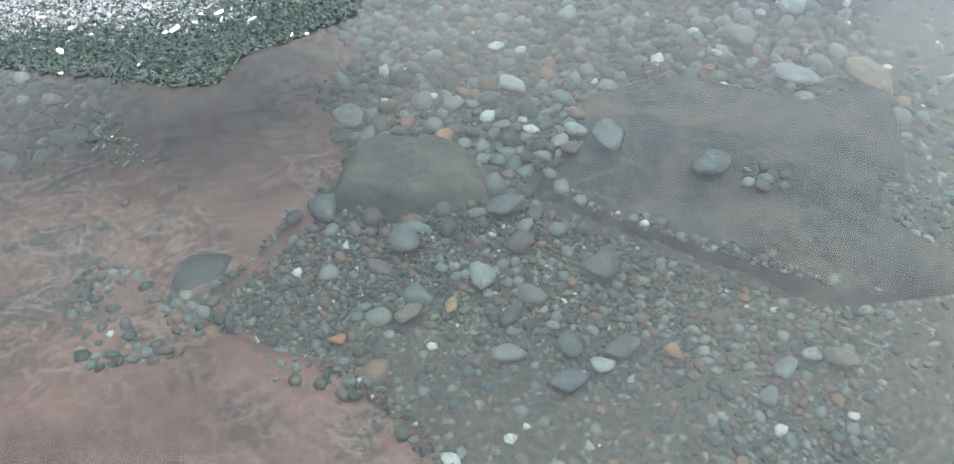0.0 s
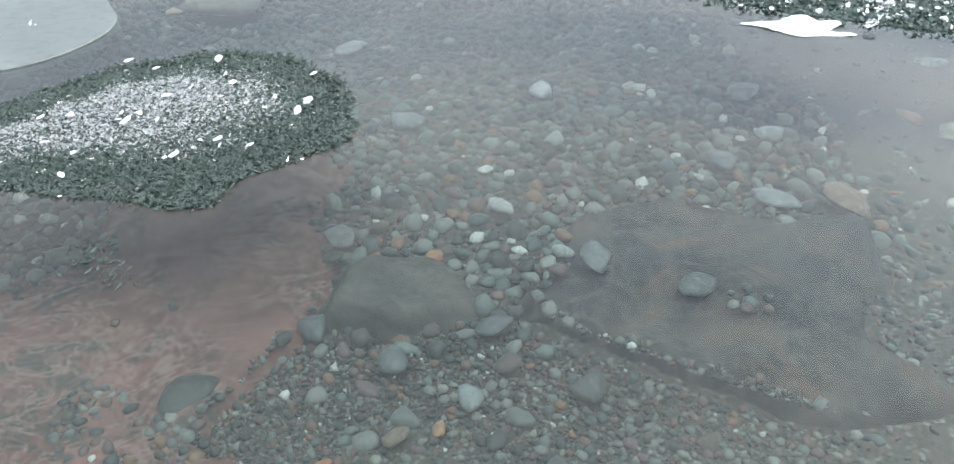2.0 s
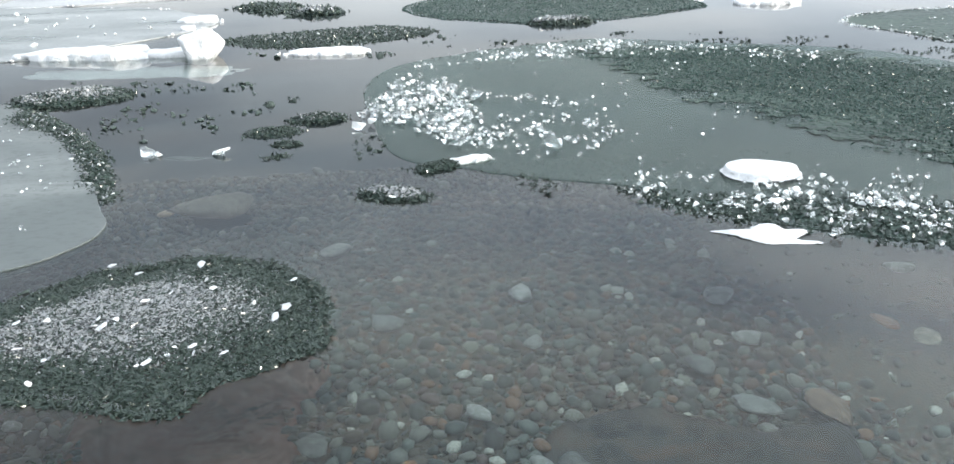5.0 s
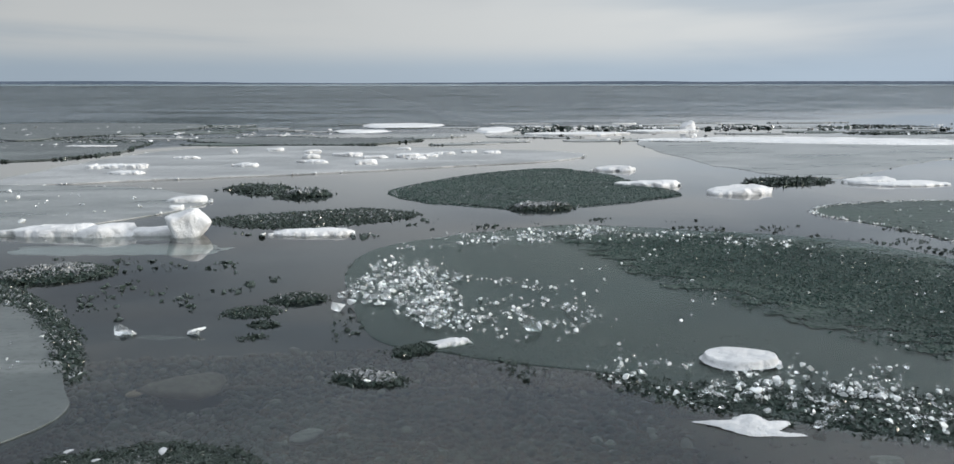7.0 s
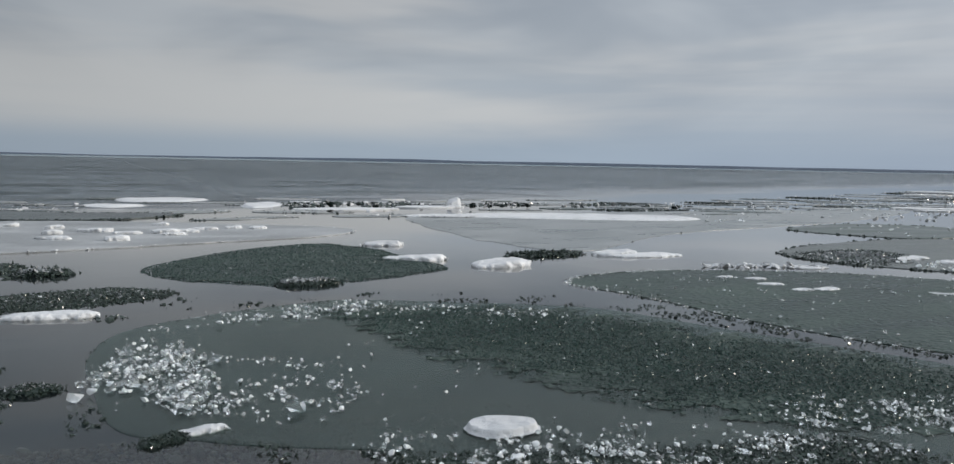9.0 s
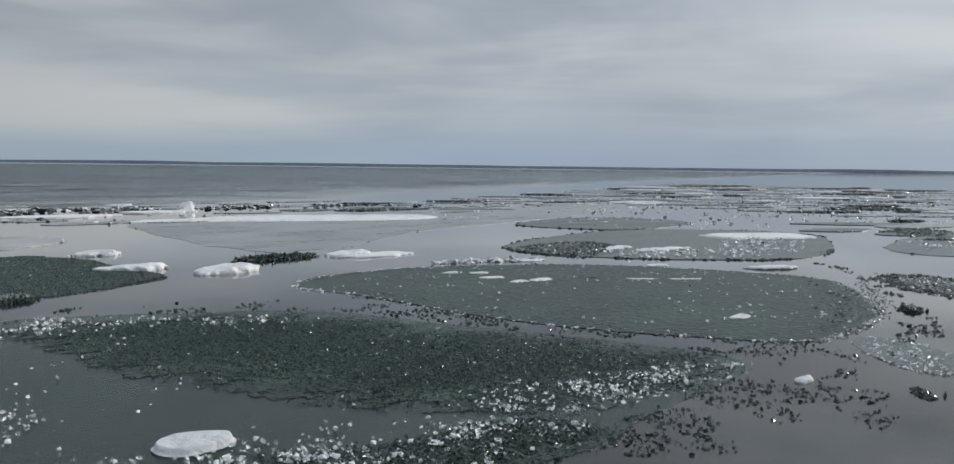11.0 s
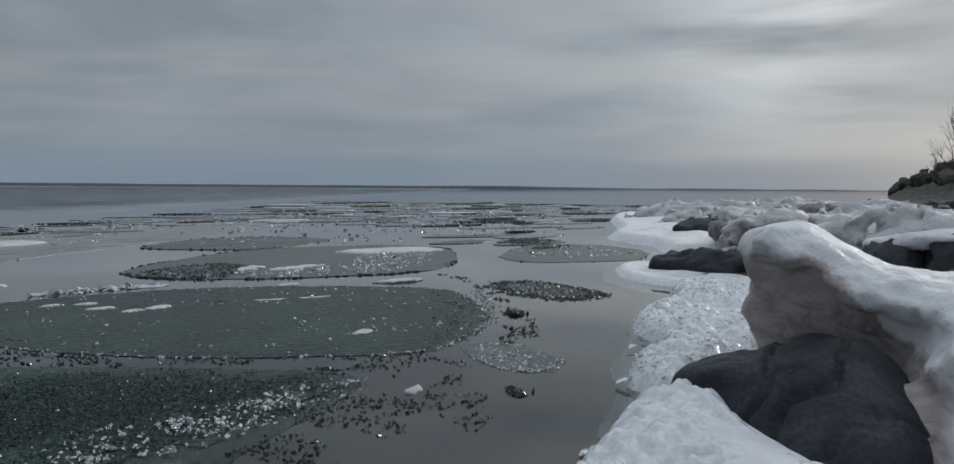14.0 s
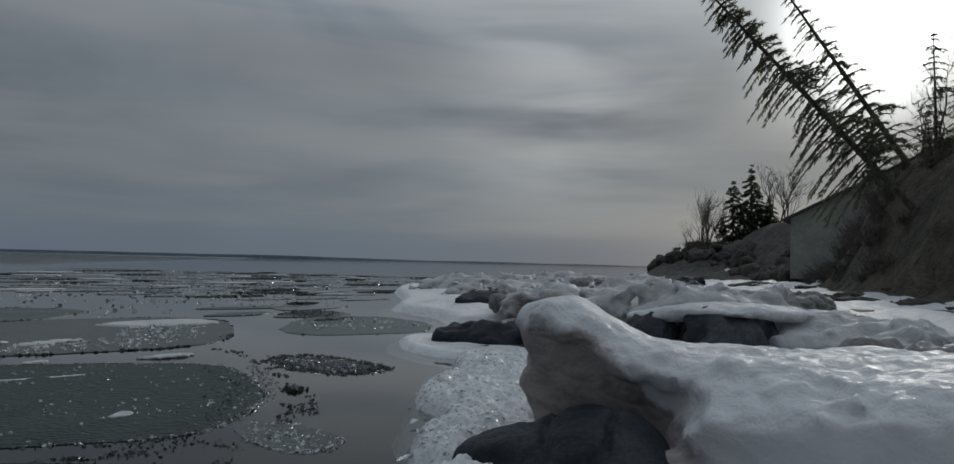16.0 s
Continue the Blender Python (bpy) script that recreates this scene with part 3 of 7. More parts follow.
def hull_mesh(name, seed, mat, flat=0.6, points=11, smooth=False, worn=0.0):
    """A broken lump, about one unit across."""
    r = random.Random(seed)
    bm = bmesh.new()
    for _ in range(points):
        d = Vector((r.gauss(0, 1), r.gauss(0, 1), r.gauss(0, 1))).normalized() * r.uniform(0.38, 0.55)
        bm.verts.new((d.x * r.uniform(0.8, 1.2), d.y, d.z * flat))
    made = bmesh.ops.convex_hull(bm, input=bm.verts)
    bmesh.ops.delete(bm, geom=[v for v in bm.verts if not v.link_faces], context="VERTS")
    if worn:
        bmesh.ops.bevel(bm, geom=list(bm.edges), offset=worn, segments=1, affect="EDGES")
    me = bpy.data.meshes.new(name)
    bm.to_mesh(me)
    bm.free()
    me.materials.append(mat)
    if smooth:
        me.polygons.foreach_set("use_smooth", [True] * len(me.polygons))
    return me


def joined(name, models, at, size, mat, flat=1.0, spin=True, smooth=False):
    """Many small lumps in one mesh, drawn from a few models."""
    data = []
    for me in models:
        v = np.empty(len(me.vertices) * 3)
        me.vertices.foreach_get("co", v)
        data.append((v.reshape(-1, 3), [tuple(p.vertices) for p in me.polygons]))
    verts, faces, start = [], [], 0
    R = turns(len(at), 0.35)
    for i, (p, s) in enumerate(zip(at, size)):
        v, f = data[i % len(data)]
        verts.append((v * (1, 1, flat)) @ R[i].T * s + p)
        faces += [tuple(start + k for k in q) for q in f]
        start += len(v)
    return mesh(name, np.concatenate(verts), faces, mat, smooth)


def scattered(poly, n, bias=None):
    """n places inside an outline."""
    lo, hi = poly.min(0), poly.max(0)
    out = np.empty((0, 2))
    while len(out) < n:
        p = rng.uniform(lo, hi, (n * 3, 2))
        p = p[within(poly, p[:, 0], p[:, 1])]
        if bias is not None:
            p = p[rng.uniform(0, 1, len(p)) < bias(p[:, 0], p[:, 1])]
        out = np.concatenate([out, p])
        if len(p) == 0:
            break
    return out[:n]


# ---- ground, lake, far shore ----
SHORE_X = [-5000, -60, -3, 0, 2, 4.9, 7, 9, 11, 14.2, 16.4, 23, 30, 44, 60, 85, 98, 104, 130, 5000]
SHORE_Y = [-30, -4, 0.1, 0.25, 0.5, 0.9, 1.0, 1.2, 1.6, 1.9, 3.0, 4.5, 6.8, 9.5, 7.0, 0.5, -2.6, -4.0, -15.0, -3000]


def shore_y(x):
    return np.interp(x, SHORE_X, SHORE_Y)


def land_height(x, y):
    """Lakebed, beach, hillside and headland in one sheet."""
    s = shore_y(x) - y
    rough = fbm(x * 0.9, y * 0.9, 0, 4, 3)
    bed = -0.52 - 0.06 * np.clip(y - 3.3, 0, 9) * (x < 14) - 0.05 * np.clip(-s - 9, 0, 40) - 0.004 * np.clip(-s - 40, 0, 1000) + 0.02 * rough
    beach = 0.0 + 0.035 * np.clip(s, 0, 40) + 0.12 * step01(x, 12, 18) + 0.10 * rough + 0.1 * fbm(x * 0.25, y * 0.25, 0, 3, 9)
    # the bank that carries the trees
    toe = np.interp(x, [20, 32, 40, 55, 75, 95, 140], [-15, -9.4, -9.6, -11.4, -12.4, -9.5, -23])
    rise = np.clip(toe - y, 0, 60)
    bank = step01(rise, 0, np.interp(x, [45, 60], [3.6, 7.0])) * np.interp(x, [18, 30, 40, 60, 80, 90, 105, 125, 160], [1.0, 5.0, 5.4, 3.2, 3.2, 4.6, 4.4, 2.0, 1.0]) + 0.28 * np.clip(rise - 3, 0, 40)
    crag = (0.9 * np.abs(fbm(x * 0.22, y * 0.22, 0, 4, 17)) + 0.5 * fbm(x * 0.8, y * 0.8, 0, 4, 18)) * step01(rise, 0, 3)
    nose = 3.6 * np.exp(-(((x - 100) / 13) ** 2) - ((y + 9.5) / 5.0) ** 2) * (1 + 0.5 * rough)
    land = beach + bank + crag + nose
    return bed + (land - bed) * step01(s, -0.45, 0.15)


def graded(*spans):
    """Grid lines: (from, to, step) spans, joined."""
    out = []
    for a, b, d in spans:
        out += list(np.arange(a, b, d))
    return np.array(out)


far_out = [110 * 1.35**n for n in range(13)]
gx = np.concatenate([-np.array(far_out[::-1]) - 20, graded((-120, -12, 9), (-12, -4, 1), (-4, 24, 0.2), (24, 60, 0.5), (60, 135, 1.0)), np.array(far_out) + 30])
gy = np.concatenate([-np.array(far_out[::-1]) + 30, graded((-75, -14, 1.2), (-14, -5, 0.45), (-5, 9, 0.2), (9, 16, 0.5), (16, 80, 4)), np.array(far_out) - 25])
GX, GY = np.meshgrid(np.clip(gx, -4900, 4900), np.clip(gy, -4900, 4900), indexing="ij")
GZ = land_height(GX, GY)
index = np.arange(GX.size).reshape(GX.shape)
quads = np.stack([index[:-1, :-1], index[1:, :-1], index[1:, 1:], index[:-1, 1:]], -1).reshape(-1, 4)
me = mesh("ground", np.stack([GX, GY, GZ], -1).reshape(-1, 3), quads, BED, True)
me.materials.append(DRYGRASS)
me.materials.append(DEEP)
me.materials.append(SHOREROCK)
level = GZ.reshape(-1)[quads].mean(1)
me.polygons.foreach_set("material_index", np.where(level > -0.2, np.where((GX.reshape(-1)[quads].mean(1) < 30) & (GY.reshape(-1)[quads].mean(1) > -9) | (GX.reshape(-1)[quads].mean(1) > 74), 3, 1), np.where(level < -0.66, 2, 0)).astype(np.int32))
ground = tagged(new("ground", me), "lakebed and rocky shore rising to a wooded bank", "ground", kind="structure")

wx = np.concatenate([[-4900, -2400, -1100, -500, -240, -120, -60], np.arange(-30, 40, 2.0), np.arange(40, 130, 10.0), [140, 200, 400, 900, 2200, 4900]])
wy = np.concatenate([[-300, -120, -50, -20], np.arange(-8, 30, 2.0), np.arange(30, 90, 6.0), [95, 130, 200, 350, 700, 1400, 2600, 4900]])
WX, WY = np.meshgrid(wx, wy, indexing="ij")
index = np.arange(WX.size).reshape(WX.shape)
quads = np.stack([index[:-1, :-1], index[1:, :-1], index[1:, 1:], index[:-1, 1:]], -1).reshape(-1, 4)
me = mesh("water", np.stack([WX, WY, np.zeros(WX.shape)], -1).reshape(-1, 3), quads, WATER)
water = tagged(new("water", me), "still grey lake water, rippled far out", "water", kind="structure")

n = 240
a = np.radians(np.linspace(-62, 96, n))
hx, hy = 4600 * np.sin(a), 4600 * np.cos(a)
hz = np.clip(13 + 7 * fbm(a * 7, a * 0, 0, 4, 5) + 5 * vnoise(a * 2.2, a * 0, 0, 8) - 8.0 * step01(np.degrees(a), 35, 95), 1.2, 40)
v = np.concatenate([np.stack([hx, hy, hx * 0 - 2], -1), np.stack([hx * 1.01, hy * 1.01, hz], -1), np.stack([hx * 1.04, hy * 1.04, hx * 0 - 2], -1)])
f = [(i + o, i + 1 + o, i + 1 + n + o, i + n + o) for o in (0, n) for i in range(n - 1)]
tagged(new("backdrop", mesh("backdrop", v, f, FARLAND, True)), "low wooded shore across the lake, blue with painted haze", "far shore", kind="structure")

# ---- the lakebed by the shore ----
LEFT_SLAB = outline([(-3.4, 0.6), (-1.2, 0.65), (-0.30, 0.85), (-0.26, 1.1), (-0.42, 1.36), (-0.62, 1.55), (-0.85, 1.66), (-0.98, 1.85), (-0.72, 2.2), (-0.58, 2.57), (-0.68, 2.95), (-0.60, 3.2), (-0.55, 3.5), (-1.0, 3.75), (-1.6, 3.4), (-1.75, 2.75), (-3.4, 2.7)], 3, 0.02, 12, 2.0)
RIGHT_SLAB = outline([(0.12, 2.2), (0.16, 2.4), (0.52, 2.88), (0.88, 2.86), (1.23, 2.66), (1.62, 2.62), (1.56, 2.28), (1.36, 1.93), (1.46, 1.62), (1.05, 1.56), (0.77, 1.69), (0.59, 1.82), (0.36, 1.99)], 5, 0.05, 12, 2.0)


def rock_slab(name, poly, top, drop, mat, seed, label, relief=0.03, hollow=None):
    h = lambda g, x, y: top + relief * fbm(x * 1.6, y * 1.6, 0, 4, seed) - 0.02 * np.abs(fbm(x * 3.4, y * 3.4, 0, 3, seed + 5)) - drop * step01(-g, -0.05, 0.03) - (hollow(x, y) if hollow else 0)
    level = lambda g, x, y: np.where(g > 0.05, np.maximum(h(g, x, y), -0.496), h(g, x, y))
    ob = new(name, drift_mesh(name, poly, level, 0.03, mat, 0.0))
    return tagged(ob, label, "rock")


def ledges(x, y):
    """Broken ledges: a trough along the near edge and a step across the slab."""
    line = y - np.interp(x, [0.1, 0.27, 0.41, 0.53, 0.72, 1.0, 1.5], [2.10, 2.06, 1.93, 1.79, 1.66, 1.62, 1.6]) + 0.05 * fbm(x * 5, y * 5, 0, 3, 33)
    trough = step01(line, -0.05, 0.0) * step01(-line, -0.16, -0.11) * step01(x, 0.1, 0.18) * step01(-x, -0.95, -0.7)
    cut = (x - 1.05) * 0.75 + (y - 2.2) * 0.66 + 0.10 * fbm(x * 3, y * 3, 0, 3, 35)
    layer = np.abs(np.mod(fbm(x * 1.1, y * 2.0, 0, 3, 36) * 3.0, 1.0) - 0.5)
    return 0.09 * trough + 0.05 * step01(cut, -0.01, 0.03) * step01(-cut, -0.30, -0.15) + 0.015 * step01(layer, 0.3, 0.36)


rock_slab("bedrock_slab", LEFT_SLAB, -0.462, 0.06, SANDSTONE, 21, "flat red sandstone slab with pale veins under water")
rock_slab("bedrock_slab", RIGHT_SLAB, -0.44, 0.13, SLATE, 31, "dark smooth bedrock slab under water", 0.05, ledges)


def stone_mesh(seed, detail, squash=0.5):
    """A water-worn stone about one unit across."""
    r = random.Random(seed)
    bm = bmesh.new()
    bmesh.ops.create_icosphere(bm, subdivisions=detail, radius=0.5)
    o = Vector((r.uniform(-50, 50), r.uniform(-50, 50), r.uniform(-50, 50)))
    ax, ay = r.uniform(0.9, 1.3), r.uniform(0.75, 1.0)
    cuts = [(Vector((r.gauss(0, 1), r.gauss(0, 1), r.gauss(0.3, 0.8))).normalized(), r.uniform(0.27, 0.42)) for _ in range(6)]
    for v in bm.verts:
        k = 1 + 0.36 * noise.noise(v.co * 2.1 + o) + 0.16 * noise.noise(v.co * 4.6 + o)
        v.co *= k
        # worn breaks
        for n_, d_ in cuts:
            over_ = v.co.dot(n_) - d_
            if over_ > 0:
                v.co -= n_ * over_ * 0.9
        v.co = Vector((v.co.x * ax, v.co.y * ay, v.co.z * squash))
    me = bpy.data.meshes.new("pebble")
    bm.to_mesh(me)
    bm.free()
    me.polygons.foreach_set("use_smooth", [True] * len(me.polygons))
    return me


STONES = [stone_mesh(100 + i, 2) for i in range(7)]
SMALL = [stone_mesh(200 + i, 1, 0.6) for i in range(6)]
GRIT = [hull_mesh("grit", 600 + i, SHINGLE, 0.55, 12) for i in range(6)]
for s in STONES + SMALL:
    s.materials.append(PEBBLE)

# stones that stand out: place, width, colour
STANDOUT = [
    (0.10, 3.26, 0.069, (0.620, 0.620, 0.580), "rounded white quartz stone under water"),
    (0.13, 2.93, 0.114, (0.455, 0.447, 0.442), "pale speckled granite stone under water"),
    (-0.12, 1.83, 0.109, (0.287, 0.308, 0.303), "smooth blue-green stone under water"),
    (-0.37, 1.70, 0.101, (0.250, 0.190, 0.150), "brown speckled stone under water"),
    (-0.18, 2.62, 0.085, (0.420, 0.220, 0.130), "orange sandstone pebble under water"),
    (0.32, 2.48, 0.085, (0.386, 0.385, 0.380), "grey speckled stone under water"),
    (-0.65, 2.25, 0.137, (0.130, 0.137, 0.137), "dark blue-grey stone under water"),
    (-0.36, 2.04, 0.121, (0.192, 0.197, 0.197), "grey-green stone under water"),
    (0.09, 1.38, 0.097, (0.136, 0.142, 0.157), "slate-blue round stone under water"),
    (0.20, 1.42, 0.069, (0.355, 0.355, 0.350), "pale grey-green stone under water"),
    (-0.17, 2.35, 0.101, (0.360, 0.240, 0.180), "tan sandstone stone under water"),
    (0.03, 1.96, 0.121, (0.140, 0.110, 0.100), "dark brown stone under water"),
    (0.00, 2.16, 0.134, (0.148, 0.148, 0.148), "grey basalt stone under water"),
    (-0.59, 1.63, 0.053, (0.450, 0.200, 0.100), "small orange stone under water"),
    (-0.28, 1.16, 0.056, (0.639, 0.640, 0.630), "small white stone under water"),
    (-0.23, 1.72, 0.056, (0.440, 0.260, 0.150), "amber stone under water"),
    # added flat dark shape, painting the shadow of a hollow in the slab
    (-1.06, 1.95, 0.20, (0.075, 0.08, 0.07), "broad dark olive shape for a shadowed hollow in sandstone under water"),
    (-1.29, 1.68, 0.056, (0.420, 0.200, 0.130), "rusty stone on sandstone under water"),
    (-0.57, 2.79, 0.178, (0.237, 0.245, 0.245), "broad grey-green stone under water"),
    (0.43, 2.42, 0.162, (0.203, 0.207, 0.207), "flat grey stone under water"),
    (0.28, 1.82, 0.137, (0.106, 0.108, 0.108), "angular dark stone under water"),
    (0.75, 2.20, 0.146, (0.149, 0.155, 0.150), "grey stone on dark bedrock under water"),
    (1.32, 2.79, 0.170, (0.268, 0.275, 0.275), "broad pale stone under water"),
    (1.20, 3.14, 0.154, (0.192, 0.197, 0.197), "round grey stone under water"),
    (0.72, 1.34, 0.089, (0.268, 0.275, 0.275), "blue-grey stone on silt under water"),
    (0.82, 1.38, 0.065, (0.299, 0.305, 0.305), "pale blue-grey stone under water"),
    (0.90, 1.35, 0.089, (0.210, 0.180, 0.160), "brown angular stone under water"),
    (0.42, 1.45, 0.061, (0.400, 0.230, 0.150), "orange-brown stone under water"),
    (0.12, 1.51, 0.089, (0.127, 0.128, 0.128), "dark grey stone under water"),
    (0.27, 1.48, 0.097, (0.129, 0.135, 0.130), "dark green-grey stone under water"),
    (2.79, 4.05, 0.171, (0.450, 0.450, 0.430), "pale flat stone on silt under water"),
    (2.29, 3.40, 0.161, (0.340, 0.180, 0.120), "rusty flat stone on silt under water"),
    (2.39, 3.21, 0.181, (0.400, 0.360, 0.290), "buff flat stone on silt under water"),
    (-0.56, 4.97, 0.202, (0.240, 0.240, 0.230), "pale grey stone under water"),
    (-1.45, 5.94, 0.577, (0.200, 0.170, 0.140), "broad buff slab stone under water"),
    (-0.24, 3.82, 0.159, (0.249, 0.247, 0.242), "pale grey stone under water"),
    (0.52, 4.10, 0.159, (0.414, 0.407, 0.402), "angular white-veined stone under water"),
    (1.58, 3.84, 0.202, (0.271, 0.268, 0.268), "broad grey stone under water"),
    (1.53, 3.36, 0.138, (0.347, 0.352, 0.342), "pale green stone under water"),
    (1.06, 3.04, 0.064, (0.500, 0.500, 0.470), "small white stone under water"),
    (1.61, 2.73, 0.223, (0.260, 0.180, 0.140), "rusty flat slab stone under water"),
    (0.48, 3.50, 0.117, (0.321, 0.317, 0.312), "pale oval stone under water"),
    (-1.89, 6.10, 0.130, (0.420, 0.300, 0.220), "small tan stone under water"),
    (-1.86, 3.14, 0.085, (0.434, 0.427, 0.422), "small pale stone under water"),
    (-1.99, 3.16, 0.064, (0.494, 0.485, 0.475), "small white stone under water"),
    (-1.82, 2.84, 0.053, (0.500, 0.500, 0.480), "small white stone under water"),
]
taken = [(x, y, w * 0.52) for x, y, w, _, _ in STANDOUT] + [(-0.36, 2.48, 0.24)]
for i, (x, y, w, c, label) in enumerate(STANDOUT):
    me = STONES[i % len(STONES)].copy()
    me.materials.clear()
    me.materials.append(plain_stone("stone_colour", c))
    ob = tagged(new("stone", me), label, "stone", "standout stones on the lakebed")
    floor = -0.43 if within(RIGHT_SLAB, np.array(x), np.array(y)) else -0.50 - 0.06 * max(0.0, y - 3.3)
    ob.matrix_basis = Matrix.LocRotScale((x, y, floor + 0.2 * w), Euler((0, 0, (i * 2.4) % 6.28)), (w, w, w * (0.45 if "flat" in label or "broad" in label else 0.8)))

def worn_block(X, Y, Z):
    """A flat-topped block with a few broken faces."""
    v = lump(X, Y, Z, (-0.37, 2.40, -0.54), (0.36, 0.29, 0.28))
    for nx, ny, nz, d in ((0.12, 0.10, 1.0, 0.095), (-0.9, 0.2, 0.6, 0.21), (-0.5, -0.85, 0.7, 0.19), (0.35, -0.9, 0.6, 0.20), (0.85, 0.35, 0.8, 0.22), (-0.2, 0.95, 0.5, 0.20)):
        s = math.sqrt(nx * nx + ny * ny + nz * nz)
        p = ((X + 0.37) * nx + (Y - 2.40) * ny + (Z + 0.52) * nz) / s - d
        v = -blend(-v, -p, 0.025)
    return v + 0.06 * fbm(X * 4.5, Y * 4.5, Z * 4.5, 5, 41) + 0.012 * vnoise(X * 3, Y * 9, Z * 9, 44)


me = field_mesh("boulder", worn_block, (-0.8, 2.0, -0.7), (0.05, 2.85, -0.2), 0.018, surface("olive_boulder", (0.06, 0.058, 0.047), (0.095, 0.086, 0.068), 0.7, 4, 30, 0.4, 0.01, (0.10, 0.07, 0.05), 0.5))
tagged(new("boulder", me), "flat-topped olive brown boulder on the lakebed", "boulder")


def pebbled(x, y):
    """How thickly stones lie: none on the slabs, few on the silt."""
    thick = np.ones(np.shape(x))
    stray = 0.22 * np.clip(fbm(x * 4.0, y * 4.0, 0, 4, 66), -0.1, 1)
    thick[edge_gap(LEFT_SLAB, x, y) > 0.03 + stray] = 0.0
    thick[edge_gap(RIGHT_SLAB, x, y) > 0.02 + stray] = 0.0
    silt = step01(x + 0.35 * fbm(x * 1.5, y * 1.5, 0, 3, 61), 1.55, 2.0) * 0.95
    silt = np.maximum(silt, step01(x - 0.3 * (y - 1.0), 0.75, 1.0) * step01(-y, -1.8, -1.5) * 0.96)
    return thick * (1 - silt)


cells = {}


def free(x, y, r, slack):
    k = (int(x // 0.25), int(y // 0.25))
    for a in (-1, 0, 1):
        for b in (-1, 0, 1):
            for px, py, pr in cells.get((k[0] + a, k[1] + b), ()):
                if math.hypot(x - px, y - py) < slack * (r + pr):
                    return False
    cells.setdefault(k, []).append((x, y, r))
    return True


for x, y, r in taken:
    cells.setdefault((int(x // 0.25), int(y // 0.25)), []).append((x, y, r))
BEDZONE = np.array([(-3.0, 1.0), (1.9, 0.85), (3.2, 3.2), (3.6, 7.2), (-2.6, 7.2), (-3.0, 3.0)])
MIDZONE = np.array([(-0.95, 2.2), (0.2, 2.0), (1.75, 2.4), (1.9, 3.6), (1.8, 5.6), (-1.6, 6.6), (-1.2, 3.6)])
pieces, rest_big, rest_small = [], [], []
for x, y in scattered(MIDZONE, 900, pebbled):
    r = rng.uniform(0.036, 0.062)
    if free(x, y, r, 0.86):
        rest_big.append((x, y, r))
for x, y in scattered(MIDZONE, 7000, pebbled):
    r = rng.uniform(0.026, 0.042)
    if free(x, y, r, 0.74):
        (pieces if y < 2.7 and len(pieces) < 200 else rest_big).append((x, y, r))
for count, r0, r1, slack in ((170, 0.05, 0.08, 0.78), (6500, 0.027, 0.044, 0.72), (15000, 0.015, 0.027, 0.68), (12000, 0.008, 0.015, 0.64)):
    p = scattered(BEDZONE, count, pebbled)
    for x, y in p:
        small_zone = float(step01(np.array(y), 1.9, 2.6))
        r = rng.uniform(r0, r1) * (0.62 + 0.45 * small_zone)
        if r < 0.014 and y > 3.0:
            continue
        if free(x, y, r, slack):
            (pieces if r > 0.019 and y < 2.45 and len(pieces) < 300 else rest_big if r > 0.022 else rest_small).append((x, y, r))
for x, y in scattered(MIDZONE, 9000, pebbled):
    r = rng.uniform(0.013, 0.026)
    if free(x, y, r, 0.68):
        rest_small.append((x, y, r))
NEARZONE = np.array([(-0.45, 1.0), (1.3, 0.9), (1.2, 1.7), (0.7, 2.0), (-0.2, 2.2), (-0.95, 2.15), (-0.7, 1.6)])
for count, r0, r1 in ((5200, 0.014, 0.028), (15000, 0.006, 0.013)):
    for x, y in scattered(NEARZONE, count, pebbled):
        r = rng.uniform(r0, r1)
        if free(x, y, r, 0.62):
            (rest_big if r > 0.022 else rest_small).append((x, y, r))
# stones lying on the sandstone
STRIPS = [outline([(-1.47, 1.92), (-1.41, 2.04), (-1.25, 2.0), (-1.22, 1.91), (-1.31, 1.91), (-1.31, 1.83), (-1.16, 1.69), (-1.06, 1.61), (-1.2, 1.6), (-1.35, 1.62)], 8, 0.04),
          outline([(-1.18, 1.87), (-1.07, 1.91), (-0.91, 1.96), (-0.84, 2.02), (-0.67, 2.06), (-0.5, 1.81), (-0.58, 1.52), (-0.73, 1.63), (-0.92, 1.68), (-1.07, 1.68), (-1.15, 1.79)], 9, 0.04)]
for strip in STRIPS:
    for count, r0, r1, slack in ((900, 0.02, 0.034, 0.7), (2500, 0.012, 0.02, 0.66), (4500, 0.006, 0.011, 0.62)):
        for x, y in scattered(strip, count):
            r = rng.uniform(r0, r1)
            if free(x, y, r, slack):
                (rest_big if r > 0.02 else rest_small).append((x, y, r))
for x, y in ((-1.38, 2.36), (-1.18, 2.42), (-0.55, 1.44), (-0.57, 1.40), (-0.53, 1.39), (-0.4, 1.25), (0.88, 2.16), (0.93, 2.1), (0.98, 2.05), (0.90, 2.06), (0.95, 2.17), (1.0, 2.11), (0.86, 2.09)):
    rest_big.append((x, y, rng.uniform(0.02, 0.035)))


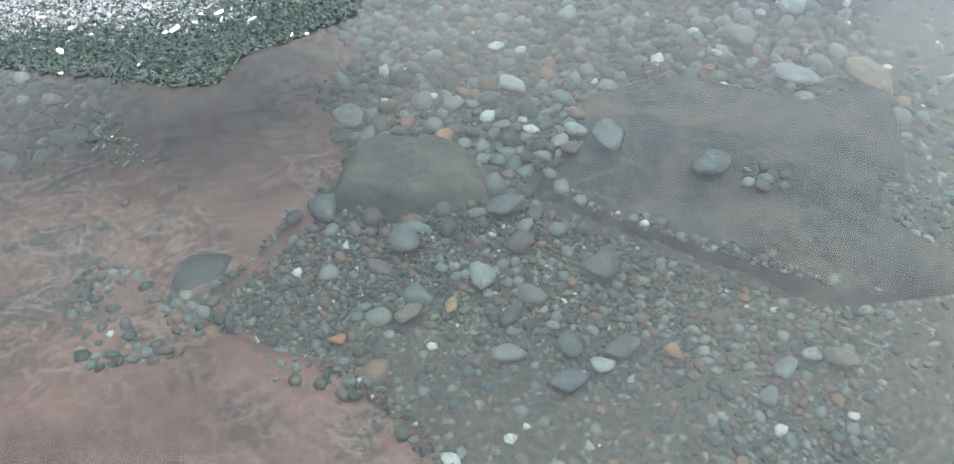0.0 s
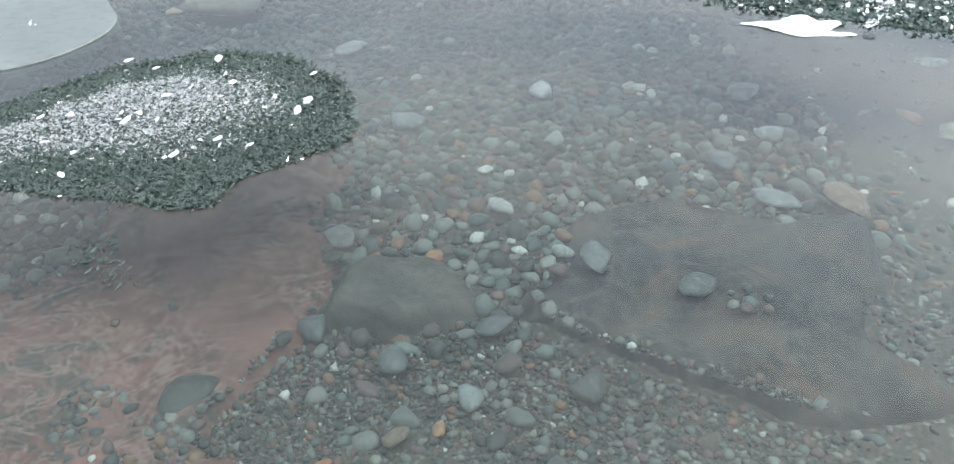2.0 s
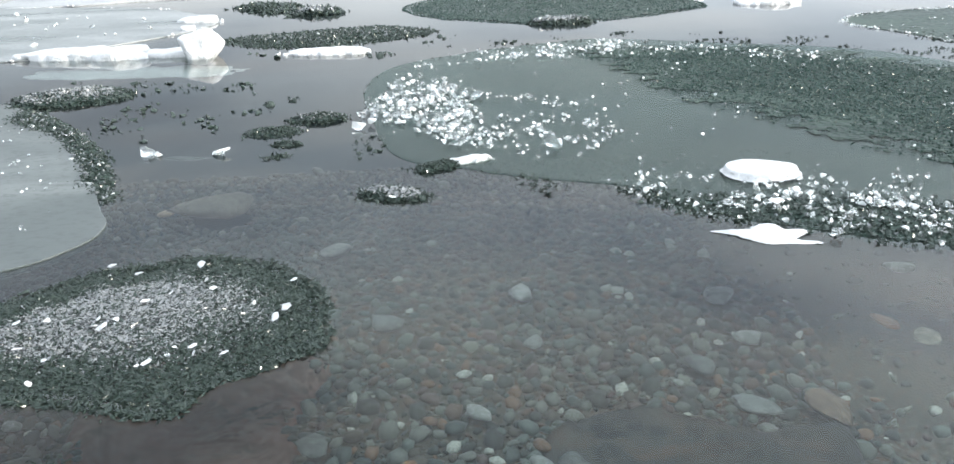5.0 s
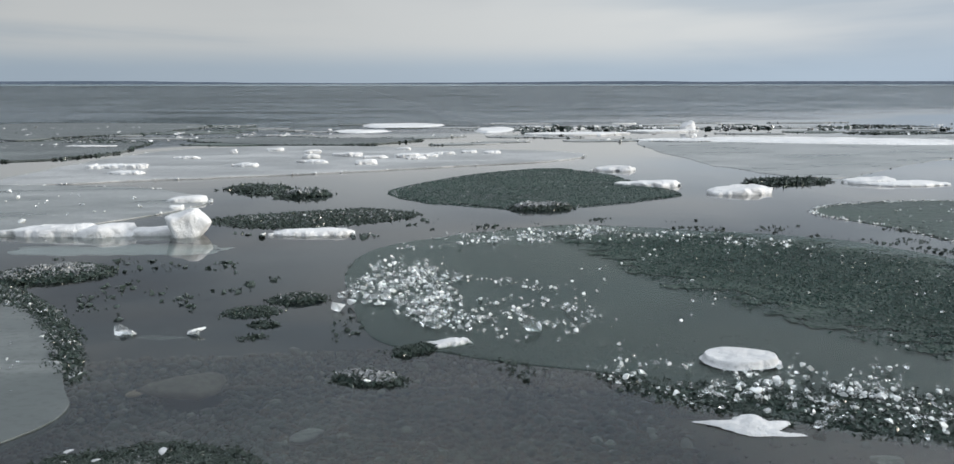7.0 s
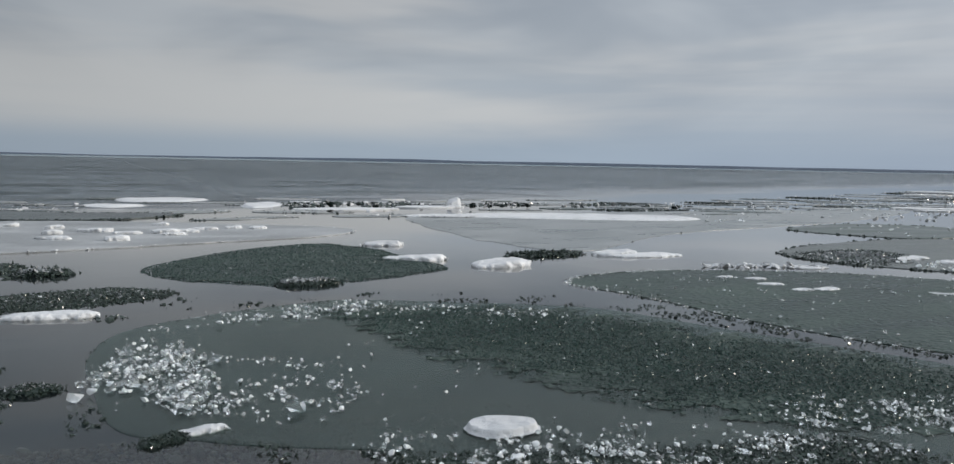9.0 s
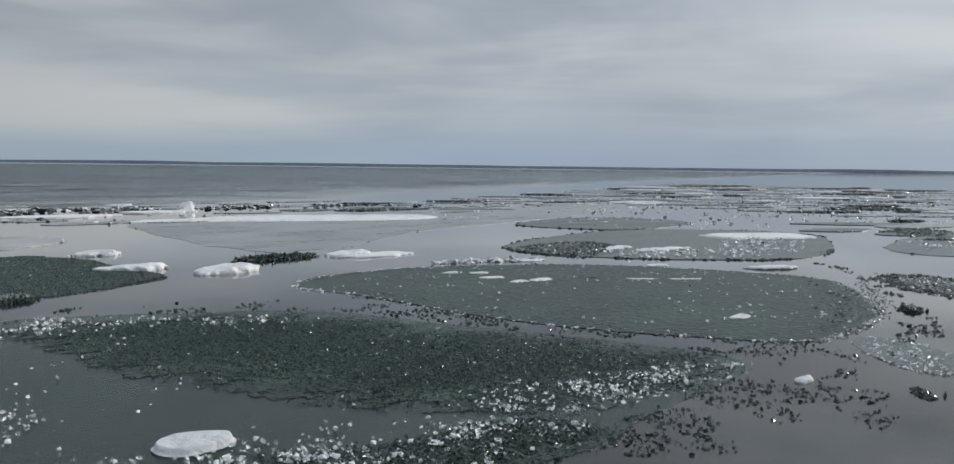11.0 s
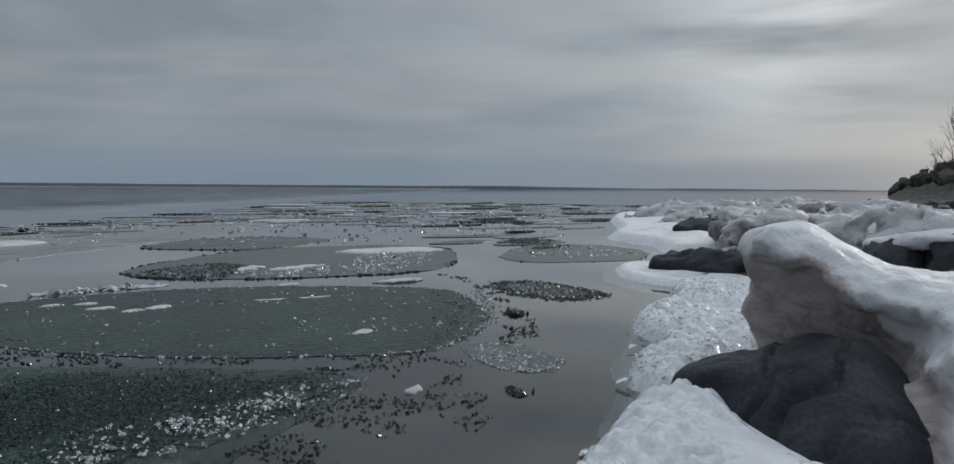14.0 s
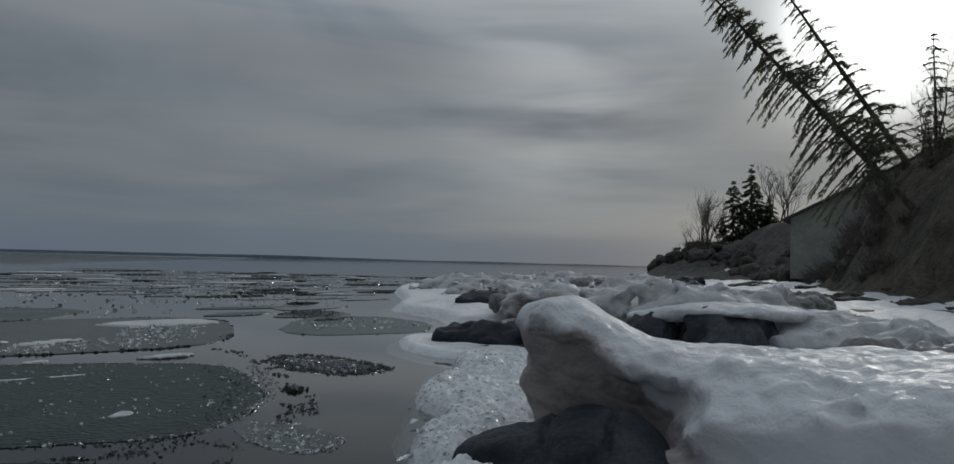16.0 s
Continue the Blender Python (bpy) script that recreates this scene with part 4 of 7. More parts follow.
def bed_top(x, y):
    x, y = np.asarray(x), np.asarray(y)
    return np.where(within(LEFT_SLAB, x, y), -0.468, np.where(within(RIGHT_SLAB, x, y), -0.43, -0.52 - 0.06 * np.clip(y - 3.3, 0, 9)))


def stones_joined(name, rows, models, label):
    r = np.array(rows)
    at = np.column_stack([r[:, 0], r[:, 1], bed_top(r[:, 0], r[:, 1]) + 0.28 * r[:, 2]])
    ob = new(name, joined(name, models, at, r[:, 2] * 2.15, SHINGLE, 0.9, smooth=True))
    ob.parent = ground
    return tagged(ob, label, kind="stuff")


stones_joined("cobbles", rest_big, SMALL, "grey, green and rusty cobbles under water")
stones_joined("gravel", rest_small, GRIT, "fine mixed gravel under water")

# ---- ice on the lake ----
CHUNKS = [hull_mesh("ice_chunk", 300 + i, CHUNK_ICE, 0.62, 12, worn=0.035) for i in range(8)]
SHARDS = [hull_mesh("shard", 350 + i, CHUNK_ICE, 0.62, 13) for i in range(8)]
BLOCKS = [hull_mesh("crumb", 400 + i, SNOW_ICE, 0.6, 12) for i in range(5)]
CRUMBS = [hull_mesh("crumb", 500 + i, DARK_CRYSTAL, 0.6, 10) for i in range(5)]


def even(x, y):
    return np.clip(0.75 + 0.8 * fbm(x * 4.5, y * 4.5, 0, 3, 39), 0.05, 1)


def floe_sheet(poly, top, mat, label, thick=0.05, rim=0, rim_size=0.03, rim_models=None, group="sheets of lake ice", name="ice_sheet"):
    """A sheet of lake ice; rim: how many broken bits are frozen to its edge."""
    ob = base(name, *poly.mean(0), 0.0, label, "ice sheet", group)
    part("sheet", shifted(slab_mesh("sheet", poly, top - thick, top, mat, min(0.01, top * 0.6)), ob), ob)
    if rim:
        k = rng.integers(0, len(poly), rim)
        u = rng.uniform(0, 1, (rim, 1))
        p = poly[k] * u + poly[(k + 1) % len(poly)] * (1 - u) + rng.normal(0, rim_size * 0.6, (rim, 2))
        p = p[fbm(p[:, 0] * 1.1, p[:, 1] * 1.1, 0, 3, 29) > -0.12]
        rim = len(p)
    if rim:
        at = np.column_stack([p, np.full(rim, top)])
        tagged(part("rim", shifted(joined("rim", rim_models or CRUMBS, at, rng.uniform(0.5, 1.4, rim) * rim_size, (rim_models or CRUMBS)[0].materials[0]), ob), ob, "dark broken rim"), kind="stuff")
    return ob


def slush(poly, n, size, label, frost=0.0, rise=0.05, name="slush_floe", white=0, group="floes of candle ice", core=NEEDLE_SHEET, shape=(1.0, 0.42, 0.3), tilt=0.6, thin=0.0, mat=DARK_CRYSTAL, pale_size=1.0, heart=None, lift=-0.02):
    """A raft of candle ice: a low wet core under a mat of slivers; frost: how much of the middle is white."""
    ob = base(name, *poly.mean(0), 0.0, label, "ice floe", group)
    reach = max(edge_gap(poly, *poly.mean(0)[:, None]).max(), 0.05)
    dome = lambda g, x, y: lift + rise * np.sqrt(np.clip(g / reach, 0, 1.4)) + 0.25 * rise * fbm(x * 3 / (reach + 0.2), y * 3 / (reach + 0.2), 0, 3, 5)
    part("core", shifted(drift_mesh("core", poly, dome, max(size * 1.6, reach / 14), core), ob), ob)
    p = scattered(poly, n, (lambda x, y: 1 - thin * step01(edge_gap(poly, x, y) / reach, 0.25, 0.6)) if thin else None)
    g = edge_gap(poly, p[:, 0], p[:, 1])
    z = dome(g, p[:, 0], p[:, 1]) + size * 0.3
    patchy = g / reach + 0.25 * fbm(p[:, 0] * 2.2, p[:, 1] * 2.2, 0, 3, 11)
    pale = (rng.uniform(0, 1, len(p)) < frost * step01(patchy, 0.2, 0.62) * (step01(-np.hypot((p[:, 0] - heart[0]) / heart[2], (p[:, 1] - heart[1]) / heart[3]), -1.25, -0.45) if heart else 1.0)) if frost else np.zeros(len(p), bool)
    # loose slivers along the frayed edge
    k = rng.integers(0, len(poly), n // 12)
    u = rng.uniform(0, 1, (len(k), 1))
    stray = poly[k] * u + poly[(k + 1) % len(poly)] * (1 - u) + rng.normal(0, size * 1.3, (len(k), 2))
    p = np.concatenate([p, stray])
    z = np.concatenate([z, np.full(len(k), 0.004)])
    pale = np.concatenate([pale, np.zeros(len(k), bool)])
    at = np.column_stack([p, z])
    s = rng.uniform(0.6, 1.3, len(p)) * size
    tagged(part("crystal_crust", shifted(shard_mesh("crystal_crust", at[~pale], s[~pale], mat, tilt, shape), ob), ob, "dark green wet ice slivers"), kind="stuff")
    if pale.sum() > 5:
        tagged(part("frosted_crust", shifted(shard_mesh("frosted_crust", at[pale], s[pale] * pale_size, FROST_CRYSTAL, tilt, shape), ob), ob, "frosted white ice slivers"), kind="stuff")
    if white and poly.mean(0)[1] > 4.5:
        q = scattered(poly, white)
        at = np.column_stack([q, dome(edge_gap(poly, q[:, 0], q[:, 1]), q[:, 0], q[:, 1]) + size * 0.5])
        tagged(part("ice_grit", shifted(joined("ice_grit", SHARDS, at, rng.uniform(1.0, 2.6, len(q)) * size, CHUNK_ICE), ob), ob, "clear and white ice bits"), kind="stuff")
        white = 0
    for x, y in scattered(poly, white) if white else ():
        q = dome(edge_gap(poly, np.array([x]), np.array([y])), np.array([x]), np.array([y]))[0]
        chunk(x, y, q + size * 0.5, rng.uniform(0.7, 1.6) * size * 1.5)
    return ob


made_chunks = [0]


def chunk(x, y, z, size, group="loose ice chunks"):
    """One clear chunk of ice lying on a sheet."""
    k = made_chunks[0] = made_chunks[0] + 1
    ob = tagged(new("ice_chunk", CHUNKS[k % len(CHUNKS)]), "small clear chunk of broken ice lying loose", "ice chunk", group)
    s = size * rng.uniform(0.65, 1.35, 3)
    ob.matrix_basis = Matrix.LocRotScale((x, y, z + 0.18 * size), Euler((rng.uniform(-0.3, 0.3), rng.uniform(-0.3, 0.3), rng.uniform(0, 6.28))), s)
    return ob


def clumped(x, y):
    return np.clip(0.5 + 1.6 * fbm(x * 3.6, y * 3.6, 0, 4, 37), 0.02, 1)


def chunk_field(poly, singles, many, size, top, label, bias=clumped):
    """Chunks spread over part of a sheet, thinning out to its edge: some as things, the small ones together."""
    thick_at = bias
    bias = lambda x, y: thick_at(x, y) * np.clip(0.25 + edge_gap(poly, x, y) / 0.45, 0, 1)
    for x, y in scattered(poly, singles, bias):
        chunk(x, y, top, (0.6 + 1.3 * rng.uniform() ** 2.2) * size)
    p = scattered(poly, many, bias)
    at = np.column_stack([p, np.full(len(p), top + 0.1 * size)])
    ob = new("ice_rubble", joined("ice_rubble", SHARDS, at, rng.uniform(0.25, 1.05, len(p)) ** 1.7 * size, CHUNK_ICE))
    return tagged(ob, label, "ice rubble", kind="stuff")


def crumb_field(poly, n, size, label, bias=None):
    p = scattered(poly, 2 * n, bias)
    clump = fbm(p[:, 0] * 3.2, p[:, 1] * 3.2, 0, 4, 77)
    p = p[clump + rng.uniform(-0.12, 0.12, len(p)) > 0.13]
    at = np.column_stack([p, np.full(len(p), 0.006)])
    ob = new("slush_crumbs", joined("slush_crumbs", CRUMBS, at, (0.3 + 1.2 * rng.uniform(0, 1, len(p)) ** 2.2) * size, DARK_CRYSTAL, 0.8))
    return tagged(ob, label, "slush", kind="stuff")


def snow_block(cx, cy, rx, ry, h, turn, seed, label, lumpy=0.3, z=0.0, name="ice_block", square=2.6):
    """A white block of snow ice with a soft worn top."""
    c, s = math.cos(radians(turn)), math.sin(radians(turn))

    def f(X, Y, Z):
        u, w = c * (X - cx) + s * (Y - cy), -s * (X - cx) + c * (Y - cy)
        k = 1 / min(rx, ry)
        q = (np.abs(u / rx) ** square + np.abs(w / ry) ** square + np.abs((Z - z) / h) ** square) ** (1 / square) - 1
        body = (q + lumpy * fbm(u * 1.6 * k, w * 1.6 * k, Z * 1.5 * k, 4, seed)) * min(rx, ry, h)
        # broken level on top
        lid = Z - z - h * (0.72 + 0.3 * fbm(u * 0.7 * k, w * 0.7 * k, 0, 3, seed + 1) + 0.2 * u / rx)
        return -blend(-body, -lid, 0.12 * h)

    R = max(rx, ry) * 1.35
    me = field_mesh(name, f, (cx - R, cy - R, z - h * 0.8), (cx + R, cy + R, z + h * 1.6), max(min(rx, ry, h) / 6, R / 30), SNOW_ICE)
    return tagged(new(name, me), label, "ice block", "white blocks of snow ice")


# the raft of candle ice by the shore
NEAR_RAFT = outline([(-2.35, 2.95), (-1.8, 3.40), (-1.5, 3.58), (-1.2, 3.66), (-0.93, 3.66), (-0.62, 3.38), (-0.50, 3.08), (-0.50, 2.80), (-0.64, 2.66), (-0.86, 2.56), (-0.95, 2.42), (-1.12, 2.42), (-1.38, 2.52), (-1.7, 2.6), (-2.2, 2.65)], 2, 0.10, 14, 4.0)
raft = slush(NEAR_RAFT, 32000, 0.014, "raft of dark candle ice with a frosted white middle", 0.86, 0.05, white=14, core=FROST_BED, shape=(1.25, 0.30, 0.24), tilt=0.4, thin=0.4, pale_size=0.66, heart=(-1.5, 3.15, 0.95, 0.5))
q = scattered(NEAR_RAFT, 30, lambda x, y: np.clip(edge_gap(NEAR_RAFT, x, y) / 0.2, 0, 1))
tagged(part("ice_grit", shifted(joined("ice_grit", BLOCKS, np.column_stack([q, np.full(30, 0.05)]), rng.uniform(0.02, 0.055, 30), SNOW_ICE, 0.25), raft), raft, "flat white ice flakes"), kind="stuff")
p = scattered(outline([(-1.36, 2.20), (-1.24, 2.21), (-1.10, 2.0), (-1.13, 1.95), (-1.3, 2.08)], 3, 0.1), 70)
tagged(new("slush_scrap", shard_mesh("slush_scrap", np.column_stack([p, np.full(len(p), 0.003)]), rng.uniform(0.006, 0.014, len(p)), DARK_CRYSTAL, 0.2, (1.4, 0.4, 0.3))), "scattered dark ice slivers afloat", "ice floe", "floes of candle ice", "stuff")

slush(oval(-1.67, 1.70, 0.02, 0.014, 0, 38), 8, 0.01, "scrap of dark candle ice afloat", 0.0, 0.01, name="slush_scrap")

# big green sheet and its needle-ice half
BIG = outline([(-0.30, 7.4), (0.30, 8.4), (2.1, 9.2), (3.6, 8.6), (4.8, 7.9), (5.5, 6.4), (6.4, 4.3), (6.35, 3.45), (4.9, 3.15), (3.6, 2.95), (2.5, 3.25), (1.6, 3.75), (1.2, 4.3), (0.4, 4.75), (-0.15, 5.3)], 6, 0.02, 12)
ob = floe_sheet(BIG, 0.006, BIG_SHEET, "large thin sheet of dark green clear ice", 0.010, 260, 0.02)
NEEDLE = outline([(1.9, 8.9), (3.6, 8.45), (4.7, 7.75), (5.45, 6.3), (6.4, 4.3), (6.4, 3.55), (5.3, 3.35), (4.3, 3.4), (3.55, 3.95), (2.85, 4.8), (2.55, 5.5), (2.2, 6.3), (1.9, 7.7)], 7, 0.06, 12)
part("needle_bed", shifted(drift_mesh("needle_bed", NEEDLE, lambda g, x, y: 0.0085 + 0.002 * fbm(x * 8, y * 8, 0, 3, 22), 0.035, NEEDLE_SHEET, None, lambda g, x, y: np.minimum(g, 0.7) - 0.10 + 0.75 * fbm(x * 4, y * 9, 0, 4, 20)), ob), ob, "dark green matted ice needles")
p = scattered(NEEDLE, 42000, lambda x, y: np.clip(edge_gap(NEEDLE, x, y) / 0.9 + 0.5 * fbm(x * 1.3, y * 3.0, 0, 4, 19), 0.0, 1))
at = np.column_stack([p, np.full(len(p), 0.013)])
tagged(part("needle_crust", shifted(shard_mesh("needle_crust", at, rng.uniform(0.006, 0.015, len(p)), GREEN_CRYSTAL, 0.4), ob), ob, "lying dark green ice needles"), kind="stuff")

# grey and pale sheets
ob = base("ice_sheet", -3.0, 5.5, 0, "pale grey sheet of half-thawed lake ice", "ice sheet", "sheets of lake ice")
SOFT = outline([(-3.6, 7.3), (-3.0, 6.85), (-2.5, 6.1), (-2.1, 5.3), (-1.82, 4.56), (-1.67, 4.2), (-1.75, 3.88), (-2.1, 3.65), (-3.2, 3.4), (-5.0, 4.5), (-5.0, 7.0)], 9, 0.03)
part("sheet", shifted(slab_mesh("sheet", SOFT, -0.03, 0.008, DULL_SHEET, 0.004), ob), ob)
slush(outline([(-3.0, 6.95), (-2.4, 6.2), (-1.95, 5.3), (-1.75, 4.6), (-1.95, 4.75), (-2.2, 5.3), (-2.55, 6.0), (-3.1, 6.6)], 12, 0.14), 1900, 0.019, "strip of dark slush along pale ice", 0.1, 0.025, white=16)
floe_sheet(outline([(-9.0, 9.0), (-4.0, 9.35), (-3.4, 9.95), (-2.6, 10.9), (-2.3, 11.8), (-2.9, 12.8), (-4.4, 13.8), (-9.0, 14.3)], 11, 0.03), 0.012, GREY_SHEET, "blue-grey sheet of lake ice", 0.05, 60, 0.04, BLOCKS)
floe_sheet(outline([(-6.2, 14.4), (-5.3, 20.0), (-3.2, 22.0), (0.0, 21.7), (4.6, 19.2), (4.1, 17.3), (1.1, 16.0), (-1.2, 15.2), (-3.7, 14.6)], 13, 0.03), 0.02, PALE_SHEET, "pale white sheet of lake ice with rubble", 0.07, 70, 0.05, BLOCKS)
floe_sheet(outline([(6.9, 17.0), (7.3, 13.6), (8.2, 13.3), (9.0, 13.9), (12.2, 16.2), (16.6, 17.6), (22, 19.5), (30, 24), (24, 25), (13, 24), (7.9, 22.9)], 14, 0.03), 0.005, GREY_SHEET, "broad grey sheet of smooth lake ice", 0.02, 40, 0.05)
FLOE_B = outline([(5.55, 9.7), (5.85, 8.4), (6.25, 5.9), (7.55, 3.75), (8.75, 3.62), (9.85, 3.9), (11.2, 4.7), (12.2, 5.7), (12.0, 7.0), (10.7, 9.1), (8.5, 10.3), (6.6, 10.4)], 15, 0.02, 12)
ob = floe_sheet(FLOE_B, 0.007, FLOE_ICE, "rounded floe of dark green ice with a crumbled rim", 0.012, 1200, 0.028)
k = rng.integers(0, len(FLOE_B), 1000)
p = FLOE_B[k] + rng.normal(0, 0.035, (1000, 2))
at = np.column_stack([p, np.full(1000, 0.01)])
tagged(part("crumb_edge", shifted(joined("crumb_edge", SHARDS, at, rng.uniform(0.012, 0.045, 1000), CHUNK_ICE), ob), ob, "glinting crumbs frozen along the edge"), kind="stuff")
slush(outline([(8.4, 3.65), (9.8, 3.95), (11.2, 4.7), (11.9, 5.7), (11.0, 5.2), (9.7, 4.5), (8.6, 4.0)], 16, 0.05), 520, 0.03, "crumbled slush along a floe's edge", 0.3, 0.014, white=10, tilt=0.35)
floe_sheet(outline([(11.5, 12.0), (14.0, 13.3), (17.5, 13.8), (20.0, 12.2), (20.4, 10.0), (17.5, 8.1), (15.0, 7.4), (13.0, 8.4), (11.6, 10.2)], 17, 0.03), 0.014, MID_SHEET, "grey floe of lake ice with rubble", 0.06, 500, 0.07)
floe_sheet(outline([(16.6, 17.0), (20.1, 18.2), (22.2, 16.8), (21.6, 14.6), (18.1, 13.8), (16.7, 15.0)], 18, 0.03), 0.014, CLEAR_SHEET, "dark oval floe of lake ice", 0.06, 120, 0.08)

# dark rough sheets beyond the pale ice
DARK_SHEET = sheet_material("dark_rough_ice", (0.035, 0.045, 0.045), (0.13, 0.145, 0.145), 0.4, 0.5, broad=0.5, turn=0.1, shine=0.3)
for seed, poly in ((220, [(-14.36, 35.04), (-11.27, 36.14), (-7.41, 35.08), (-5.96, 32.93), (-6.47, 30.45), (-7.20, 28.38), (-8.95, 26.75), (-10.69, 25.88)]), (221, [(-10.05, 24.28), (-8.31, 24.77), (-6.07, 23.73), (-5.99, 22.18), (-5.96, 20.47), (-6.81, 18.99), (-7.75, 18.55), (-9.57, 19.37), (-11.58, 23.59)]), (222, [(-5.10, 24.58), (-3.41, 25.98), (-1.17, 25.10), (1.52, 24.45), (-0.10, 22.44), (-2.51, 22.55)])):
    floe_sheet(outline(poly, seed, 0.04), 0.03, DARK_SHEET, "long dark sheet of rough lake ice", 0.05, 420, 0.07)

# dark rafts farther out
slush(outline([(0.22, 12.55), (0.9, 13.7), (2.1, 15.0), (3.5, 15.6), (4.25, 14.4), (4.35, 13.0), (4.5, 11.6), (3.1, 10.7), (2.0, 10.45), (1.15, 10.95), (0.52, 11.45)], 21, 0.05), 16000, 0.013, "broad raft of dark green candle ice", 0.05, 0.03, white=60, tilt=0.3, mat=GREEN_CRYSTAL, lift=0.002)
slush(outline([(-2.05, 10.1), (-1.5, 10.5), (-0.15, 10.85), (0.55, 10.25), (-0.15, 9.65), (-0.85, 9.45), (-1.55, 9.6)], 22, 0.06), 4200, 0.024, "long raft of dark slush ice", 0.12, 0.05, white=6)
slush(outline([(-2.3, 13.15), (-1.9, 13.55), (-1.28, 13.1), (-1.67, 12.5)], 23, 0.08), 700, 0.05, "small oval raft of dark slush ice", 0.0, 0.06)
slush(oval(-2.85, 7.35, 0.50, 0.34, 10, 24), 1500, 0.022, "frost-topped clump of candle ice", 0.7, 0.09, white=3)
slush(oval(-0.68, 6.22, 0.22, 0.14, 0, 25), 500, 0.02, "small dark clump of candle ice", 0.25, 0.06)
slush(oval(-0.98, 5.90, 0.21, 0.13, 5, 26), 500, 0.02, "small dark clump of candle ice", 0.0, 0.05)
slush(oval(-0.86, 5.57, 0.11, 0.06, 0, 27), 150, 0.025, "scrap of dark candle ice afloat", 0.0, 0.03)
slush(oval(-0.90, 5.30, 0.10, 0.04, 8, 28), 110, 0.022, "scrap of dark candle ice afloat", 0.0, 0.02)
slush(oval(-0.16, 4.42, 0.21, 0.11, -20, 29, 0.3), 650, 0.018, "clump of frosted candle ice", 0.8, 0.06, white=4)
slush(oval(0.12, 4.88, 0.15, 0.09, 20, 30, 0.25), 420, 0.016, "low clump of dark candle ice afloat", 0.0, 0.05)
snow_block(0.33, 4.98, 0.16, 0.055, 0.035, 12, 230, "wet white scrap of snow ice afloat", 0.5)
slush(oval(2.15, 10.55, 0.42, 0.2, 0, 31), 700, 0.036, "glassy clump of frosted candle ice", 0.95, 0.08, core=FROST_BED, white=12)
slush(oval(-1.05, 12.3, 0.40, 0.22, 0, 32), 420, 0.05, "glassy clump of candle ice", 0.7, 0.08)
slush(outline([(13.3, 5.4), (14.1, 4.85), (12.95, 3.2), (11.95, 3.6), (12.25, 4.5)], 33, 0.05), 2600, 0.034, "raft of glinting slush ice", 0.7, 0.03, white=40, tilt=0.3)
CLEAR_RAFT = outline([(8.08, 3.36), (8.45, 3.23), (8.32, 2.66), (7.88, 2.20), (7.36, 2.28), (7.42, 2.76)], 34, 0.10)
floe_sheet(CLEAR_RAFT, 0.006, DULL_SHEET, "water-logged raft of clear thawing ice", 0.014, 260, 0.035, SHARDS, "floes of candle ice")
chunk_field(CLEAR_RAFT, 4, 330, 0.04, 0.008, "glinting bits on a water-logged raft", even)
slush(oval(6.62, 2.17, 0.17, 0.06, 40, 35), 120, 0.03, "scrap of clear ice afloat", 0.3, 0.02)
slush(oval(10.46, 3.76, 0.24, 0.10, 30, 36), 200, 0.04, "scrap of frosted ice afloat", 0.7, 0.05, white=3)
slush(oval(6.9, 12.9, 0.8, 0.3, 5, 37), 500, 0.06, "dark raft of slush ice", 0.0, 0.05)

slush(outline([(11.49, 11.83), (13.02, 12.29), (14.04, 11.83), (13.56, 10.57), (11.80, 9.84), (11.29, 10.57)], 240, 0.08), 1500, 0.036, "heap of dark slush with white bits between floes", 0.8, 0.05, white=26)
slush(outline([(12.98, 5.52), (11.20, 4.33), (9.72, 3.73), (8.42, 3.52), (7.84, 3.61), (8.66, 3.82), (9.78, 4.04), (11.32, 4.71)], 241, 0.08), 700, 0.02, "dark crumbled rim of slush on a rounded floe", 0.35, 0.012, white=16, tilt=0.3)
crumb_field(outline([(14.36, 6.92), (12.98, 5.52), (10.71, 4.03), (8.31, 3.09), (7.62, 3.04), (7.91, 2.61), (10.03, 3.28), (13.33, 5.02)], 242, 0.05), 500, 0.05, "floating crumbs of dark slush ice")
crumb_field(outline([(6.04, 9.08), (6.52, 6.93), (6.99, 4.74), (7.88, 3.16), (7.25, 2.87), (6.42, 4.31), (5.95, 6.25), (5.47, 8.14)], 243, 0.02), 700, 0.035, "floating crumbs of dark slush ice")

floe_sheet(outline([(19.36, 7.70), (22.90, 8.24), (23.66, 6.74), (22.26, 4.92), (19.65, 4.36), (18.07, 5.57), (17.73, 6.84)], 244, 0.06), 0.012, DULL_SHEET, "water-logged sheet of pale thawing ice", 0.03, 40, 0.05)
chunk_field(outline([(19.47, 7.56), (22.08, 7.75), (22.50, 6.39), (21.72, 5.01), (20.20, 4.70), (18.82, 5.82)], 245, 0.05), 6, 150, 0.12, 0.014, "scatter of glinting ice bits on thawing ice")
slush(outline([(23.52, 9.61), (25.76, 9.52), (25.14, 8.31), (23.20, 7.81), (22.27, 8.71)], 246, 0.06), 400, 0.05, "thin dark raft of slush ice", 0.1, 0.04, tilt=0.2)

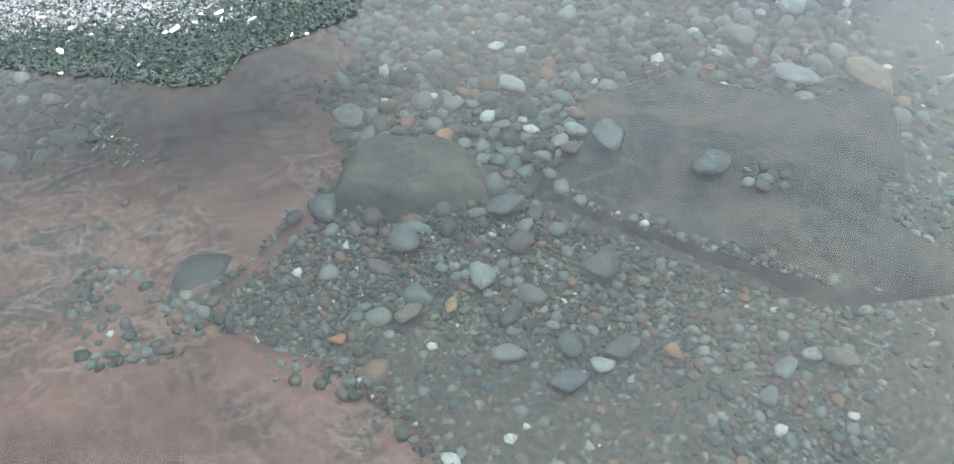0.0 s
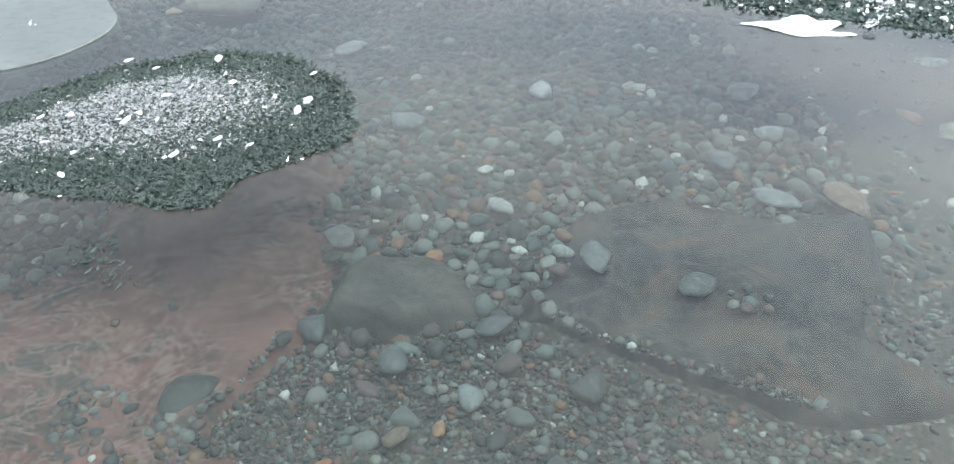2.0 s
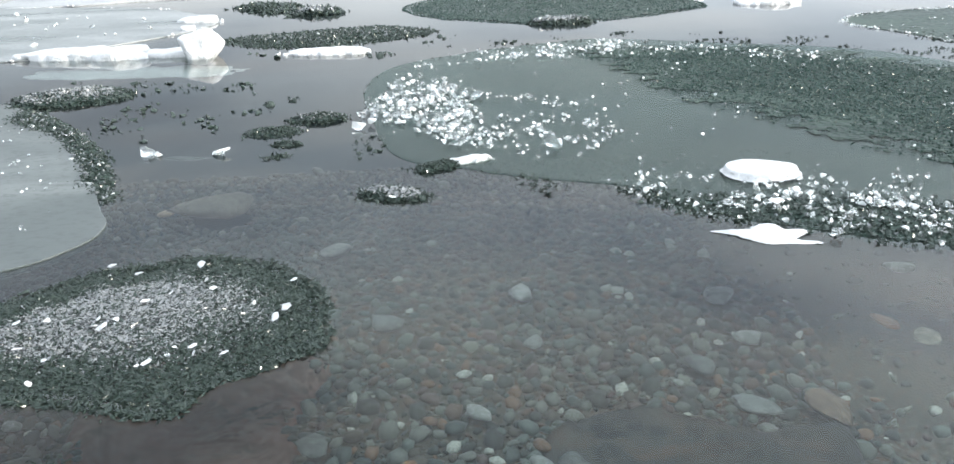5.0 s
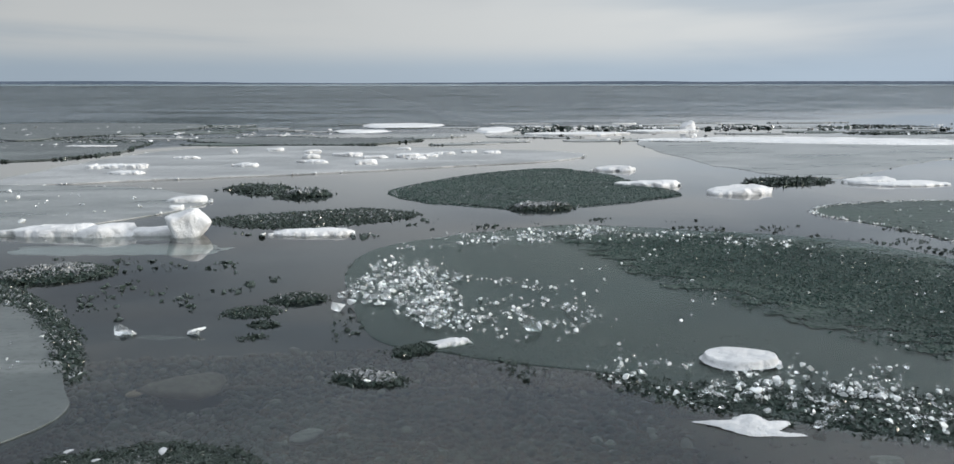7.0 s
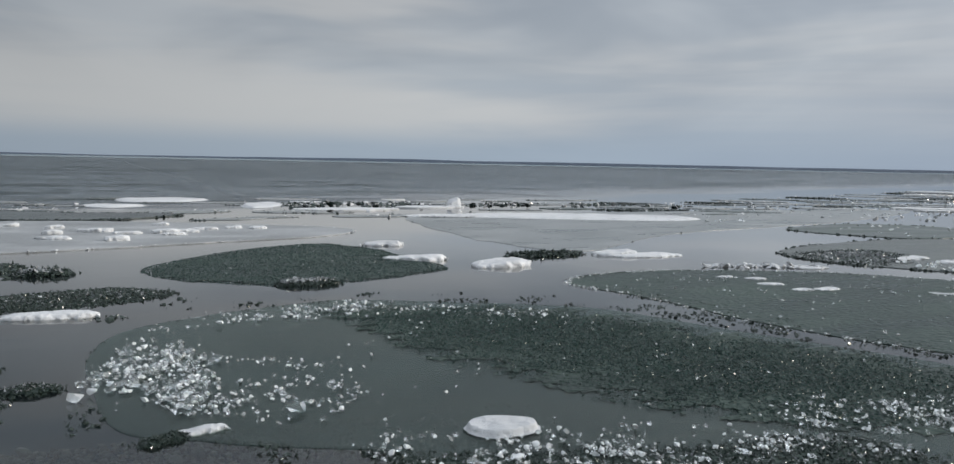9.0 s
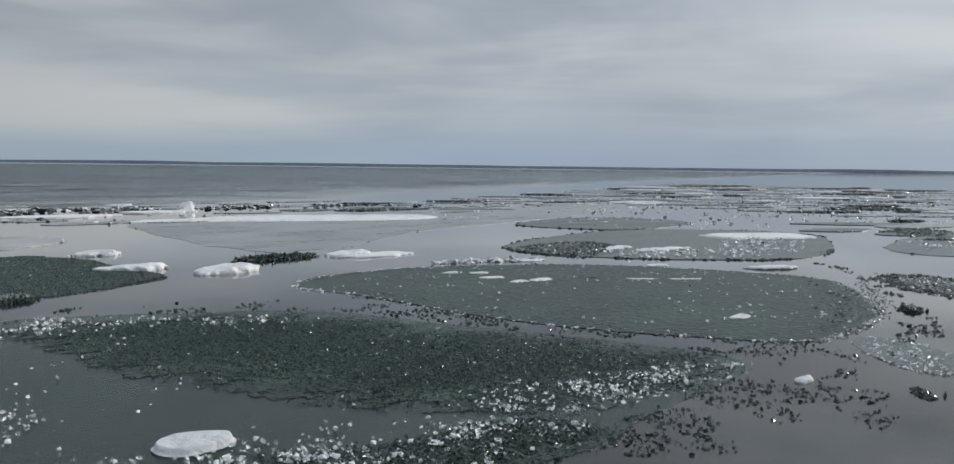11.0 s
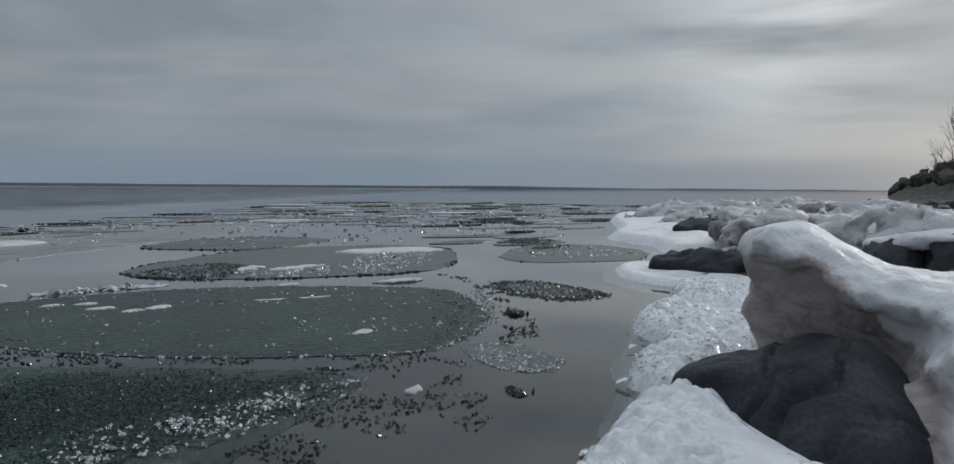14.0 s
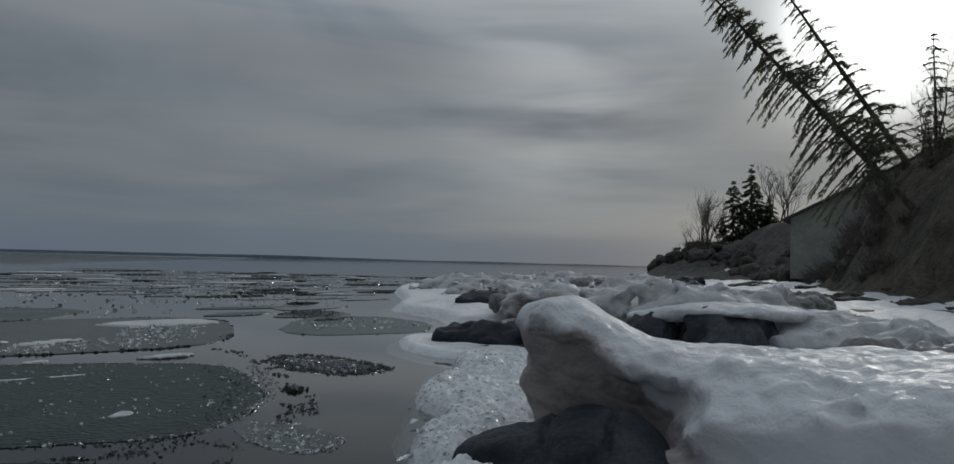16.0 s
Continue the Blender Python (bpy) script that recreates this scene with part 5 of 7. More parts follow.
# white blocks
snow_block(-3.55, 9.45, 0.52, 0.20, 0.13, -8, 41, "long white block of snow ice afloat", 0.28, square=3.0)
snow_block(-2.95, 9.30, 0.30, 0.17, 0.16, -4, 40, "ragged white block of snow ice afloat", 0.34, square=2.6)
snow_block(-2.75, 9.02, 1.2, 0.34, 0.05, -8, 62, "pale sunken foot of an ice block", 0.3, -0.13)
snow_block(-2.42, 9.32, 0.36, 0.15, 0.10, -4, 47, "low white block of snow ice afloat", 0.14)


def heart_block(X, Y, Z):
    """A broad worn lump that tapers down to the water, with a few broken faces."""
    v = lump(X, Y, Z, (-2.06, 9.12, 0.12), (0.27, 0.17, 0.20))
    for nx, ny, nz, d in ((0.75, -0.2, -0.65, 0.17), (-0.85, -0.3, -0.25, 0.19), (0.2, -0.9, 0.1, 0.12), (-0.25, -0.1, 1.0, 0.14), (0.6, -0.2, 0.8, 0.17)):
        n = math.sqrt(nx * nx + ny * ny + nz * nz)
        v = -blend(-v, -(((X + 2.06) * nx + (Y - 9.12) * ny + (Z - 0.12) * nz) / n - d), 0.02)
    return v + 0.022 * fbm(X * 7, Y * 7, Z * 7, 4, 142)


me = field_mesh("ice_block", heart_block, (-2.45, 8.85, -0.15), (-1.7, 9.4, 0.42), 0.018, SNOW_ICE)
tagged(new("ice_block", me), "upright tapering block of clear white ice", "ice block", "white blocks of snow ice")
snow_block(-0.75, 9.05, 0.46, 0.12, 0.075, -4, 43, "low white block of snow ice afloat", 0.35)
snow_block(-2.6, 11.85, 0.27, 0.2, 0.11, 0, 44, "white block of snow ice on grey ice", 0.2)
snow_block(-2.6, 11.1, 0.1, 0.08, 0.09, 0, 48, "small white lump of ice on a sheet", 0.2)
SLAB = outline([(1.80, 4.42), (1.86, 4.53), (1.97, 4.56), (2.16, 4.50), (2.24, 4.44), (2.22, 4.32), (2.13, 4.26), (1.97, 4.25), (1.86, 4.30)], 45, 0.05, 6, 3.0)
me = drift_mesh("ice_block", SLAB, lambda g, x, y: 0.010 + 0.040 * step01(g, -0.006, 0.016) + 0.008 * fbm(x * 9, y * 9, 0, 3, 46), 0.008, SNOW_ICE, 0.01)
tagged(new("ice_block", me), "flat-topped white slab of snow ice on green ice", "ice block", "white blocks of snow ice")
FLAKE = outline([(1.40, 3.60), (1.47, 3.55), (1.60, 3.41), (1.70, 3.40), (1.86, 3.37), (1.76, 3.43), (1.78, 3.46), (1.86, 3.52), (1.76, 3.55), (1.73, 3.63), (1.62, 3.62), (1.58, 3.58)], 46, 0.05, 3, 5.0)
me = drift_mesh("ice_flake", FLAKE, lambda g, x, y: 0.004 + 0.028 * np.sqrt(np.clip(g / 0.1, 0, 1)) + 0.008 * fbm(x * 14, y * 14, 0, 3, 47), 0.008, SNOW_ICE, 0.0)
tagged(new("ice_flake", me), "ragged flat white flake of snow ice", "ice block", "white blocks of snow ice")
snow_block(5.5, 11.7, 0.50, 0.26, 0.13, 8, 50, "white block of snow ice afloat", 0.3)
snow_block(4.45, 12.75, 0.5, 0.24, 0.10, -10, 51, "crumbling white block of snow ice", 0.5)
snow_block(4.6, 15.2, 0.42, 0.26, 0.10, 0, 52, "white crumbled block of snow ice", 0.5)
snow_block(8.2, 12.6, 0.42, 0.24, 0.12, -8, 53, "white block of snow ice afloat", 0.3)
snow_block(8.6, 12.35, 0.75, 0.3, 0.06, -10, 54, "flat white slab of snow ice afloat", 0.3)
for k, (x, y, r) in enumerate(((-1.78, 5.50, 0.075), (-1.70, 5.46, 0.055), (-1.28, 5.42, 0.07), (-1.27, 5.38, 0.045))):
    chunk(x, y, 0.0, r * 1.6)
ARC = outline([(-1.68, 5.47), (-1.52, 5.40), (-1.34, 5.43), (-1.46, 5.46), (-1.58, 5.50)], 57, 0.08, 8, 3.0)
tagged(new("ice_flake", drift_mesh("ice_flake", ARC, lambda g, x, y: -0.022 + 0.012 * step01(g, 0, 0.03), 0.008, DULL_SHEET, 0.0)), "thin pale flake of sunken ice", "ice block", "white blocks of snow ice")
snow_block(18.6, 10.6, 1.5, 0.75, 0.10, -30, 58, "flat white pan of snow ice on a floe", 0.25)
snow_block(11.1, 27.6, 0.26, 0.2, 0.42, 0, 59, "pointed white lump of ice afloat", 0.2)
snow_block(10.9, 27.3, 0.42, 0.2, 0.12, 0, 60, "low white lump of ice afloat", 0.3)
snow_block(6.27, 2.92, 0.10, 0.05, 0.04, 0, 61, "small white flake of ice afloat", 0.3)
for i, (x, y) in enumerate(scattered(outline([(-5.5, 15.5), (-4.8, 19.5), (-3, 21.3), (0, 20.8), (3.8, 18.9), (3.5, 17.6), (0.8, 16.6), (-1.5, 15.8), (-3.5, 15.3)], 1, 0.0), 22)):
    snow_block(x, y, rng.uniform(0.10, 0.34), rng.uniform(0.08, 0.16), rng.uniform(0.05, 0.11), rng.uniform(-20, 20), 70 + i, "white block of snow ice on pale ice", 0.35, 0.03)
for i, (x, y, r) in enumerate(((8.25, 8.78, 0.15), (8.31, 8.24, 0.12), (8.69, 8.19, 0.16), (8.44, 9.28, 0.13), (8.1, 9.54, 0.11), (8.35, 4.74, 0.13), (11.6, 8.3, 0.16), (10.4, 10.1, 0.24))):
    snow_block(x, y, r * 1.15, r * 0.62, 0.03, -28 + 17 * (i % 3), 110 + i, "small flat plate of white snow ice on a floe", 0.4, 0.006)
for i, (x, y, r) in enumerate(((12.95, 6.89, 0.36), (14.0, 9.9, 0.5), (13.3, 10.6, 0.4))):
    snow_block(x, y, r * 1.1, r * 0.42, 0.04, -28 + 17 * i, 118 + i, "white snow ice frozen to a floe", 0.75, 0.02)
STREAK = outline([(9.2, 8.44), (9.6, 7.86), (10.1, 7.36), (10.6, 7.0), (10.95, 6.8), (10.75, 6.82), (10.2, 7.16), (9.7, 7.6), (9.35, 8.1)], 120, 0.05, 10, 3.0)
tagged(new("snow_streak", drift_mesh("snow_streak", STREAK, lambda g, x, y: 0.004 + 0.016 * step01(g, 0, 0.05), 0.02, SNOW_ICE, None, lambda g, x, y: g - 0.02 + 0.12 * fbm(x * 4, y * 4, 0, 3, 121))), "thin broken streak of snow lying on dark green ice", "snow")

u = rng.uniform(0, 1, 110)
at = np.column_stack([8.75 + 1.8 * u, 10.78 - 0.62 * u + rng.normal(0, 0.10, 110), np.full(110, 0.012)])
tagged(new("ice_rubble", joined("ice_rubble", BLOCKS, at, rng.uniform(0.04, 0.26, 110) * rng.uniform(0.4, 1, 110), SNOW_ICE, 0.5)), "low white rubble heaped on a floe's edge", "ice rubble", kind="stuff")

# chunks of clear ice
slush(outline([(1.15, 4.3), (1.6, 4.12), (2.3, 3.92), (3.2, 3.72), (3.9, 3.55), (4.1, 3.1), (3.6, 2.92), (2.5, 3.15), (1.7, 3.62), (1.3, 3.95)], 64, 0.08), 3800, 0.018, "strip of dark candle ice along a sheet's edge", 0.06, 0.03)
chunk_field(outline([(-0.34, 6.7), (0.15, 7.75), (0.5, 7.1), (0.55, 6.4), (0.5, 5.5), (0.23, 5.25), (-0.05, 5.9), (-0.34, 6.05)], 51, 0.05), 38, 560, 0.062, 0.014, "heap of small clear ice bits on green ice", even)
chunk_field(outline([(0.2, 7.4), (0.7, 6.9), (1.45, 6.3), (1.5, 5.4), (0.95, 4.9), (0.5, 5.1), (0.15, 5.6)], 50, 0.05), 16, 460, 0.046, 0.014, "scatter of small clear ice bits on green ice")
chunk_field(outline([(0.1, 7.95), (0.7, 8.75), (1.7, 8.95), (2.5, 9.1), (3.1, 8.6), (4.3, 7.8), (4.1, 7.4), (3.0, 8.0), (2.4, 8.0), (1.1, 7.9)], 52, 0.05), 12, 560, 0.05, 0.02, "scatter of small clear ice bits on green ice")
for x, y, r in ((-0.02, 6.12, 0.085), (0.05, 6.02, 0.06), (-0.35, 6.16, 0.06), (-0.38, 5.86, 0.07), (-0.27, 5.97, 0.06), (0.22, 6.0, 0.07), (0.33, 5.75, 0.065), (0.25, 5.45, 0.055), (0.92, 5.2, 0.08), (0.6, 6.7, 0.07)):
    chunk(x, y, 0.012, r * 1.7)
chunk_field(outline([(1.1, 4.5), (2.0, 4.35), (3.0, 4.15), (3.7, 3.75), (4.1, 3.3), (3.9, 3.0), (3.0, 3.05), (2.2, 3.3), (1.4, 3.8)], 53, 0.05), 50, 700, 0.046, 0.02, "scatter of small clear ice bits on green ice")
chunk_field(outline([(3.75, 3.95), (4.5, 4.3), (5.2, 4.05), (6.0, 3.85), (6.45, 3.45), (5.9, 3.25), (5.0, 3.3), (4.2, 3.4)], 54, 0.05), 44, 560, 0.042, 0.02, "scatter of small clear ice bits on needle ice")
chunk_field(BIG, 4, 200, 0.035, 0.02, "stray clear ice bits on green ice")
chunk_field(FLOE_B, 10, 420, 0.052, 0.01, "stray clear ice bits on a floe")
chunk_field(outline([(-3.4, 7.0), (-2.2, 5.5), (-1.9, 4.4), (-2.6, 3.9), (-4.2, 4.6), (-4.5, 6.5)], 55, 0.05), 12, 200, 0.038, 0.014, "stray clear ice bits on pale ice")
chunk_field(outline([(12.2, 9.0), (13.5, 8.3), (16.2, 8.0), (19.5, 10.2), (18.5, 11.0), (14.5, 9.6), (12.2, 10.6)], 56, 0.05), 0, 460, 0.12, 0.02, "scatter of ice bits on a grey floe")
chunk_field(outline([(-8, 10), (-3.5, 10.3), (-2.8, 11.5), (-3.5, 12.8), (-8, 13)], 57, 0.05), 0, 90, 0.12, 0.02, "scatter of ice bits on grey ice")
crumb_field(outline([(1.0, 4.35), (2.0, 4.1), (3.1, 3.85), (4.0, 3.5), (4.0, 3.1), (3.0, 3.15), (2.2, 3.45), (1.4, 3.85)], 63, 0.05), 1500, 0.04, "crumbs of dark slush ice among clear bits")
crumb_field(outline([(-3.2, 8.0), (-1.6, 7.8), (-0.9, 7.0), (-1.2, 6.0), (-2.2, 5.6), (-2.6, 6.4)], 58, 0.05), 420, 0.055, "floating crumbs of dark slush ice")
crumb_field(outline([(-0.3, 5.7), (0.0, 5.4), (0.6, 4.7), (1.4, 4.25), (1.3, 3.9), (0.4, 4.5), (-0.4, 5.2)], 59, 0.05), 200, 0.04, "floating crumbs of dark slush ice")
crumb_field(outline([(3.6, 3.05), (4.9, 3.35), (6.2, 3.7), (7.0, 3.2), (6.9, 2.6), (5.7, 2.0), (4.6, 2.2)], 60, 0.05), 1300, 0.03, "floating crumbs of dark slush ice")
crumb_field(outline([(1.0, 9.6), (3.0, 9.6), (5.2, 8.5), (6.2, 6.2), (6.9, 3.9), (7.1, 3.5), (6.2, 4.1), (5.6, 6.4), (4.8, 8.0), (3.2, 8.8), (1.0, 9.1)], 61, 0.02), 800, 0.04, "floating crumbs of dark slush ice")
crumb_field(outline([(-1.0, 8.6), (0.5, 9.0), (1.0, 10.2), (-0.2, 9.3), (-1.6, 9.2)], 62, 0.05), 160, 0.06, "floating crumbs of dark slush ice")

# streaks of drifted snow on the floe
snow_block(9.9, 6.6, 1.35, 0.10, 0.018, -33, 131, "thin streak of drifted snow on a floe", 0.4, 0.016)

# drifting ice farther out and along the shore
floes = []
tries = 0
while len(floes) < 260 and tries < 14000:
    tries += 1
    if len(floes) < 60:
        x, y = rng.uniform(-18, 22), rng.uniform(22.3, 34)
        if y > 34 - 0.05 * x:
            continue
    else:
        x = rng.uniform(14, 85)
        y = rng.uniform(3, 62)
        if y - 0.45 * x > 20 or y < np.interp(x, SHORE_X, SHORE_Y) + 2.5 or (x < 22 and y < 19) or (x < 31 and 12 < y < 25):
            continue
    r = rng.uniform(0.4, 1.5) * (0.6 + 0.022 * math.hypot(x, y))
    if any(math.hypot(x - a, (y - b) * 2.0) < 0.92 * (r + c) for a, b, c in floes):
        continue
    floes.append((x, y, r))
    k = len(floes)
    turn = rng.uniform(-12, 12) + (-25 if x > 20 else 0)
    p = oval(x, y, r, r * rng.uniform(0.22, 0.5), turn, k, 0.35)
    look_of = rng.choice((0, 1, 1, 1, 1, 2, 2, 3))
    if look_of == 0:
        ob = base("ice_floe", x, y, 0, "white snow-covered floe drifting far out", "ice floe", "drifting ice floes")
        part("sheet", shifted(slab_mesh("sheet", p, -0.03, 0.05, SNOW_ICE, 0.02), ob), ob)
    elif look_of == 3:
        slush(p, 300, 0.05 + 0.0008 * math.hypot(x, y), "dark raft of slush drifting far out", 0.3, 0.03, tilt=0.2, group="drifting ice floes", name="ice_floe")
    else:
        floe_sheet(p, 0.018, GREY_SHEET if look_of == 1 else CLEAR_SHEET, "grey floe of lake ice with a crumbled rim", 0.05, 26, 0.06, BLOCKS if k % 3 == 0 else CRUMBS, "drifting ice floes", "ice_floe")
for poly, seed in (([(7.69, 23.06), (9.85, 23.57), (12.70, 23.45), (16.65, 21.55), (15.65, 20.25), (12.35, 21.17), (10.18, 22.20)], 250), ([(-0.05, 33.05), (1.43, 33.85), (3.06, 33.11), (2.23, 31.33), (0.40, 31.15)], 251), ([(-1.15, 28.95), (-0.06, 29.56), (0.77, 28.69), (-0.27, 27.76)], 252), ([(3.92, 29.41), (5.13, 30.49), (5.19, 28.83), (3.94, 27.17)], 253)):
    strip = outline(poly, seed, 0.03)
    me = drift_mesh("snow_strip", strip, lambda g, x, y: 0.005 + 0.05 * step01(g, -0.02, 0.12) * (1 + 0.6 * fbm(x * 1.5, y * 1.5, 0, 3, 251)), 0.06, SNOW_ICE, 0.0)
    tagged(new("snow_strip", me), "thin white strip of snow ice far out", "ice block", "white blocks of snow ice")
DARK_RUBBLE = outline([(5.43, 29.60), (9.64, 32.20), (12.93, 30.30), (16.87, 29.75), (21.29, 27.81), (19.92, 26.02), (15.74, 27.76), (10.62, 28.08), (6.69, 25.80), (5.34, 25.99)], 254, 0.02)
p = scattered(DARK_RUBBLE, 900)
p = p[fbm(p[:, 0] * 0.8, p[:, 1] * 0.8, 0, 3, 92) > -0.05]
for bits, take, mat, label in ((CRUMBS, slice(0, None), DARK_CRYSTAL, "dark rubble of broken ice far out"), (BLOCKS, slice(0, None, 5), SNOW_ICE, "white bits among dark ice rubble far out")):
    q = p[take] + (0.15 if bits is BLOCKS else 0.0)
    ob = new("ice_rubble", joined("ice_rubble", bits, np.column_stack([q, np.full(len(q), 0.02)]), rng.uniform(0.08, 0.28, len(q)), mat, 0.5))
    tagged(ob, label, "ice rubble", kind="stuff")
p = scattered(np.array([(-16.0, 23), (14, 22.5), (22, 20), (35, 14), (80, 22), (80, 58), (30, 34), (12, 31), (-16, 33.5)]), 2600)
p = p[fbm(p[:, 0] * 0.25, p[:, 1] * 0.5, 0, 3, 91) > 0.08]
ob = new("ice_rubble", joined("ice_rubble", BLOCKS, np.column_stack([p, np.full(len(p), 0.02)]), rng.uniform(0.05, 0.2, len(p)), SNOW_ICE, 0.5))
tagged(ob, "white ice rubble drifting far out", "ice rubble", kind="stuff")

p = scattered(np.array([(16.0, 16), (24, 9), (45, 13), (80, 16), (80, 50), (30, 30), (16, 24)]), 2600)
p = p[fbm(p[:, 0] * 0.3, p[:, 1] * 0.6, 0, 3, 96) > -0.02]
ob = new("ice_rubble", joined("ice_rubble", SHARDS, np.column_stack([p, np.full(len(p), 0.02)]), rng.uniform(0.05, 0.2, len(p)), CHUNK_ICE, 0.7))
tagged(ob, "glinting ice bits drifting far out", "ice rubble", kind="stuff")

# ---- the icy shore ----
GREYROCK = surface("grey_shore_rock", (0.04, 0.044, 0.05), (0.085, 0.09, 0.098), 0.75, 1.6, 20, 0.6, 0.03, (0.12, 0.12, 0.12), 0.4)
SHELF = outline([(2.2, 0.75), (3.6, 1.0), (4.9, 1.25), (5.6, 1.3), (6.5, 1.35), (6.9, 1.3), (7.8, 1.58), (8.9, 1.55), (9.8, 2.0), (10.9, 2.22), (12.2, 2.1), (14.0, 2.3), (14.0, 0.2), (9.0, 0.1), (7.5, 0.55), (6.3, 0.35), (5.4, -0.1), (4.6, -0.8), (2.4, -1.2)], 71, 0.03, 14, 5.0)


def shelf_top(g, x, y):
    lumps = np.clip(fbm(x * 3.4, y * 3.4, 0, 4, 72), -0.5, 1) * 0.10 + 0.05 * np.abs(vnoise(x * 7, y * 7, 0, 75)) + 0.04 * vnoise(x * 13, y * 13, 0, 76) + 0.016 * vnoise(x * 27, y * 27, 0, 77)
    # the near end dips under water as a pale apron
    apron = 0.22 * step01(y + 0.12 * fbm(x * 2.4, y * 2.4, 0, 3, 79), 0.86, 1.40) * step01(-x, -7.3, -6.6)
    return -apron - 0.62 + 0.76 * step01(g + 0.1 * fbm(x * 2.2, y * 2.2, 0, 3, 78), -0.34, 0.16) + (0.04 + lumps) * step01(g, 0.0, 0.25) + 0.07 * step01(g, 0.3, 1.2)


ob = base("ice_shelf", 7, 0.8, 0, "rough white shelf of spray ice along the waterline", "ice shelf", kind="structure")
part("shelf", shifted(drift_mesh("shelf", SHELF, shelf_top, 0.028, SHELF_ICE, 0.36), ob), ob)
p = scattered(SHELF, 6500, lambda x, y: np.clip(1.3 - edge_gap(SHELF, x, y), 0.05, 1) * (x > 6.7))
z = shelf_top(edge_gap(SHELF, p[:, 0], p[:, 1]), p[:, 0], p[:, 1])
p, z = p[z > 0.0], z[z > 0.0]
tagged(part("crust", shifted(joined("crust", SHARDS[:5], np.column_stack([p, z - 0.006]), 0.02 + 0.055 * rng.uniform(0, 1, len(p)) ** 2.4, CRUST_ICE, 0.6), ob), ob, "crumbly glistening crust of clear ice"), kind="stuff")
for x, y, s in ((7.17, 1.43, 0.28), (8.09, 1.54, 0.26), (8.7, 1.75, 0.22), (9.9, 2.12, 0.2)):
    c = chunk(x, y, 0.02, s * 0.6, "plates of ice at the shelf's edge")
    c.scale.z *= 0.45
for x, y, s in ((5.33, 1.19, 0.17), (5.39, 1.04, 0.20), (5.46, 0.90, 0.16), (5.62, 0.96, 0.10)):
    chunk(x, y, -0.01, s * 0.75, "plates of ice at the shelf's edge")


def snow_lobe(name, poly, height, step, mat, label, category="snowbank"):
    return tagged(new(name, drift_mesh(name, poly, height, step, mat, 0.1)), label, category, "snowbanks along the shore")


lobe = outline([(3.4, 0.1), (4.2, 0.74), (5.2, 0.98), (6.2, 0.98), (6.75, 0.85), (6.5, 0.45), (5.9, 0.0), (5.2, -0.5), (4.6, -0.9), (4.0, -0.9)], 73, 0.03)
snow_lobe("snow_lobe", lobe, lambda g, x, y: -0.14 + 0.36 * np.sqrt(np.clip(g, 0, 1.2)) + 0.10 * step01(g, -0.12, 0.1) + 0.04 * fbm(x * 2, y * 2, 0, 3, 74), 0.05, SNOW, "smooth lobe of blue-white snow below a boulder")
tong = outline([(14.3, 2.5), (15.1, 3.5), (16.3, 4.1), (17.6, 4.3), (18.6, 3.4), (17.6, 1.6), (14.6, 1.2)], 76, 0.02)
snow_lobe("snow_tongue", tong, lambda g, x, y: -0.10 + 0.22 * step01(g, -0.1, 0.3) + 0.03 * fbm(x * 2, y * 2, 0, 3, 77), 0.06, SNOW, "smooth white tongue of snow over the waterline")
tong = outline([(21, 3.8), (24, 5.2), (27, 7.3), (33, 8.6), (44, 12.0), (52, 13.0), (54, 9), (40, 5), (28, 2.5), (22, 1.5)], 78, 0.03)
snow_lobe("snow_tongue", tong, lambda g, x, y: -0.10 + 0.36 * step01(g, -0.1, 0.5) + 0.16 * step01(g, 0.4, 2.5) * (1 + fbm(x * 0.5, y * 0.5, 0, 3, 79)), 0.2, SNOW, "broad white tongue of snow over the waterline")


def snowbank(lumps, seed, lo, hi, step, mat, label, rough=0.07, name="snowbank", k=0.35, cutters=(), crag=0.0):
    def f(X, Y, Z):
        v = None
        for c, r in lumps:
            d = lump(X, Y, Z, c, r)
            v = d if v is None else blend(v, d, k)
        v = v + crag * (0.5 - np.abs(fbm(X * 0.9, Y * 0.9, Z * 1.6, 4, seed + 4)) * 2.2) * 0.5
        v = v + rough * fbm(X * 1.7, Y * 1.7, Z * 2.2, 4, seed) + rough * 0.6 * fbm(X * 4, Y * 4, Z * 6, 3, seed + 9) + rough * 0.22 * fbm(X * 10, Y * 10, Z * 12, 2, seed + 13)
        for c, r in cutters:
            v = -blend(-v, lump(X, Y, Z, c, r), 0.1)
        return v

    return tagged(new(name, field_mesh(name, f, lo, hi, step, mat)), label, "snowbank", "snowbanks along the shore")


DIRTY = snow_material("dirty_overhang_snow", dirt=(0.40, 0.345, 0.335), grime=0.12, lip=(1.13, 0.9, -0.95))


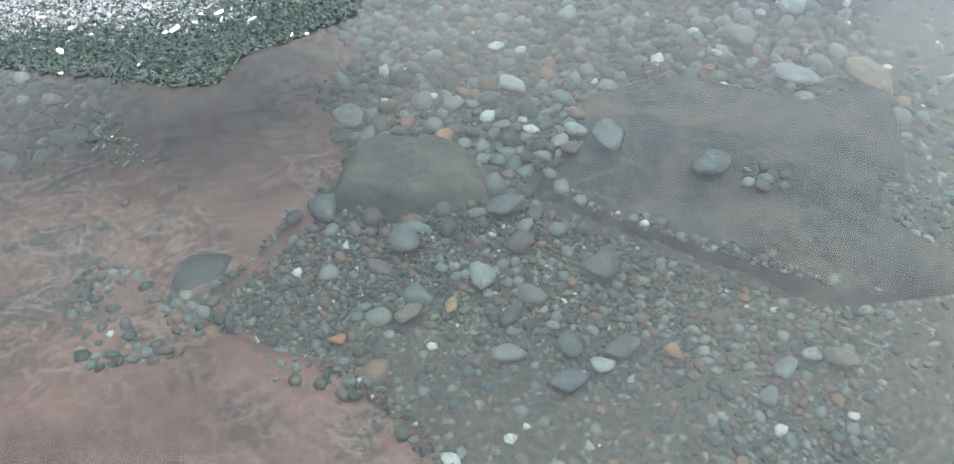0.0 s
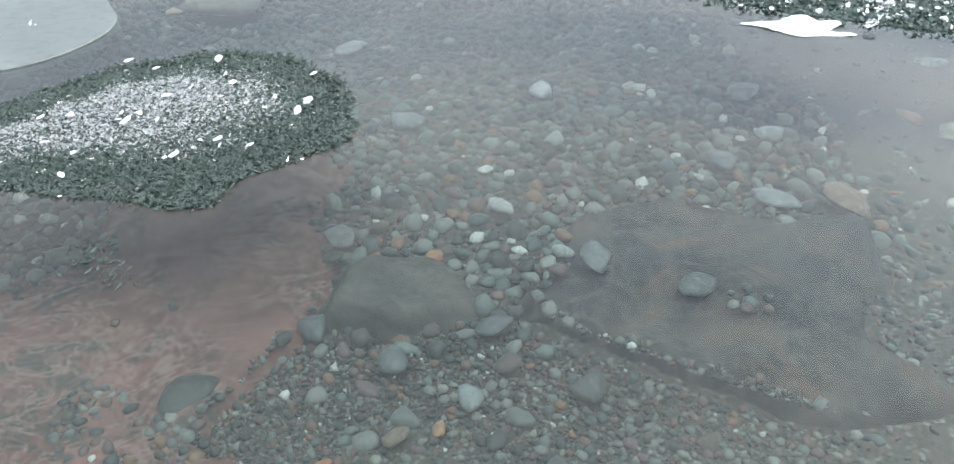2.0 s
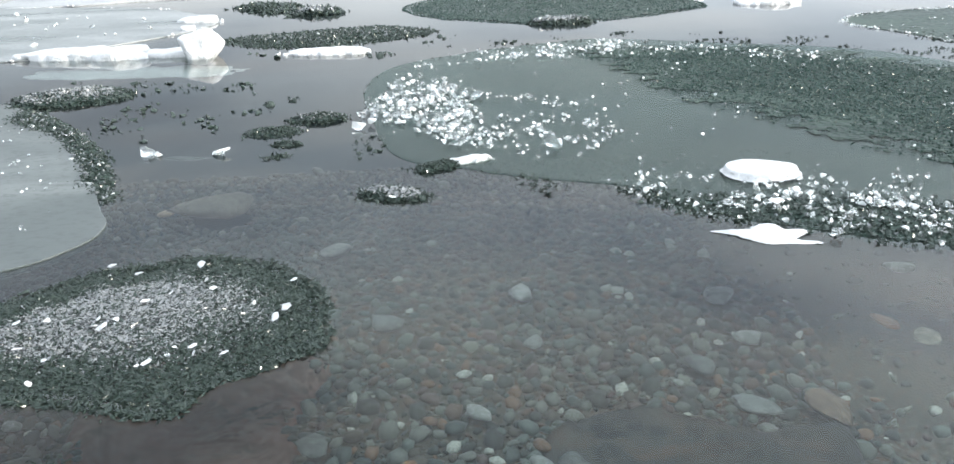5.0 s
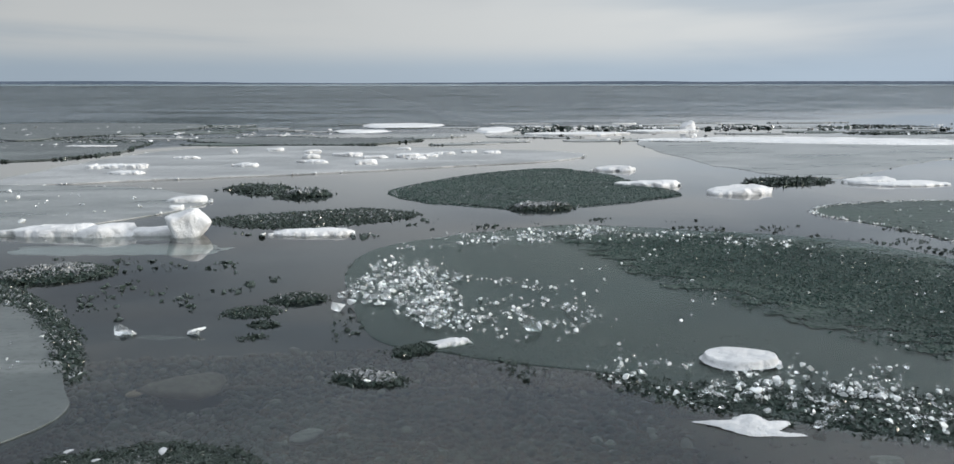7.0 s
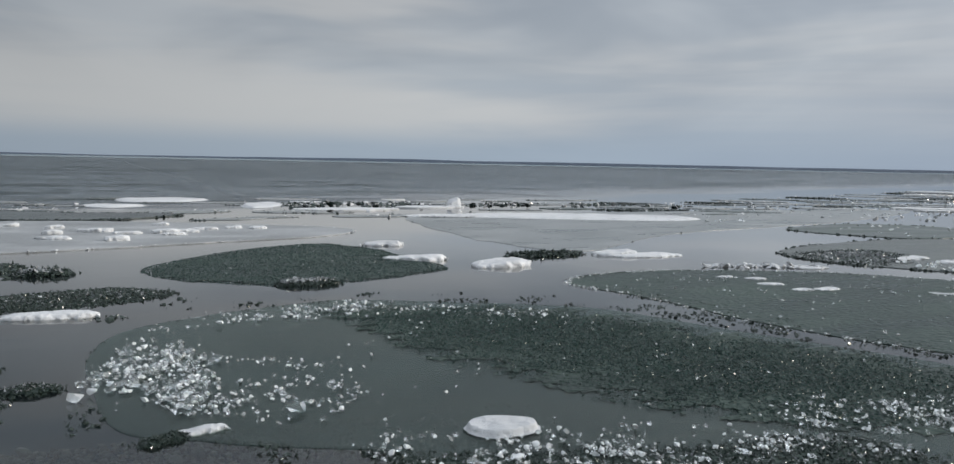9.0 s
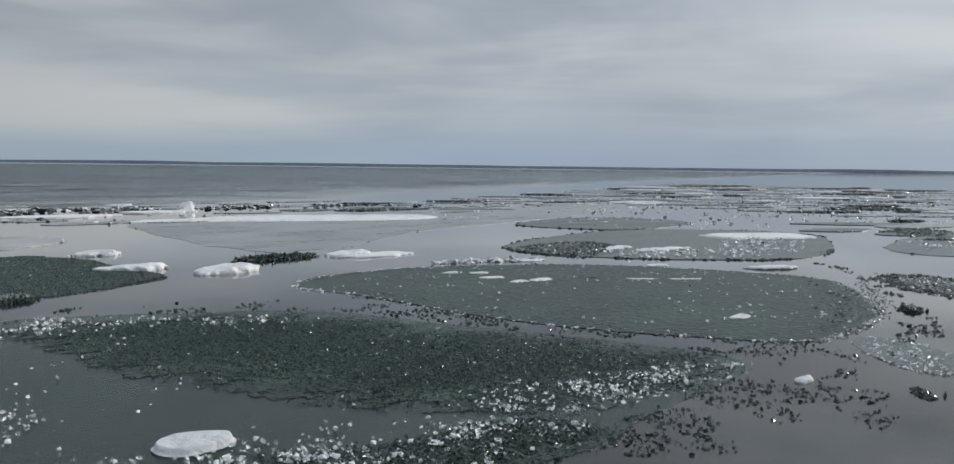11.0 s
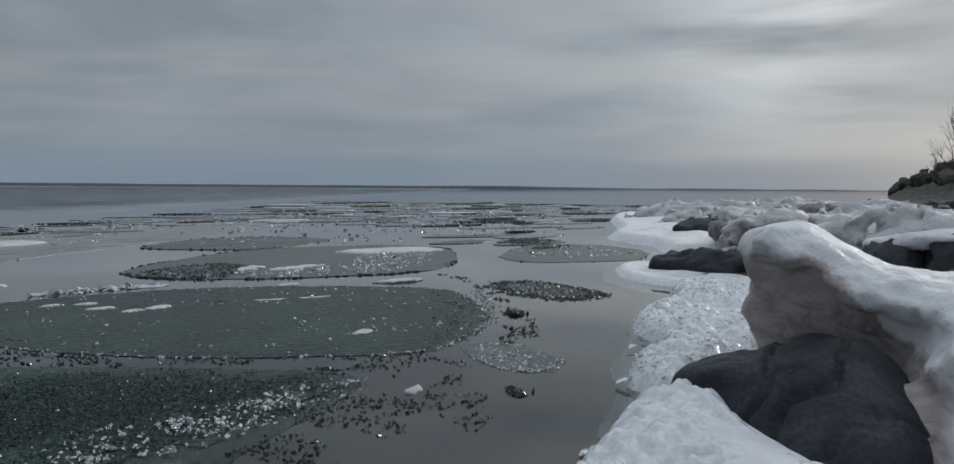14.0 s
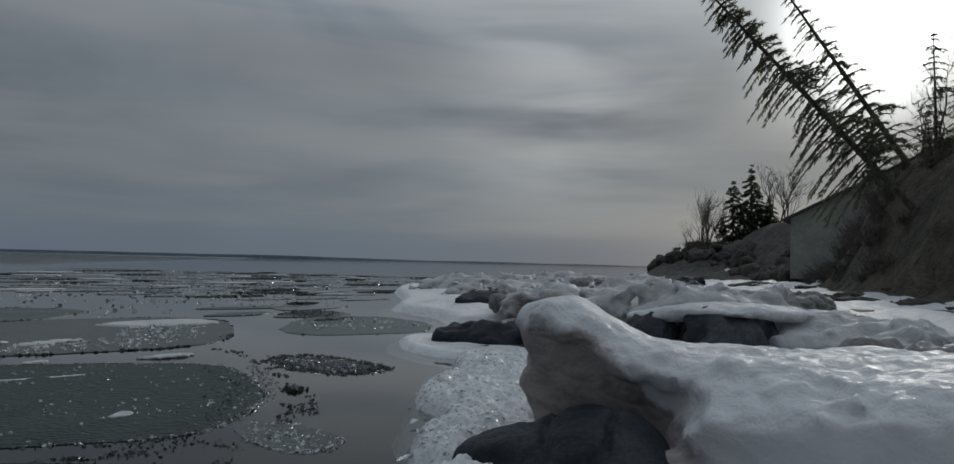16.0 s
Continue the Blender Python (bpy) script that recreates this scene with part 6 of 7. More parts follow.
def overhang(X, Y, Z):
    """A snowbank breaking off towards the water: a cut face that leans out under a soft cap."""
    v = lump(X, Y, Z, (8.0, 0.05, 0.95), (0.62, 0.52, 0.42))
    for c, r in (((8.05, 0.0, 0.6), (0.7, 0.55, 0.6)), ((7.7, -0.6, 0.62), (0.9, 0.8, 0.5)), ((7.5, -1.5, 0.58), (1.0, 0.8, 0.54)), ((7.0, -2.6, 0.26), (2.3, 1.6, 0.90)), ((6.7, -1.5, 0.2), (0.95, 0.9, 0.62)), ((7.92, 0.22, 1.16), (0.38, 0.36, 0.22)), ((7.72, -0.22, 1.24), (0.22, 0.2, 0.15)), ((8.1, 0.05, 1.28), (0.25, 0.2, 0.13)), ((6.75, -1.1, 0.15), (0.7, 0.7, 0.66))):
        v = blend(v, lump(X, Y, Z, c, r), 0.18)
    v = v + 0.10 * fbm(X * 1.7, Y * 1.7, Z * 2.2, 4, 81) + 0.075 * fbm(X * 3.6, Y * 3.6, Z * 3.6, 4, 90) + 0.022 * vnoise(X * 9, Y * 9, Z * 9, 92)
    lean = np.where(Z < 1.0, 0.42 * (1.0 - Z), 0.25 * (1.0 - Z))
    face = -0.83 * (X - 7.66) + 0.55 * (Y - 0.42) + lean - 0.06 + 0.05 * fbm(X * 3, Y * 3, Z * 1.5, 4, 84) + 0.05 * fbm(X * 1.2, Y * 1.2, 0, 2, 85)
    # the cap juts out over a hollowed face; the hollow ends where the snow spills down to the water
    s = (X - 7.66) * 0.55 + (Y - 0.42) * 0.83
    lip = 1.20 + 0.42 * np.minimum(s, 0) + 0.22 * fbm(X * 4, Y * 4, 0, 3, 86)
    end = s + 0.83 + 0.89 * Z + 0.12 * fbm(X * 3, Y * 3, Z * 3, 3, 87)
    face = face + 0.15 * step01(lip - Z, -0.01, 0.05) * step01(end, -0.05, 0.2) - 0.03 - 0.5 * step01(-end + 0.12 * fbm(X * 5, Y * 5, Z * 5, 3, 88), -0.1, 0.4)
    # the ridge falls away from the cap towards the land
    v = -blend(-v, -(Z - np.interp(Y, [-3.0, -0.9, -0.57, -0.33, -0.09, 0.1, 0.3, 0.53], [1.02, 1.0, 1.06, 1.13, 1.24, 1.36, 1.39, 1.37]) + 0.05 * fbm(X * 3, Y * 3, 0, 3, 95)), 0.09)
    # sun-worn ripples over the broad back of the bank
    v = v + (0.026 * vnoise(X * 4.2, Y * 9.0, Z * 9.0, 93) + 0.012 * vnoise(X * 9, Y * 17, Z * 17, 97)) * step01(-Y, 0.6, 1.2)
    v = -blend(-v, -face, 0.035)
    # a curtain of snow hangs from the end of the cut face down over the boulder
    for c, r in (((6.86, -0.46, 0.10), (0.32, 0.24, 0.27)), ((6.55, -0.66, 0.02), (0.36, 0.28, 0.34)), ((6.15, -0.90, -0.10), (0.42, 0.30, 0.36)), ((5.7, -1.15, -0.16), (0.5, 0.36, 0.36))):
        v = blend(v, lump(X, Y, Z, c, r) + 0.06 * fbm(X * 5.5, Y * 5.5, Z * 3.0, 4, 94), 0.07)
    return v


me = field_mesh("snowbank", overhang, (4.6, -4.6, -0.5), (9.8, 1.1, 1.8), 0.036, DIRTY)
tagged(new("snowbank", me), "overhanging snowbank with a dirt-stained undercut face", "snowbank", "snowbanks along the shore")


def boulder(c, r, seed, label, mat=WETROCK, rough=0.09, step=0.04, name="boulder", jag=0.0, category="boulder", group="boulders along the shore"):
    lo, hi = [c[n] - r[n] * 1.35 for n in range(3)], [c[n] + r[n] * 1.35 for n in range(3)]
    f = lambda X, Y, Z: lump(X, Y, Z, c, r) + rough * min(r) / 0.4 * (fbm(X * 1.3 / min(r) * 0.4, Y * 1.3 / min(r) * 0.4, Z * 1.3 / min(r) * 0.4, 4, seed) + 0.5 * np.abs(vnoise(X * 1.1 / min(r), Y * 1.1 / min(r), Z * 0.5 / min(r), seed + 3))) + jag * min(r) * fbm(X * 1.1 / min(r), Y * 1.1 / min(r), Z * 1.1 / min(r), 4, seed + 5)
    return tagged(new(name, field_mesh(name, f, lo, hi, step, mat)), label, category, group)


def block(X, Y, Z):
    """A blocky boulder: three worn masses with upright grooves between them."""
    v = lump(X, Y, Z, (6.9, -0.02, -0.08), (0.70, 0.66, 0.74))
    v = blend(v, lump(X, Y, Z, (6.95, 0.60, -0.04), (0.50, 0.42, 0.54)), 0.05)
    for nx, ny, nz, d in ((-0.75, 0.6, 0.25, 0.62), (-0.1, 0.3, 0.95, 0.60), (-0.9, -0.1, 0.5, 0.72)):
        n = math.sqrt(nx * nx + ny * ny + nz * nz)
        v = -blend(-v, -(((X - 6.75) * nx + (Y - 0.0) * ny + (Z + 0.1) * nz) / n - d), 0.06)
    v = blend(v, lump(X, Y, Z, (6.25, -0.28, -0.24), (0.85, 0.62, 0.62)), 0.4)
    groove = np.abs(vnoise(X * 2.2, Y * 2.6, Z * 0.5, 58))
    return v + 0.07 * fbm(X * 1.6, Y * 1.6, Z * 1.6, 4, 82) + 0.05 * step01(-groove, -0.16, 0.0) + 0.012 * fbm(X * 9, Y * 9, Z * 6, 3, 83)


me = field_mesh("boulder", block, (4.6, -1.5, -0.85), (7.9, 1.3, 0.8), 0.035, WETROCK)
tagged(new("boulder", me), "smooth black basalt boulder under a snow overhang", "boulder", "boulders along the shore")
boulder((16.5, 1.75, 0.10), (0.65, 1.8, 0.42), 83, "flat black rock ledge at the waterline", rough=0.14, step=0.06, jag=0.25)
boulder((13.85, -1.95, 0.52), (0.75, 0.85, 0.55), 84, "dark rock face under snow", GREYROCK, rough=0.14, step=0.04, jag=0.55)
boulder((14.1, -0.72, 0.55), (0.45, 0.45, 0.42), 188, "frosted dark rock face under snow", GREYROCK, rough=0.16, step=0.04, jag=0.5)
boulder((28.4, 4.2, 0.25), (2.6, 1.2, 0.5), 85, "flat black rock ledge at the waterline", rough=0.14, step=0.1, jag=0.25)
boulder((44.0, -1.6, 0.7), (1.0, 1.5, 0.55), 86, "dark rock standing out of shore snow", rough=0.2, step=0.1, jag=0.8)
boulder((46.0, -3.6, 0.7), (1.0, 1.2, 0.55), 87, "dark rock standing out of shore snow", rough=0.2, step=0.1, jag=0.8)
boulder((3.4, -3.0, 0.45), (0.5, 0.5, 0.4), 88, "dark rock standing out of shore snow", rough=0.12, step=0.05)

BANK2 = snow_material("layered_bank_snow", (17.0, 1.2, 0.5), 1.3, base=(0.62, 0.625, 0.63), dirt=(0.19, 0.17, 0.16), grime=0.85)
snowbank([((15.7, -1.75, 0.65), (1.4, 1.4, 0.78)), ((16.4, -0.3, 0.55), (1.0, 1.1, 0.55)), ((18.2, 1.2, 0.6), (0.8, 1.0, 0.60)), ((14.2, -3.3, 0.4), (1.2, 1.0, 0.55)), ((17.2, -0.5, 0.4), (1.8, 2.2, 0.70)), ((13.2, -4.4, 0.4), (1.2, 0.9, 0.5))],
         91, (11.6, -5.8, -0.2), (19.5, 2.8, 2.0), 0.07, BANK2, "lumpy grey snowbank over shore rocks", 0.24, k=0.24, crag=0.34)
snowbank([((14.05, -1.95, 0.98), (0.70, 0.95, 0.13)), ((14.25, -0.75, 0.86), (0.42, 0.5, 0.12)), ((14.6, -2.6, 0.9), (0.6, 0.6, 0.15))], 98, (13.0, -3.5, 0.6), (15.4, 0.0, 1.35), 0.035, SNOW, "snow shelf lying over dark shore rocks", 0.05, k=0.12)
BANK3 = snow_material("far_bank_snow", base=(0.60, 0.605, 0.61), grime=0.7)
snowbank([((23, 1.6, 0.3), (2.4, 1.7, 0.7)), ((26, -1.2, 0.4), (3.0, 2.4, 0.8)), ((30, 2.8, 0.3), (3.2, 2.0, 0.75)), ((35, 4.5, 0.3), (3.5, 2.2, 0.8)), ((34, -0.5, 0.35), (3.5, 2.5, 0.85)), ((42, 7.3, 0.25), (4.0, 2.4, 0.75)), ((47, 2.7, 0.3), (5.0, 3.0, 0.85))],
         93, (19, -5.0, -0.3), (54, 11.5, 2.4), 0.16, BANK3, "long lumpy snowbanks along the icy shore", 0.34, k=0.4, crag=0.4)
DIRTY_ICE = surface("dirty_old_ice", (0.16, 0.155, 0.15), (0.34, 0.335, 0.33), 0.6, 1.8, 14, 0.6, 0.04, (0.13, 0.115, 0.10), 0.6)
for i, (c, r) in enumerate((((16.5, -3.3, 0.62), (0.7, 1.25, 0.34)), ((14.6, -3.2, 0.62), (0.5, 0.85, 0.36)), ((11.7, -3.4, 0.66), (0.3, 0.42, 0.20)), ((11.0, -3.8, 0.66), (0.3, 0.40, 0.18)), ((19.6, -1.3, 0.72), (1.0, 1.2, 0.36)), ((23.0, -3.9, 0.7), (1.2, 1.4, 0.40)), ((16.4, -4.6, 0.55), (0.6, 0.8, 0.26)), ((21.5, 1.6, 0.62), (1.0, 1.5, 0.36)),  ((27.5, 0.5, 0.75), (1.5, 1.6, 0.42)))):
    boulder(c, r, 150 + i, "grey dirt-streaked mound of old shore ice", DIRTY_ICE, 0.2, 0.06, "ice_mound", 0.5, "ice mound", "mounds of dirty shore ice")
FIELD = outline([(1.2, -1.2), (4.5, -0.9), (9.0, -1.5), (12.5, -1.0), (16, 0.5), (19, 2.0), (30, 3.0), (50, 6.0), (70, 4.0), (92, -2.0), (60, -10.5), (36, -9.6), (24, -13), (9, -12), (1, -9)], 95, 0.02)
snow_lobe("snowfield", FIELD, lambda g, x, y: -0.25 * step01(-g, -0.8, 0.2) + 0.20 + 0.035 * np.clip(shore_y(x) - y, 0, 40) + 0.30 * fbm(x * 0.4, y * 0.8, 0, 4, 96) + 0.05 * fbm(x * 2, y * 2, 0, 3, 97), 0.16, SNOW, "patchy snow over the rocky beach")
# rocks breaking through the snowfield
for i, (x, y) in enumerate(scattered(np.array([(14.0, -5.0), (24, -4.5), (45, -5), (60, -10.5), (36, -9.6), (22, -11.5), (14, -8)]), 30)):
    r = rng.uniform(0.12, 0.55) * (0.6 + x * 0.014)
    z = float(land_height(np.array(x), np.array(y))) + 0.05
    boulder((x, y, z), (r * 1.1, r * 1.9, r * 0.42), 120 + i, "low dark rock breaking through patchy snow", SHOREROCK, 0.2, r / 5, jag=0.6)
for i in range(90):
    x = rng.uniform(60, 112)
    y = np.interp(x, [60, 80, 95, 101, 112], [-12.5, -11.6, -7.5, -4.0, -6.0]) - abs(rng.normal(0, 2.2)) * (1 if x < 97 else 0.7)
    r = rng.uniform(0.35, 1.2)
    z = float(land_height(np.array(x), np.array(y)))
    boulder((x, y, z + 0.1 * r), (r * 1.3, r, r * 0.8), 170 + i, "dark angular rock of the headland", SHOREROCK, 0.2, r / 5, jag=0.7)


# ---- trees and the house on the bank ----
def tube(path, radii, sides=6):
    """Verts and faces of a tapered tube along a path."""
    v, f = [], []
    path = [Vector(p) for p in path]
    for i, (p, r) in enumerate(zip(path, radii)):
        d = (path[min(i + 1, len(path) - 1)] - path[max(i - 1, 0)]).normalized()
        a = d.orthogonal().normalized()
        b = d.cross(a)
        for k in range(sides):
            w = 2 * math.pi * k / sides
            v.append(tuple(p + (a * math.cos(w) + b * math.sin(w)) * r))
    for i in range(len(path) - 1):
        for k in range(sides):
            o, q = i * sides, (k + 1) % sides
            f.append((o + k, o + q, o + sides + q, o + sides + k))
    return v, f


def gather(pieces):
    v, f = [], []
    for a, b in pieces:
        f += [tuple(len(v) + k for k in q) for q in b]
        v += a
    return v, f


def spruce(foot, top, seed, label, rows=34, reach=0.22, bare=0.18, fine=1.0, group="trees on the bank", sparse=0.0, plump=1.0):
    """A spruce: tapered trunk, drooping boughs and needle sprays with gaps."""
    r = random.Random(seed)
    foot, top = Vector(foot), Vector(top)
    axis = top - foot
    h = axis.length
    up_ = axis.normalized()
    ob = base("spruce_tree", *foot, label, "tree", group)
    v, f = tube([foot + axis * u for u in (0, 0.3, 0.6, 0.85, 1.0)], [h * k for k in (0.013, 0.011, 0.008, 0.0045, 0.0015)], 8)
    part("trunk", shifted(mesh("trunk", v, f, BARK, True), ob), ob)
    wood, needles = [], []
    side = up_.orthogonal().normalized()
    other = up_.cross(side)
    for i in range(rows):
        u = bare + (1 - bare) * (i + r.random()) / rows
        length = h * reach * (1.02 - u) ** 0.75 * r.uniform(0.4, 1.2)
        for k in range(r.choice((3, 4, 5))):
            if r.random() < sparse:
                continue
            w = r.uniform(0, 2 * math.pi)
            out = (side * math.cos(w) + other * math.sin(w)).normalized()
            p0 = foot + axis * u
            pts = []
            for s in (0, 0.35, 0.7, 1.0):
                pts.append(p0 + out * length * s + up_ * (0.10 * length * s) + Vector((0, 0, -0.42 * length * s * s)))
            wood.append(tube(pts, [h * 0.0035, h * 0.0026, h * 0.0017, h * 0.0006], 4))
            count = max(8, int(66 * fine * length / (h * reach)))
            for _ in range(count):
                s = r.uniform(0.15, 1.0)
                j = min(2, int(s * 3))
                c = pts[j].lerp(pts[j + 1], s * 3 - j if s < 1 else 1)
                lay = (out.cross(up_) * r.uniform(-1, 1) + out * r.uniform(0.1, 0.8) + Vector((0, 0, r.uniform(-0.7, 0.05)))).normalized()
                ln = h * reach * r.uniform(0.05, 0.12)
                wd = ln * r.uniform(0.05, 0.09) * plump
                x = lay.cross(Vector((r.gauss(0, 1), r.gauss(0, 1), r.gauss(0, 1)))).normalized() * wd
                y_ = lay.cross(x).normalized() * wd
                tip, mid = c + lay * ln, c + lay * ln * 0.5
                needles.append(([tuple(c), tuple(mid + x), tuple(tip), tuple(mid - x), tuple(mid + y_), tuple(mid - y_)], [(0, 1, 2, 3), (0, 4, 2, 5)]))
    v, f = gather(wood)
    tagged(part("boughwork", shifted(mesh("boughwork", v, f, BARK), ob), ob), kind="stuff")
    v, f = gather(needles)
    tagged(part("crown", shifted(mesh("crown", v, f, SPRUCE), ob), ob, "dark green needle sprays"), kind="stuff")
    return ob


def bare_tree(foot, h, seed, label, spread=0.5, group="trees on the bank"):
    """A leafless tree, forked again and again."""
    r = random.Random(seed)
    limbs, twigs = [], []

    def grow(p, d, length, rad, level):
        pts, q = [p], Vector(p)
        for _ in range(3):
            d = (d + Vector((r.gauss(0, 0.13), r.gauss(0, 0.13), r.gauss(0.05, 0.08)))).normalized()
            q = q + d * length / 3
            pts.append(q.copy())
        (limbs if level < 2 else twigs).append(tube(pts, [rad, rad * 0.85, rad * 0.7, rad * 0.5], 6 if level < 2 else 3))
        if level < 5:
            for k in range(3 if level < 3 else 2):
                e = (d + Vector((r.gauss(0, spread), r.gauss(0, spread), r.gauss(0.1, 0.3)))).normalized()
                grow(pts[r.choice((1, 2, 3)) if k else 3], e, length * r.uniform(0.58, 0.8), rad * 0.58, level + 1)

    ob = base("bare_tree", *foot, label, "tree", group)
    grow(Vector(foot), Vector((r.uniform(-0.08, 0.08), r.uniform(-0.08, 0.08), 1)), h * 0.34, h * 0.015, 0)
    v, f = gather(limbs)
    part("trunk", shifted(mesh("trunk", v, f, BARK, True), ob), ob)
    v, f = gather(twigs)
    tagged(part("twigwork", shifted(mesh("twigwork", v, f, BARK), ob), ob), kind="stuff")
    return ob


def on_land(x, y, sink=0.2):
    return (x, y, float(land_height(np.array(float(x)), np.array(float(y)))) - sink)


spruce((35.4, -11.5, 4.2), (34.4, -3.2, 13.1), 11, "tall spruce leaning far out over the shore", 70, 0.23, 0.16, 2.0, sparse=0.2)
spruce((40.5, -13.7, 5.4), (42.2, -7.3, 16.1), 12, "thin spruce leaning out over the shore", 50, 0.17, 0.2, 2.2, sparse=0.3)
for i, (x, y, h, a) in enumerate(((100.2, -12.9, 6.8, 0.30), (100.0, -14.9, 7.1, 0.30), (101.5, -15.8, 5.2, 0.34), (99.0, -13.9, 4.0, 0.32), (102.0, -17.3, 3.6, 0.32), (99.5, -16.6, 3.0, 0.34), (101, -11.9, 3.4, 0.3))):
    p = on_land(x, y)
    spruce(p, (p[0], p[1], p[2] + h * 1.25), 30 + i, "dark upright spruce on the rocky headland", 36, a, 0.02, 3.2, plump=2.6)
for i, (x, y, h) in enumerate(((100.5, -10.0, 5.6), (101.5, -10.9, 6.2), (99.0, -9.2, 4.6), (102.5, -11.6, 6.0), (100.5, -18.2, 6.4), (102.5, -19.4, 6.4), (104, -9.4, 5.0), (98, -7.6, 2.2), (103, -10.2, 6.0), (101.8, -9.6, 5.6), (103.5, -18.6, 6.8), (101.5, -19.0, 6.0))):
    bare_tree(on_land(x, y), h * 1.35, 50 + i, "leafless birch on the rocky headland", 0.34)
for i, (x, y, h) in enumerate(((43.8, -14.5, 5.2), (46.0, -16.3, 7.5), (40.0, -15.5, 6.5), (44.0, -17.8, 8.0), (38.5, -16.8, 7.0))):
    bare_tree(on_land(x, y), h, 70 + i, "leafless tree on the dark bank", 0.38)
for i, (x, y, h) in enumerate(((42.0, -16.3, 7.5), (40.0, -17.8, 9.0), (46.0, -18.8, 9.0), (37.0, -16.3, 6.0), (44.5, -15.3, 3.2), (41.0, -14.1, 2.6), (35.0, -14.8, 5.0), (38.5, -14.6, 4.5), (39.5, -18.5, 9.0), (43.5, -18.6, 10.0), (47.5, -16.6, 8.0), (48.5, -19.5, 10.0), (36.5, -17.5, 7.5), (45.5, -20.5, 11.0))):
    p = on_land(x, y)
    spruce(p, (p[0] - 0.2, p[1] + 0.3, p[2] + h), 90 + i, "dense dark spruce on the bank", 24, 0.24, 0.05, 1.0, plump=1.8)


for i, (x, y, rx, ry, turn) in enumerate(((51.0, -11.4, 1.6, 0.5, -20), (53.5, -12.6, 1.1, 0.6, 30), (48.5, -12.0, 0.9, 0.4, 10), (76.0, -12.6, 2.2, 0.6, -10), (84.0, -11.2, 2.0, 0.5, 12), (66.0, -12.4, 1.4, 0.4, 0))):
    patch = oval(x, y, rx, ry, turn, 300 + i, 0.5)
    snow_lobe("snow_patch", patch, lambda g, x, y: land_height(x, y) + 0.10 * step01(g, -0.05, 0.2) - 0.03, 0.12, SNOW, "ragged patch of old snow on the dark bank")


def bush(x, y, r, seed, label):
    """A tangle of leafless stems."""
    q = random.Random(seed)
    z = on_land(x, y, 0.1)[2]
    stems = []
    for _ in range(46):
        w, lean = q.uniform(0, 6.28), q.uniform(0.2, 1.0)
        d = Vector((math.cos(w) * lean, math.sin(w) * lean, q.uniform(0.4, 1.0))) * r * q.uniform(0.6, 1.2)
        p = Vector((x + q.gauss(0, 0.3) * r, y + q.gauss(0, 0.3) * r, z))
        stems.append(tube([p, p + d * 0.5 + Vector((0, 0, 0.1 * r)), p + d], [0.014 * r + 0.006, 0.01 * r + 0.004, 0.004], 3))
        for _ in range(3):
            a = p + d * q.uniform(0.4, 0.95)
            stems.append(tube([a, a + Vector((q.gauss(0, 0.3), q.gauss(0, 0.3), q.uniform(0, 0.35))) * r], [0.008, 0.003], 3))
    v, f = gather(stems)
    ob = base("bush", x, y, z, label, "bush", "bushes on the bank")
    tagged(part("brushwood", shifted(mesh("brushwood", v, f, BARK), ob), ob), kind="stuff")


for i in range(80):
    x = rng.uniform(34, 70)
    bush(x, np.interp(x, [32, 40, 55, 75], [-9.8, -10.0, -11.6, -12.4]) - rng.uniform(0.3, 5.0), rng.uniform(0.5, 1.2), i, "brown leafless bush on the bank")
for i in range(18):
    bush(rng.uniform(94, 101), rng.uniform(-11.5, -6.0), rng.uniform(0.6, 1.3), 40 + i, "brown leafless bush on the headland")


